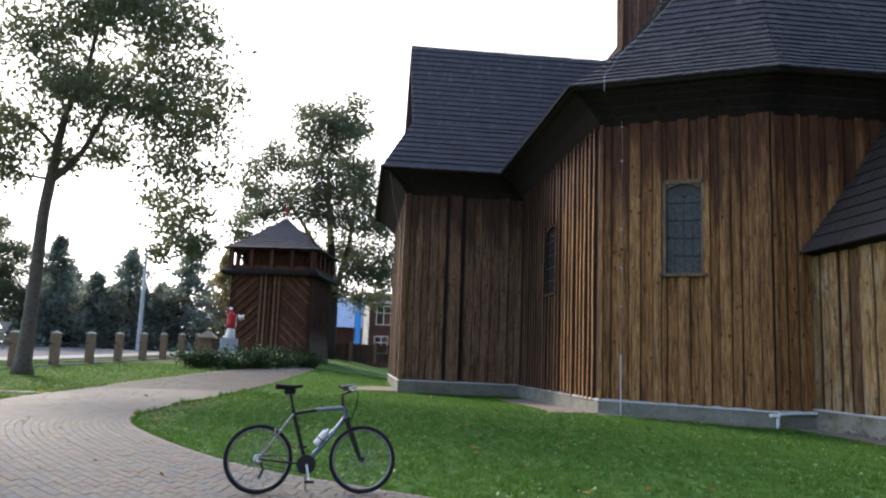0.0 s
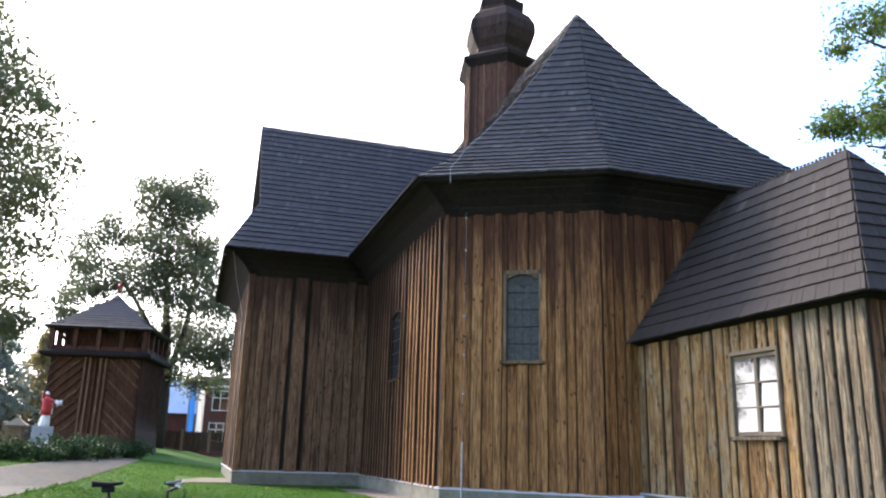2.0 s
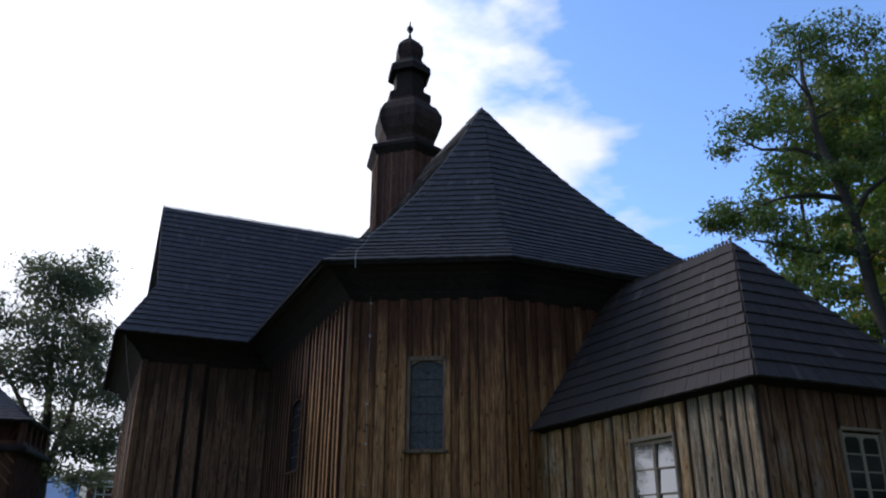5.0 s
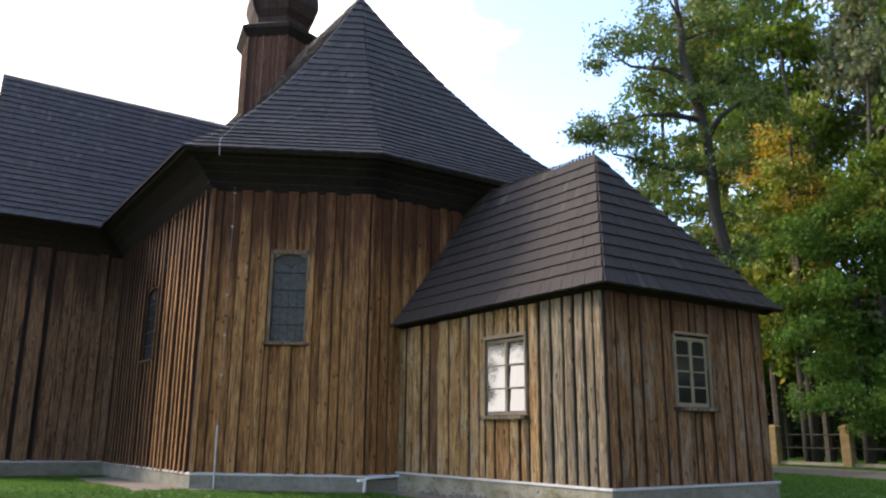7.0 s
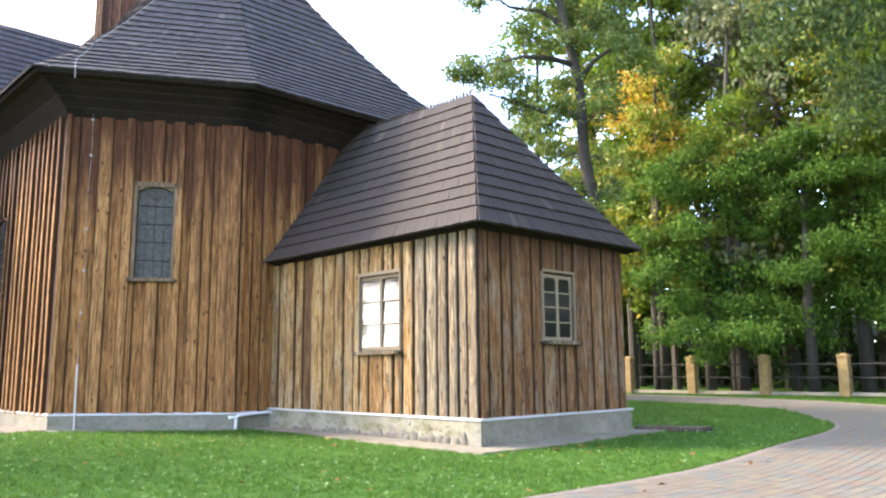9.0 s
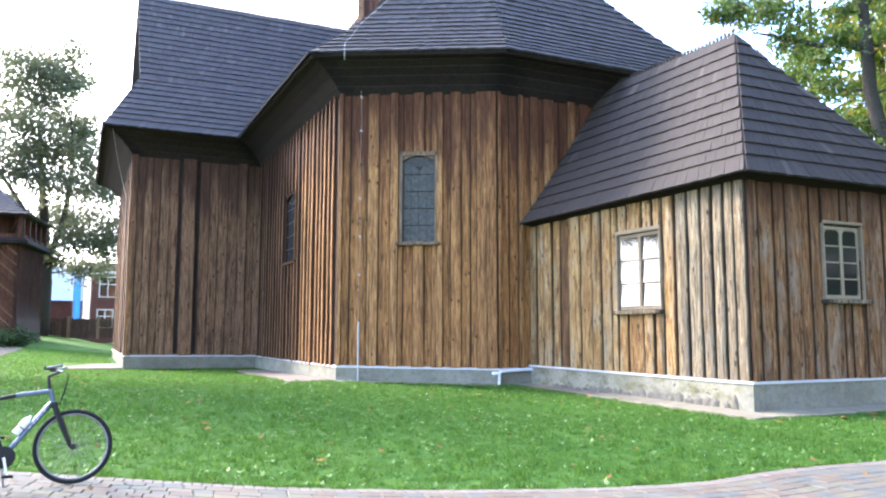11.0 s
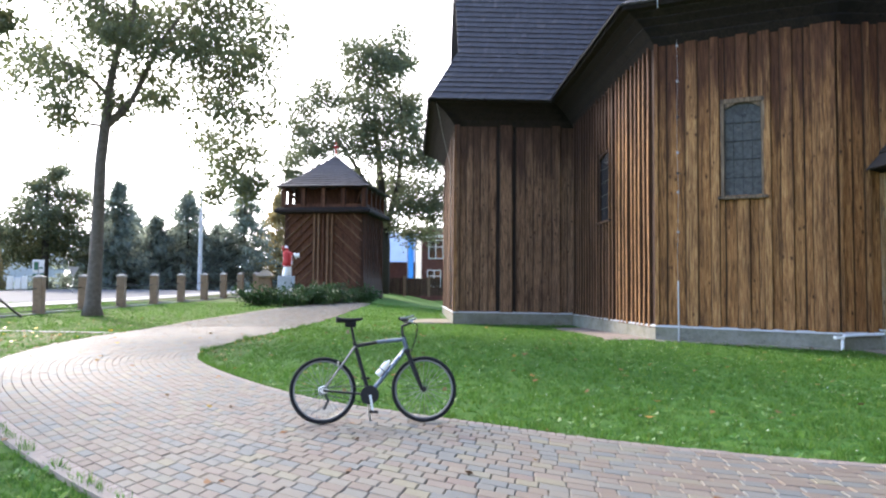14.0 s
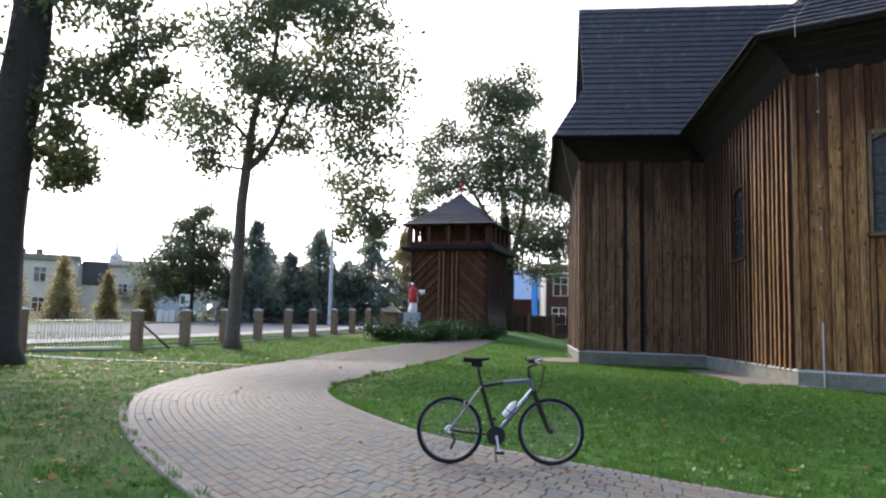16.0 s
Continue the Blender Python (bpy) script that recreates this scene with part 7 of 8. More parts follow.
FAN_LOW = [(-4.8, 5.8, 1.2, 0.4), (-3.5, 4.6, 1.2, 0.4), (-1.6, 5.8, 1.5, 0.4), (-2.9, 3.4, 1.2, 0.4), (-0.9, 2.8, 1.6, 0.4), (0.2, 6.2, 1.5, 0.5), (1.0, 4.4, 1.7, 0.5), (2.4, 5.8, 1.6, 0.5), (3.2, 4.2, 1.4, 0.5), (-0.8, 4.4, 1.4, 0.5), (-4.2, 2.8, 0.9, 0.3)]
FAN_MID = [(0.8, 2.3, 1.1, 0.3), (-2.0, 6.7, 1.4, 0.5), (2.0, 3.0, 1.4, 0.4), (3.6, 6.5, 1.3, 0.5), (3.5, 2.5, 1.0, 0.3), (-3.8, 6.3, 1.1, 0.4), (4.2, 5.3, 1.1, 0.5), (0.0, 3.4, 1.3, 0.4), (-1.9, 2.0, 0.6, 0.2), (-2.6, 8.0, 1.4, 0.5), (0.4, 8.2, 1.6, 0.5), (2.8, 8.4, 1.5, 0.5), (-4.6, 8.0, 1.1, 0.4)]
FAN_HIGH = [(-4.0, 11.0, 1.5, 0.5), (-2.1, 12.0, 1.5, 0.5), (-3.1, 10.2, 1.5, 0.5), (-0.3, 10.6, 1.7, 0.5), (-5.7, 10.1, 1.1, 0.4), (1.5, 10.1, 1.7, 0.5), (3.3, 10.7, 1.6, 0.6), (1.6, 11.4, 1.3, 0.5), (3.0, 12.1, 1.5, 0.5), (4.3, 11.6, 1.4, 0.6)]
r_f = random.Random(61)
tree("beech_tree", "broad beech with layered green fans hanging over the fence", (37.6, 17.9), (0.7, -0.71),
     [(0, 0, -0.3, 0.34), (0, 0, 4, 0.27), (0.2, 0, 9, 0.18), (0.3, 0, 14, 0.05)],
     [(u, z, a, b, r_f.uniform(-2.4, 0.2)) for u, z, a, b in FAN_LOW + FAN_MID + FAN_HIGH], M["leaf_beech"], M["bark_dark"], leaf=0.19, per=34.0, seed=62, cluster=0.3, many=22, droop=0.5, least=14)
FAN_YELLOW = [(-0.6, 12.3, 0.9, 0.4), (-1.1, 11.4, 0.7, 0.3), (0.7, 15.3, 0.6, 0.3), (-2.9, 17.5, 0.8, 0.3), (-4.1, 13.4, 0.8, 0.3), (4.5, 17.9, 1.3, 0.6), (-5.1, 13.9, 0.6, 0.3), (3.4, 16.2, 1.4, 0.4), (0.9, 12.1, 1.0, 0.3), (3.7, 14.5, 1.2, 0.4), (2.1, 17.5, 0.6, 0.3), (1.3, 19.9, 0.8, 0.4)]
tree("beech_tree", "beech with sunlit yellowing fans at the wood's edge", (38.6, 18.2), (0.7, -0.71),
     [(-0.5, 0, -0.3, 0.3), (-0.5, 0, 8, 0.24), (-0.2, 0, 14, 0.16), (0.3, 0, 20, 0.05)],
     [(u, z, a, b, r_f.uniform(-2.6, -1.2)) for u, z, a, b in FAN_YELLOW], M["leaf_yellow"], M["bark_dark"], leaf=0.22, per=30.0, seed=63, cluster=0.26, many=18, droop=0.5, least=12)


def wood_tree(kind, mat, seed):
    """A tree of the wood: a bare slender stem and a ragged crown, to be copied."""
    r, rng = random.Random(seed), np.random.default_rng(seed)
    t = thing("woodland_tree", kind, "tree", (0, 0, 0), group="trees of the wood")
    h = r.uniform(26, 31)
    part("trunk", tube([(0, 0, -0.2), (r.uniform(-0.2, 0.2), 0.1, h * 0.4), (r.uniform(-0.5, 0.5), r.uniform(-0.4, 0.4), h)], [0.26, 0.2, 0.05], 8), M["bark_dark"], t)
    blobs = []
    for k in range(18):
        z = h * (0.16 + 0.84 * (k + r.random()) / 18)
        a, d = r.uniform(0, math.tau), r.uniform(0.6, 2.6) * (1.15 - z / h * 0.7)
        c = Vector((math.cos(a) * d, math.sin(a) * d, z))
        bm = bmesh.new()
        add_rod(bm, (0, 0, z - 0.8), c, 0.06, 0.015, 5, False)
        part("branch", bm, M["bark_dark"], t)
        blobs.append((c.x, c.y, c.z, r.uniform(1.3, 2.1), r.uniform(1.3, 2.1), r.uniform(0.7, 1.2)))
    part("crown", quad_mesh("crown", leaf_cloud(rng, blobs, 0.38, 6.0, 0.3, 0.4, 15), mat), mat, t, "ragged leafy crown")
    return t


def woodland():
    """The wood behind the fence."""
    r, rng = random.Random(15), np.random.default_rng(15)
    kinds = [wood_tree("slender green tree of the wood", M["leaf_wood"], 201), wood_tree("slender green tree of the wood", M["leaf_wood"], 202), wood_tree("slender green tree of the wood", M["leaf_wood"], 203),
             wood_tree("slender dark green tree of the wood", M["leaf"], 204), wood_tree("slender yellowing tree of the wood", M["leaf_yellow"], 205)]
    used = set()
    for k in reversed(range(64)):
        row = k % 4
        s = (k // 4 + r.random()) / 16
        y = 40 - 52 * s
        x = 40.5 - 0.1 * (y - 20) + row * 4.6 + r.uniform(-1, 1)
        q = kinds[(k * 7 + row) % 5]
        m = Matrix.Translation((x, y, ground_z(x, y) - 0.05)) @ Matrix.Rotation(r.uniform(0, math.tau), 4, "Z") @ Matrix.Diagonal((1, 1, r.uniform(0.85, 1.15) * (0.5 if y > 32 else 1.0), 1))
        if q.name in used:
            copy_thing(q, m)
        else:
            used.add(q.name)
            q.matrix_basis = Matrix.Translation(m.translation)
    blobs = [(60 + 8 * r.random(), 62 - 84 * k / 70, r.uniform(1.0, 9), 2.6, 2.6, 1.9) for k in range(70)]
    v = leaf_cloud(rng, blobs, 0.6, 3.0, 0.1, 0.7, 14)
    # low dark brush, added to close the bright gaps under the trees
    low = [(45 + 14 * r.random(), 40 - 56 * (k + r.random()) / 90, r.uniform(0.5, 2.6), 2.2, 2.2, 1.1) for k in range(90)]
    tagged(new("woodland_brush", quad_mesh("woodland_brush", leaf_cloud(rng, low, 0.4, 5.0, 0.1, 0.5, 14), M["juniper"])), "added dark green brush on the floor of the wood", "undergrowth", kind="stuff")
    tagged(new("woodland_undergrowth", quad_mesh("woodland_undergrowth", v, M["needles"])), "dark undergrowth deep in the wood", "undergrowth", kind="stuff")


woodland()


def spruce(name, label, base, height, radius, mat, seed):
    """A conifer: a straight stem and tiers of drooping boughs with sprays of needles."""
    r, rng = random.Random(seed), np.random.default_rng(seed)
    t = thing(name, label, "tree", (*base, ground_z(*base) - 0.05))
    part("trunk", rod((0, 0, 0), (0, 0, height * 0.97), height * 0.016 + 0.05, 0.03), M["bark_dark"], t)
    blobs, bm = [], bmesh.new()
    z = height * 0.05
    while z < height * 0.97:
        f = 1 - z / height
        for k in range(max(4, int(9 * f + 4))):
            a = r.uniform(0, math.tau)
            ln = radius * 1.3 * f ** 0.98 * r.uniform(0.6, 1.25) + 0.12
            e = Vector((math.cos(a) * ln, math.sin(a) * ln, z - 0.34 * ln))
            tip = e + Vector((math.cos(a), math.sin(a), 0.25)) * 0.12 * ln
            add_rod(bm, (0, 0, z), e, 0.035 * f + 0.01, 0.008, 4, False)
            for s in (0.3, 0.5, 0.68, 0.84, 1.0):
                p = Vector((0, 0, z)).lerp(e, s) if s < 1 else tip
                blobs.append((p.x, p.y, p.z - 0.1, 0.1 + 0.3 * f, 0.1 + 0.3 * f, 0.05 + 0.12 * f))
        z += height * r.uniform(0.026, 0.04)
    blobs += [(0, 0, height * (0.93 + 0.014 * k), 0.05, 0.05, 0.1) for k in range(6)]
    tagged(part("branchwork", bm, M["bark_dark"], t), kind="stuff")
    v = leaf_cloud(rng, blobs, 0.3 if radius > 1.4 else 0.2, 1.0, 0.9, 0.2, 8 if radius > 1.4 else 4, 1)
    part("crown", quad_mesh("crown", v, mat), mat, t, "drooping sprays of needles")
    return t


M["larch"] = leaf_mat("golden_larch_needles", [(0.0, (0.2, 0.18, 0.08)), (0.6, (0.3, 0.25, 0.11)), (1.0, (0.4, 0.31, 0.13))], 0.6)
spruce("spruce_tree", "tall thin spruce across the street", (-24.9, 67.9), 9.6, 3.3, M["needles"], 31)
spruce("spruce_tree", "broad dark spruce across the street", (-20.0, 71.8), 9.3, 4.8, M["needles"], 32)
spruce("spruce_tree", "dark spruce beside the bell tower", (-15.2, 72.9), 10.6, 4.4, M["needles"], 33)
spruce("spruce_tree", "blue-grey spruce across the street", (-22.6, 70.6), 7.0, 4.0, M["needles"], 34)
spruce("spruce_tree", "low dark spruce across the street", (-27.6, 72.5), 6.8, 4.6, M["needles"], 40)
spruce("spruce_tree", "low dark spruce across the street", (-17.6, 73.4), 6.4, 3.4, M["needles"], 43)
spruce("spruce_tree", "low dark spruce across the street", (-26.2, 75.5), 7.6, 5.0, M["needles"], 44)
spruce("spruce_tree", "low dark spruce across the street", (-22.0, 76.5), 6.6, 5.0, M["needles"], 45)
spruce("larch_tree", "golden larch behind the bell tower", (-12.6, 76.6), 10.0, 4.0, M["larch"], 39)
spruce("larch_tree", "young golden larch by the street", (-37.8, 59.2), 5.6, 1.35, M["larch"], 36)
spruce("larch_tree", "thin golden larch by the street", (-35.9, 62.7), 4.5, 0.8, M["larch"], 37)
spruce("larch_tree", "young golden larch by the street", (-39.9, 55.5), 6.0, 1.3, M["larch"], 38)
spruce("larch_tree", "small golden larch by the street", (-32.4, 62.5), 3.2, 0.8, M["larch"], 42)
ROUND_MASSES = [(-3.6, 4.6, 1.1), (-2.4, 3.4, 1.3), (-0.6, 3.6, 1.5), (1.4, 3.8, 1.5), (2.8, 4.4, 1.1), (-2.2, 5.8, 1.2), (-0.4, 6.0, 1.4), (1.2, 6.2, 1.3), (2.6, 6.6, 1.0), (-1.4, 7.6, 1.0), (0.4, 8.0, 1.2), (1.9, 8.2, 0.9), (0.2, 9.6, 0.8), (-3.8, 2.6, 1.0), (3.2, 2.8, 1.0), (0.9, 10.2, 0.5), (-0.8, 9.0, 0.6), (2.9, 8.0, 0.6)]
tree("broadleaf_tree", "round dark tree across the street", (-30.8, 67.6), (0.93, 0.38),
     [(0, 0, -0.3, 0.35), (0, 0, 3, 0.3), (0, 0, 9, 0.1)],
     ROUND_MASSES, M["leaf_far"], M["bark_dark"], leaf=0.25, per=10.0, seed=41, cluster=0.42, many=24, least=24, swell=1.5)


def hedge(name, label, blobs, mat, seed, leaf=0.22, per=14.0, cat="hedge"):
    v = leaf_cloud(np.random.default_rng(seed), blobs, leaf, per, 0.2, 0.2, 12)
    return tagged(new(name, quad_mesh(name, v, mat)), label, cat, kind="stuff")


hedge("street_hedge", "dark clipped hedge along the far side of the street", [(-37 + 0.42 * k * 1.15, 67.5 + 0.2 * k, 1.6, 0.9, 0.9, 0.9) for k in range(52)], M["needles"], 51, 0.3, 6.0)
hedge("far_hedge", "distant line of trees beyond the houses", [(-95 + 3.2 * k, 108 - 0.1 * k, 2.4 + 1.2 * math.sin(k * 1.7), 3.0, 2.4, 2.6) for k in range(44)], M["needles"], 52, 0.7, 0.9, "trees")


def juniper(base, ru, rz, seed):
    t = thing("juniper_bush", "low spreading dark green juniper bush", "bush", (*base, ground_z(*base)), group="junipers round the statue")
    r = random.Random(seed)
    bm = bmesh.new()
    blobs = []
    for k in range(16):
        a, d = r.uniform(0, math.tau), r.uniform(0.2, 1.0) * ru
        e = Vector((math.cos(a) * d, math.sin(a) * d * 0.7, rz * r.uniform(0.35, 1.0) * (1.15 - 0.5 * d / ru)))
        add_rod(bm, (0, 0, 0), e, 0.03, 0.008, 4, False)
        blobs.append((e.x, e.y, e.z, 0.42, 0.36, 0.26))
        blobs.append((e.x * 0.6, e.y * 0.6, e.z * 0.5, 0.42, 0.36, 0.3))
    tagged(part("branchwork", bm, M["bark_dark"], t), kind="stuff")
    part("crown", quad_mesh("crown", leaf_cloud(np.random.default_rng(seed), blobs, 0.15, 90.0, -0.3, 0.16, 12), M["juniper"]), M["juniper"], t, "dense upturned sprays")


for k, (x, y, ru, rz) in enumerate(((-7.9, 42.6, 1.4, 1.2), (-6.2, 42.3, 1.5, 1.0), (-5.0, 43.6, 1.3, 1.05), (-3.9, 45.2, 1.4, 0.95), (-2.7, 47.2, 1.4, 0.9), (-5.6, 45.6, 1.2, 1.1), (-4.4, 47.6, 1.3, 1.0))):
    juniper((x, y), ru, rz, 60 + k)

# ---------------------------------------------------------------- pavers, grass and fallen leaves
def pave():
    """Rows of pavers that follow the path; the nearest ones are pieces of their own."""
    r = random.Random(99)
    n_rows, border = 29, 2
    verts, faces, lone, rim_v, rim_f = [], [], [], [], []
    # even steps along the middle line
    mid = [a.lerp(b, 0.5) for a, b in zip(PL, PR)]
    for row in range(n_rows):
        f0, f1 = row / n_rows, (row + 1) / n_rows
        edge = row < border - 1 or row >= n_rows - border + 1
        line0 = [b.lerp(a, f0) for a, b in zip(PL, PR)]
        line1 = [b.lerp(a, f1) for a, b in zip(PL, PR)]
        acc = [0.0]
        for p, q in zip(line0, line0[1:]):
            acc.append(acc[-1] + (q - p).length)
        s, j = r.uniform(0, 0.1), 0

        def at(line, s):
            k = min(len(acc) - 2, max(0, int(np.searchsorted(acc, s)) - 1))
            return line[k].lerp(line[k + 1], (s - acc[k]) / max(1e-6, acc[k + 1] - acc[k]))

        while s < acc[-1] - 0.3:
            ln = 0.105 if edge else r.choice((0.16, 0.19, 0.22, 0.24, 0.26, 0.21))
            g = 0.0025
            p = [at(line0, s + g), at(line0, s + ln - g), at(line1, s + ln - g), at(line1, s + g)]
            c = (p[0] + p[2]) / 2
            s += ln
            far = math.hypot(c.x, c.y)
            if far > 47 or (c.x > 26 and c.y > 16):
                continue
            w = (p[3] - p[0])
            wl = max(1e-6, w.length)
            p = [p[0] + w * (g / wl), p[1] + w * (g / wl), p[2] - w * (g / wl), p[3] - w * (g / wl)]
            top = ground_z(c.x, c.y) + 0.034 + r.uniform(-0.003, 0.003)
            ch = 0.006
            cc = [(c.x + (v.x - c.x) * (1 - 2 * ch / 0.15), c.y + (v.y - c.y) * (1 - 2 * ch / 0.15), top) for v in p]
            lo = [(v.x, v.y, top - 0.008) for v in p]
            if far < 14:
                lo2 = [(v.x, v.y, top - 0.03) for v in p]
                vs = cc + lo + lo2
                fs = [(0, 1, 2, 3)] + [(4 + k, 4 + (k + 1) % 4, (k + 1) % 4, k) for k in range(4)] + [(8 + k, 8 + (k + 1) % 4, 4 + (k + 1) % 4, 4 + k) for k in range(4)]
            else:
                vs, fs = cc + lo, [(0, 1, 2, 3)] + [(4 + k, 4 + (k + 1) % 4, (k + 1) % 4, k) for k in range(4)]
            if len(lone) < 300 and -1.2 < c.x < 2.6 and 6.3 < c.y < 8.3 and not edge:
                lone.append((vs, fs, c, top))
            else:
                vv, ff = (rim_v, rim_f) if edge else (verts, faces)
                k0 = len(vv)
                vv += vs
                ff += [tuple(k0 + q for q in f) for f in fs]
    tagged(part("pavers", mesh_of("pavers", verts, faces, M["paver"]), M["paver"], path_bed), kind="stuff")
    tagged(part("edge_pavers", mesh_of("edge_pavers", rim_v, rim_f, M["paver_edge"]), M["paver_edge"], path_bed, "pinkish edge course"), kind="stuff")
    for vs, fs, c, top in lone:
        me = mesh_of("paver", [(x - c.x, y - c.y, z - top) for x, y, z in vs], fs, M["paver"])
        part("paver", me, M["paver"], path_bed, m=Matrix.Translation((c.x, c.y, top)))
    # kerb along the outer edge
    bm = bmesh.new()
    for a, b in zip(PL, PL[1:]):
        if math.hypot(a.x, a.y) > 40:
            continue
        d = (b - a).normalized()
        o = Vector((d.y, -d.x))
        if (a + o - PR[PL.index(a)]).length < (a - PR[PL.index(a)]).length:
            o = -o
        pts = [a, b, b + o * 0.09, a + o * 0.09]
        lo = [bm.verts.new((p.x, p.y, ground_z(p.x, p.y) - 0.05)) for p in pts]
        hi = [bm.verts.new((p.x, p.y, ground_z(p.x, p.y) + 0.045)) for p in pts]
        bm.faces.new(hi)
        for k in range(4):
            bm.faces.new((lo[k], lo[(k + 1) % 4], hi[(k + 1) % 4], hi[k]))
    part("kerb", bm, M["kerb"], path_bed, "narrow tan kerb")


pave()


def on_lawn(p):
    """Keep the places on the lawn: off the path and out of the buildings."""
    keep = ~inside(PATH_POLY, p)
    ring = np.array([tuple(v) for v in offset_ring(RING, 0.3)])
    keep &= ~inside(ring, p)
    keep &= ~((p[:, 0] > 11.02) & (p[:, 0] < 17.7) & (p[:, 1] > 10.32) & (p[:, 1] < 19))
    keep &= ~((p[:, 0] > 5.66) & (p[:, 0] < 7.0) & (p[:, 1] > 20.8) & (p[:, 1] < 28.7))
    keep &= ~((p[:, 0] > 0.1) & (p[:, 0] < 2.1) & (p[:, 1] > 31.0) & (p[:, 1] < 35.2))
    return keep


def scatter_grass():
    rng = np.random.default_rng(4)
    n = 860000
    r, a = rng.uniform(2.0, 46.0, n), rng.uniform(radians(12), radians(142), n)
    p = np.stack([0.5 + r * np.cos(a), 0.5 + r * np.sin(a)], 1)
    # blades stand in tufts
    p += np.stack([np.array([noise.noise((x * 5, y * 5, 3.0)) for x, y in p]), np.array([noise.noise((x * 5, y * 5, 9.0)) for x, y in p])], 1) * 0.12
    p = p[on_lawn(p)]
    bare = np.array([noise.noise((x * 1.3, y * 1.3, 2.0)) for x, y in p]) > -0.12
    p = p[~((p[:, 0] < -3.0) & (p[:, 1] < 24) & bare & (rng.random(len(p)) < 0.72))]
    # longer, uncut blades along the edges of the path
    rim = []
    for line, other in ((PR, PL), (PL, PR)):
        for a0, b0, c0 in zip(line, line[1:], other):
            if math.hypot(a0.x, a0.y) > 30:
                continue
            out = (a0 - c0).normalized()
            for f in rng.random(int(170 * (b0 - a0).length)):
                q = a0.lerp(b0, f) + out * (abs(rng.normal()) * 0.05 - 0.012)
                rim.append((q.x, q.y))
    p = np.concatenate([p, np.array(rim)])
    n_rim = len(rim)
    n = len(p)
    z = np.array([ground_z(x, y) for x, y in p])
    d = np.hypot(p[:, 0], p[:, 1])
    patch = np.array([noise.noise((x * 0.9, y * 0.9, 0.0)) for x, y in p])
    tuft = np.array([noise.noise((x * 4.2, y * 4.2, 5.0)) for x, y in p])
    h = rng.uniform(0.022, 0.06, n) * np.clip(0.9 + 0.6 * patch + 1.5 * tuft, 0.25, 3.0) * (1 + d * 0.006)
    h[-n_rim:] *= 1.7
    a = rng.uniform(0, math.tau, n)
    w = rng.uniform(0.003, 0.006, n) * (1 + d * 0.04)
    lean = rng.normal(size=(n, 2)) * 0.03
    b = np.stack([np.cos(a) * w, np.sin(a) * w], 1)
    v = np.empty((n, 3, 3), np.float32)
    v[:, 0, :2], v[:, 0, 2] = p - b, z
    v[:, 1, :2], v[:, 1, 2] = p + b, z
    v[:, 2, :2], v[:, 2, 2] = p + lean, z + h
    me = bpy.data.meshes.new("grass_blades")
    me.vertices.add(n * 3)
    me.vertices.foreach_set("co", v.ravel())
    me.loops.add(n * 3)
    me.loops.foreach_set("vertex_index", np.arange(n * 3, dtype=np.int32))
    me.polygons.add(n)
    me.polygons.foreach_set("loop_start", np.arange(0, n * 3, 3, dtype=np.int32))
    me.polygons.foreach_set("loop_total", np.full(n, 3, np.int32))
    me.materials.append(M["grass"])
    me.update(calc_edges=True)
    tagged(new("grass_blades", me), "short uneven green grass of the lawn", "grass", kind="stuff")


scatter_grass()


def scatter_leaves(name, label, n, area, size, mat, seed, lawn):
    rng = np.random.default_rng(seed)
    x0, x1, y0, y1 = area
    p = np.stack([rng.uniform(x0, x1, n), rng.uniform(y0, y1, n)], 1)
    keep = on_lawn(p) if lawn else inside(PATH_POLY, p)
    p = p[keep]
    m = len(p)
    a = rng.uniform(0, math.tau, m)
    s = size * rng.uniform(0.5, 1.4, m)
    z = np.array([ground_z(x, y) for x, y in p]) + (0.05 if lawn else 0.045)
    u = np.stack([np.cos(a), np.sin(a)], 1) * s[:, None]
    w = np.stack([-np.sin(a), np.cos(a)], 1) * s[:, None] * 0.65
    tilt = rng.uniform(-0.5, 0.9, (m, 4)) * s[:, None] * 0.6
    v = np.empty((m, 4, 3), np.float32)
    for k, q in enumerate((p - u, p - w, p + u, p + w)):
        v[:, k, :2], v[:, k, 2] = q, z + tilt[:, k]
    tagged(new(name, quad_mesh(name, v.reshape(-1, 3), mat)), label, "leaves", kind="stuff")


M["dead_leaf"] = leaf_mat("fallen_leaf", [(0.0, (0.1, 0.05, 0.025)), (0.5, (0.22, 0.1, 0.03)), (0.8, (0.27, 0.16, 0.035)), (1.0, (0.36, 0.25, 0.04))], 0.15)
M["dead_leaf"].node_tree.nodes["Principled BSDF"].inputs["Specular IOR Level"].default_value = 0.1
M["yellow_leaf"] = leaf_mat("fallen_yellow_leaf", [(0.0, (0.5, 0.3, 0.02)), (1.0, (0.6, 0.42, 0.04))], 0.2)
M["daisy"] = leaf_mat("pale_clover_heads", [(0.0, (0.5, 0.52, 0.42)), (1.0, (0.7, 0.7, 0.6))], 0.1)
scatter_leaves("fallen_leaves", "brown autumn leaves strewn on the grass", 520, (-12, 18, 3, 32), 0.055, M["dead_leaf"], 1, True)
scatter_leaves("leaf_litter", "brown leaf litter in the rough grass under the trees", 2600, (-15, -3, 4, 24), 0.036, M["dead_leaf"], 7, True)
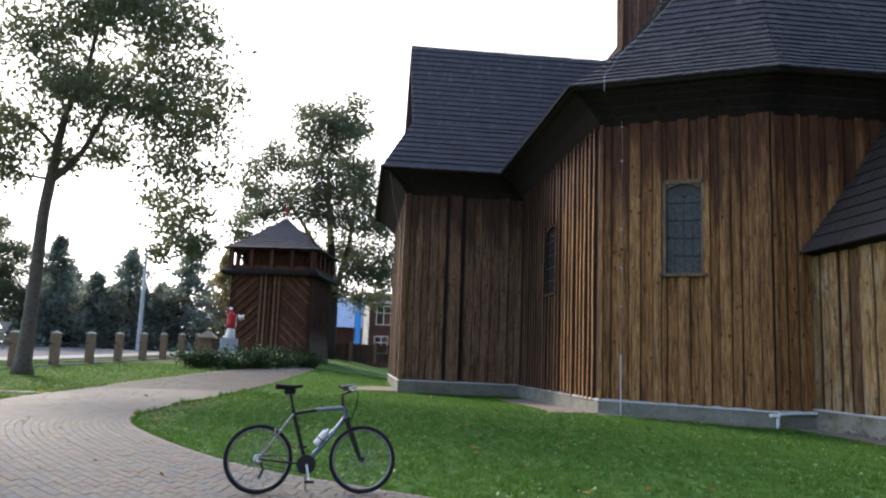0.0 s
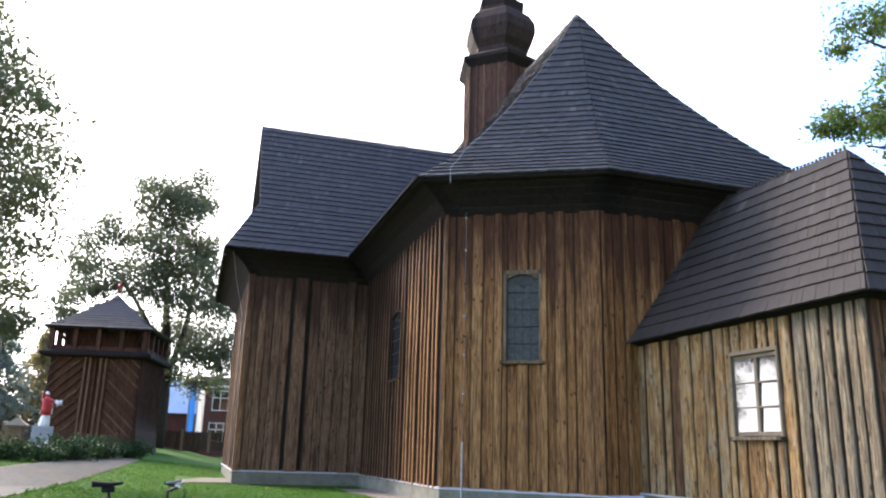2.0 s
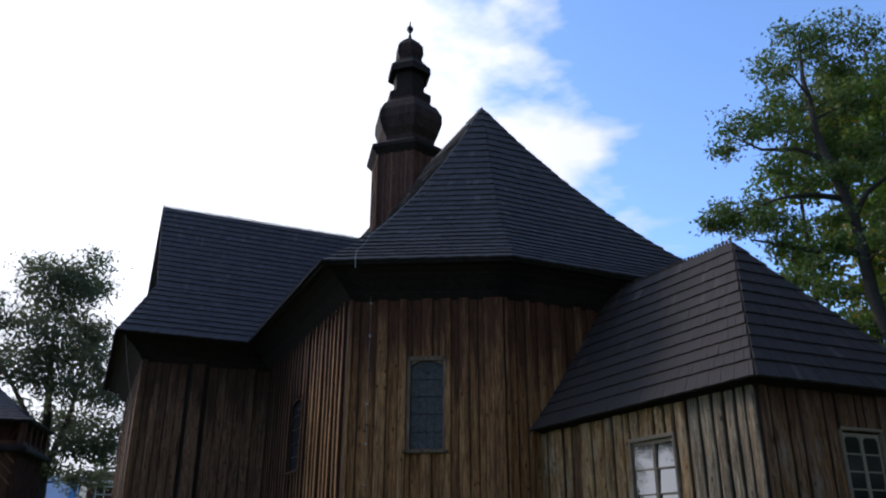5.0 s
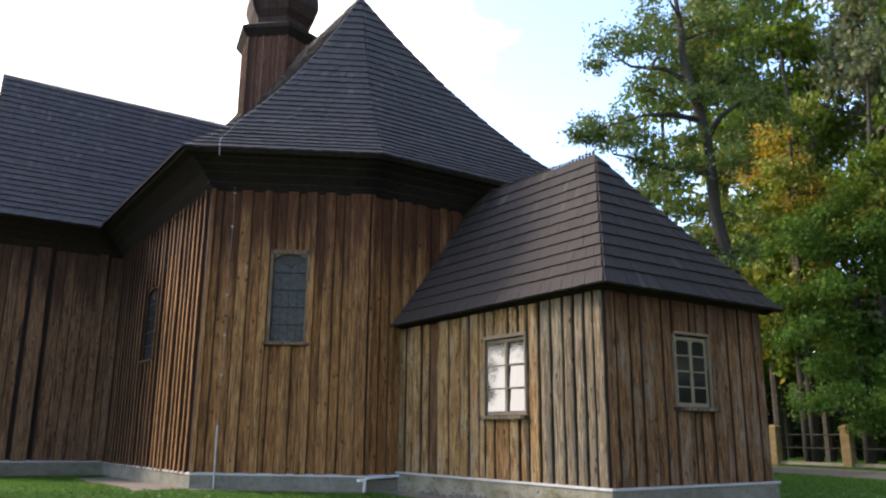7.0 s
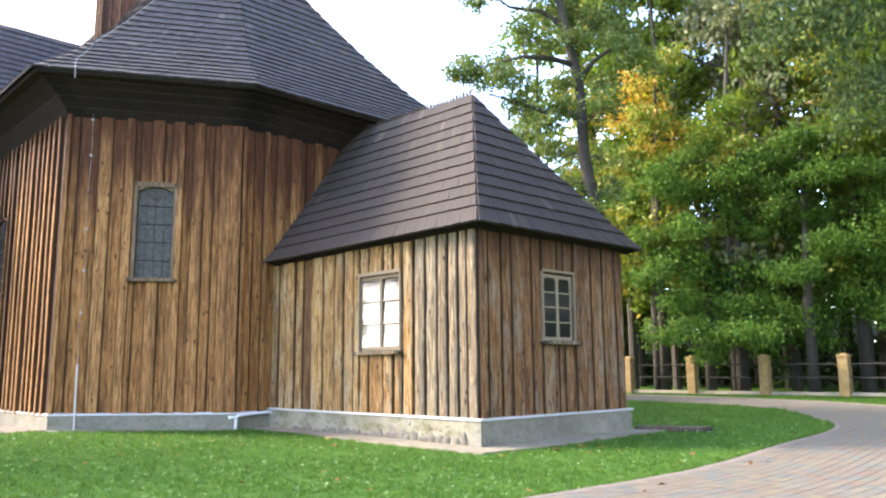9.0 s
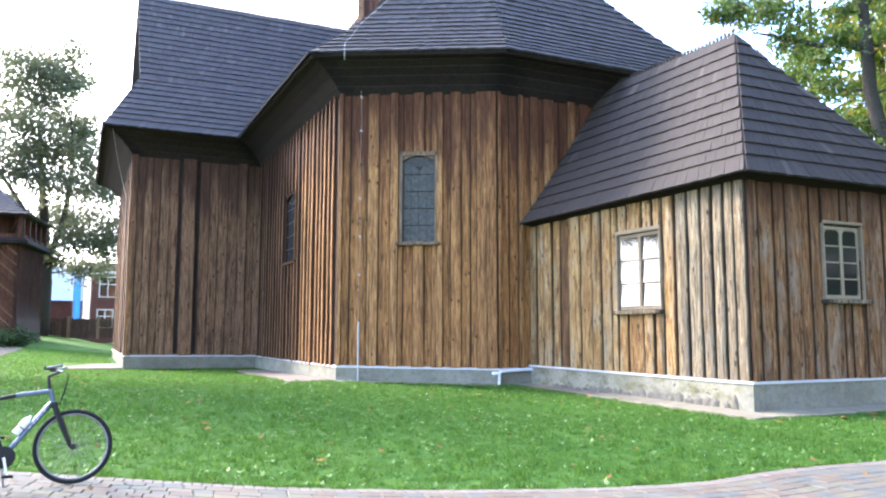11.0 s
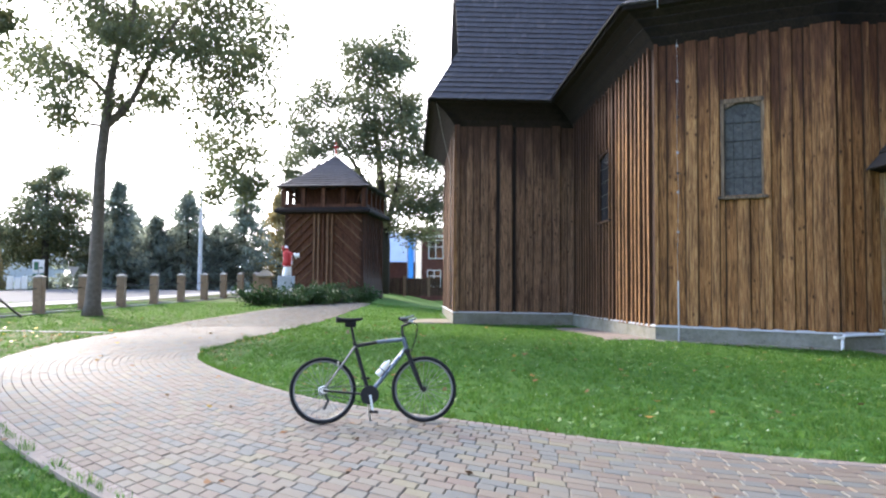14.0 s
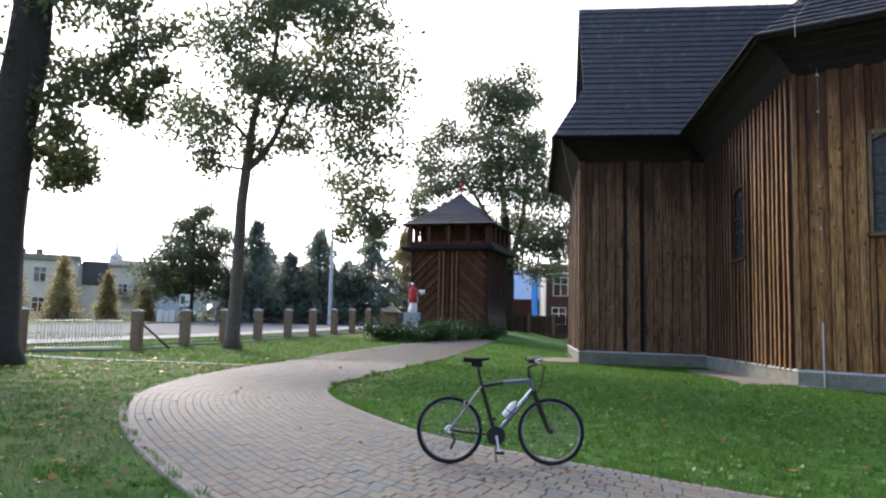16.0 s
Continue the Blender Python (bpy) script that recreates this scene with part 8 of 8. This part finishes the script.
scatter_leaves("path_leaves", "dark fallen leaves strewn on the pavers", 420, (-9, 14, 3, 34), 0.045, M["dead_leaf"], 2, False)
scatter_leaves("yellow_leaves", "yellow leaves fallen under the trees", 60, (-19, -8, 18, 28), 0.08, M["yellow_leaf"], 3, True)
scatter_leaves("clover_heads", "small pale clover heads in the lawn", 1000, (-6, 20, 6, 22), 0.012, M["daisy"], 4, True)


def scatter_weeds():
    """Broad-leaved weeds and clover between the grass: rosettes of a few upturned leaves."""
    rng = np.random.default_rng(12)
    n = 4200
    rad, a = rng.uniform(4.0, 24.0, n), rng.uniform(radians(15), radians(125), n)
    p = np.stack([0.5 + rad * np.cos(a), 0.5 + rad * np.sin(a)], 1)
    thick = np.array([noise.noise((x * 0.8, y * 0.8, 7.0)) for x, y in p]) + rng.normal(size=n) * 0.25
    p = p[on_lawn(p) & (thick > -0.05)]
    z = np.array([ground_z(x, y) for x, y in p])
    k = rng.integers(4, 9, len(p))
    idx = np.repeat(np.arange(len(p)), k)
    m = len(idx)
    turn, lift = rng.uniform(0, math.tau, m), rng.uniform(0.2, 1.1, m)
    ln = rng.uniform(0.03, 0.075, m)
    d = np.stack([np.cos(turn) * np.cos(lift), np.sin(turn) * np.cos(lift), np.sin(lift)], 1)
    side = np.stack([-np.sin(turn), np.cos(turn), rng.uniform(-0.3, 0.3, m)], 1) * (ln * rng.uniform(0.22, 0.4, m))[:, None]
    base = np.column_stack([p[idx], z[idx] + 0.012])
    v = np.stack([base, base + d * ln[:, None] * 0.55 - side, base + d * ln[:, None], base + d * ln[:, None] * 0.55 + side], 1)
    tagged(new("lawn_weeds", quad_mesh("lawn_weeds", v.reshape(-1, 3), M["weed"])), "broad-leaved weeds and clover in the lawn", "weeds", kind="stuff")


# palest lime stops have the glints of broad leaves put into the colour
M["weed"] = leaf_mat("pale_glint_weed_leaves", [(0.0, (0.06, 0.16, 0.03)), (0.6, (0.12, 0.24, 0.05)), (0.9, (0.22, 0.33, 0.1)), (1.0, (0.34, 0.4, 0.18))], 0.4)
scatter_weeds()
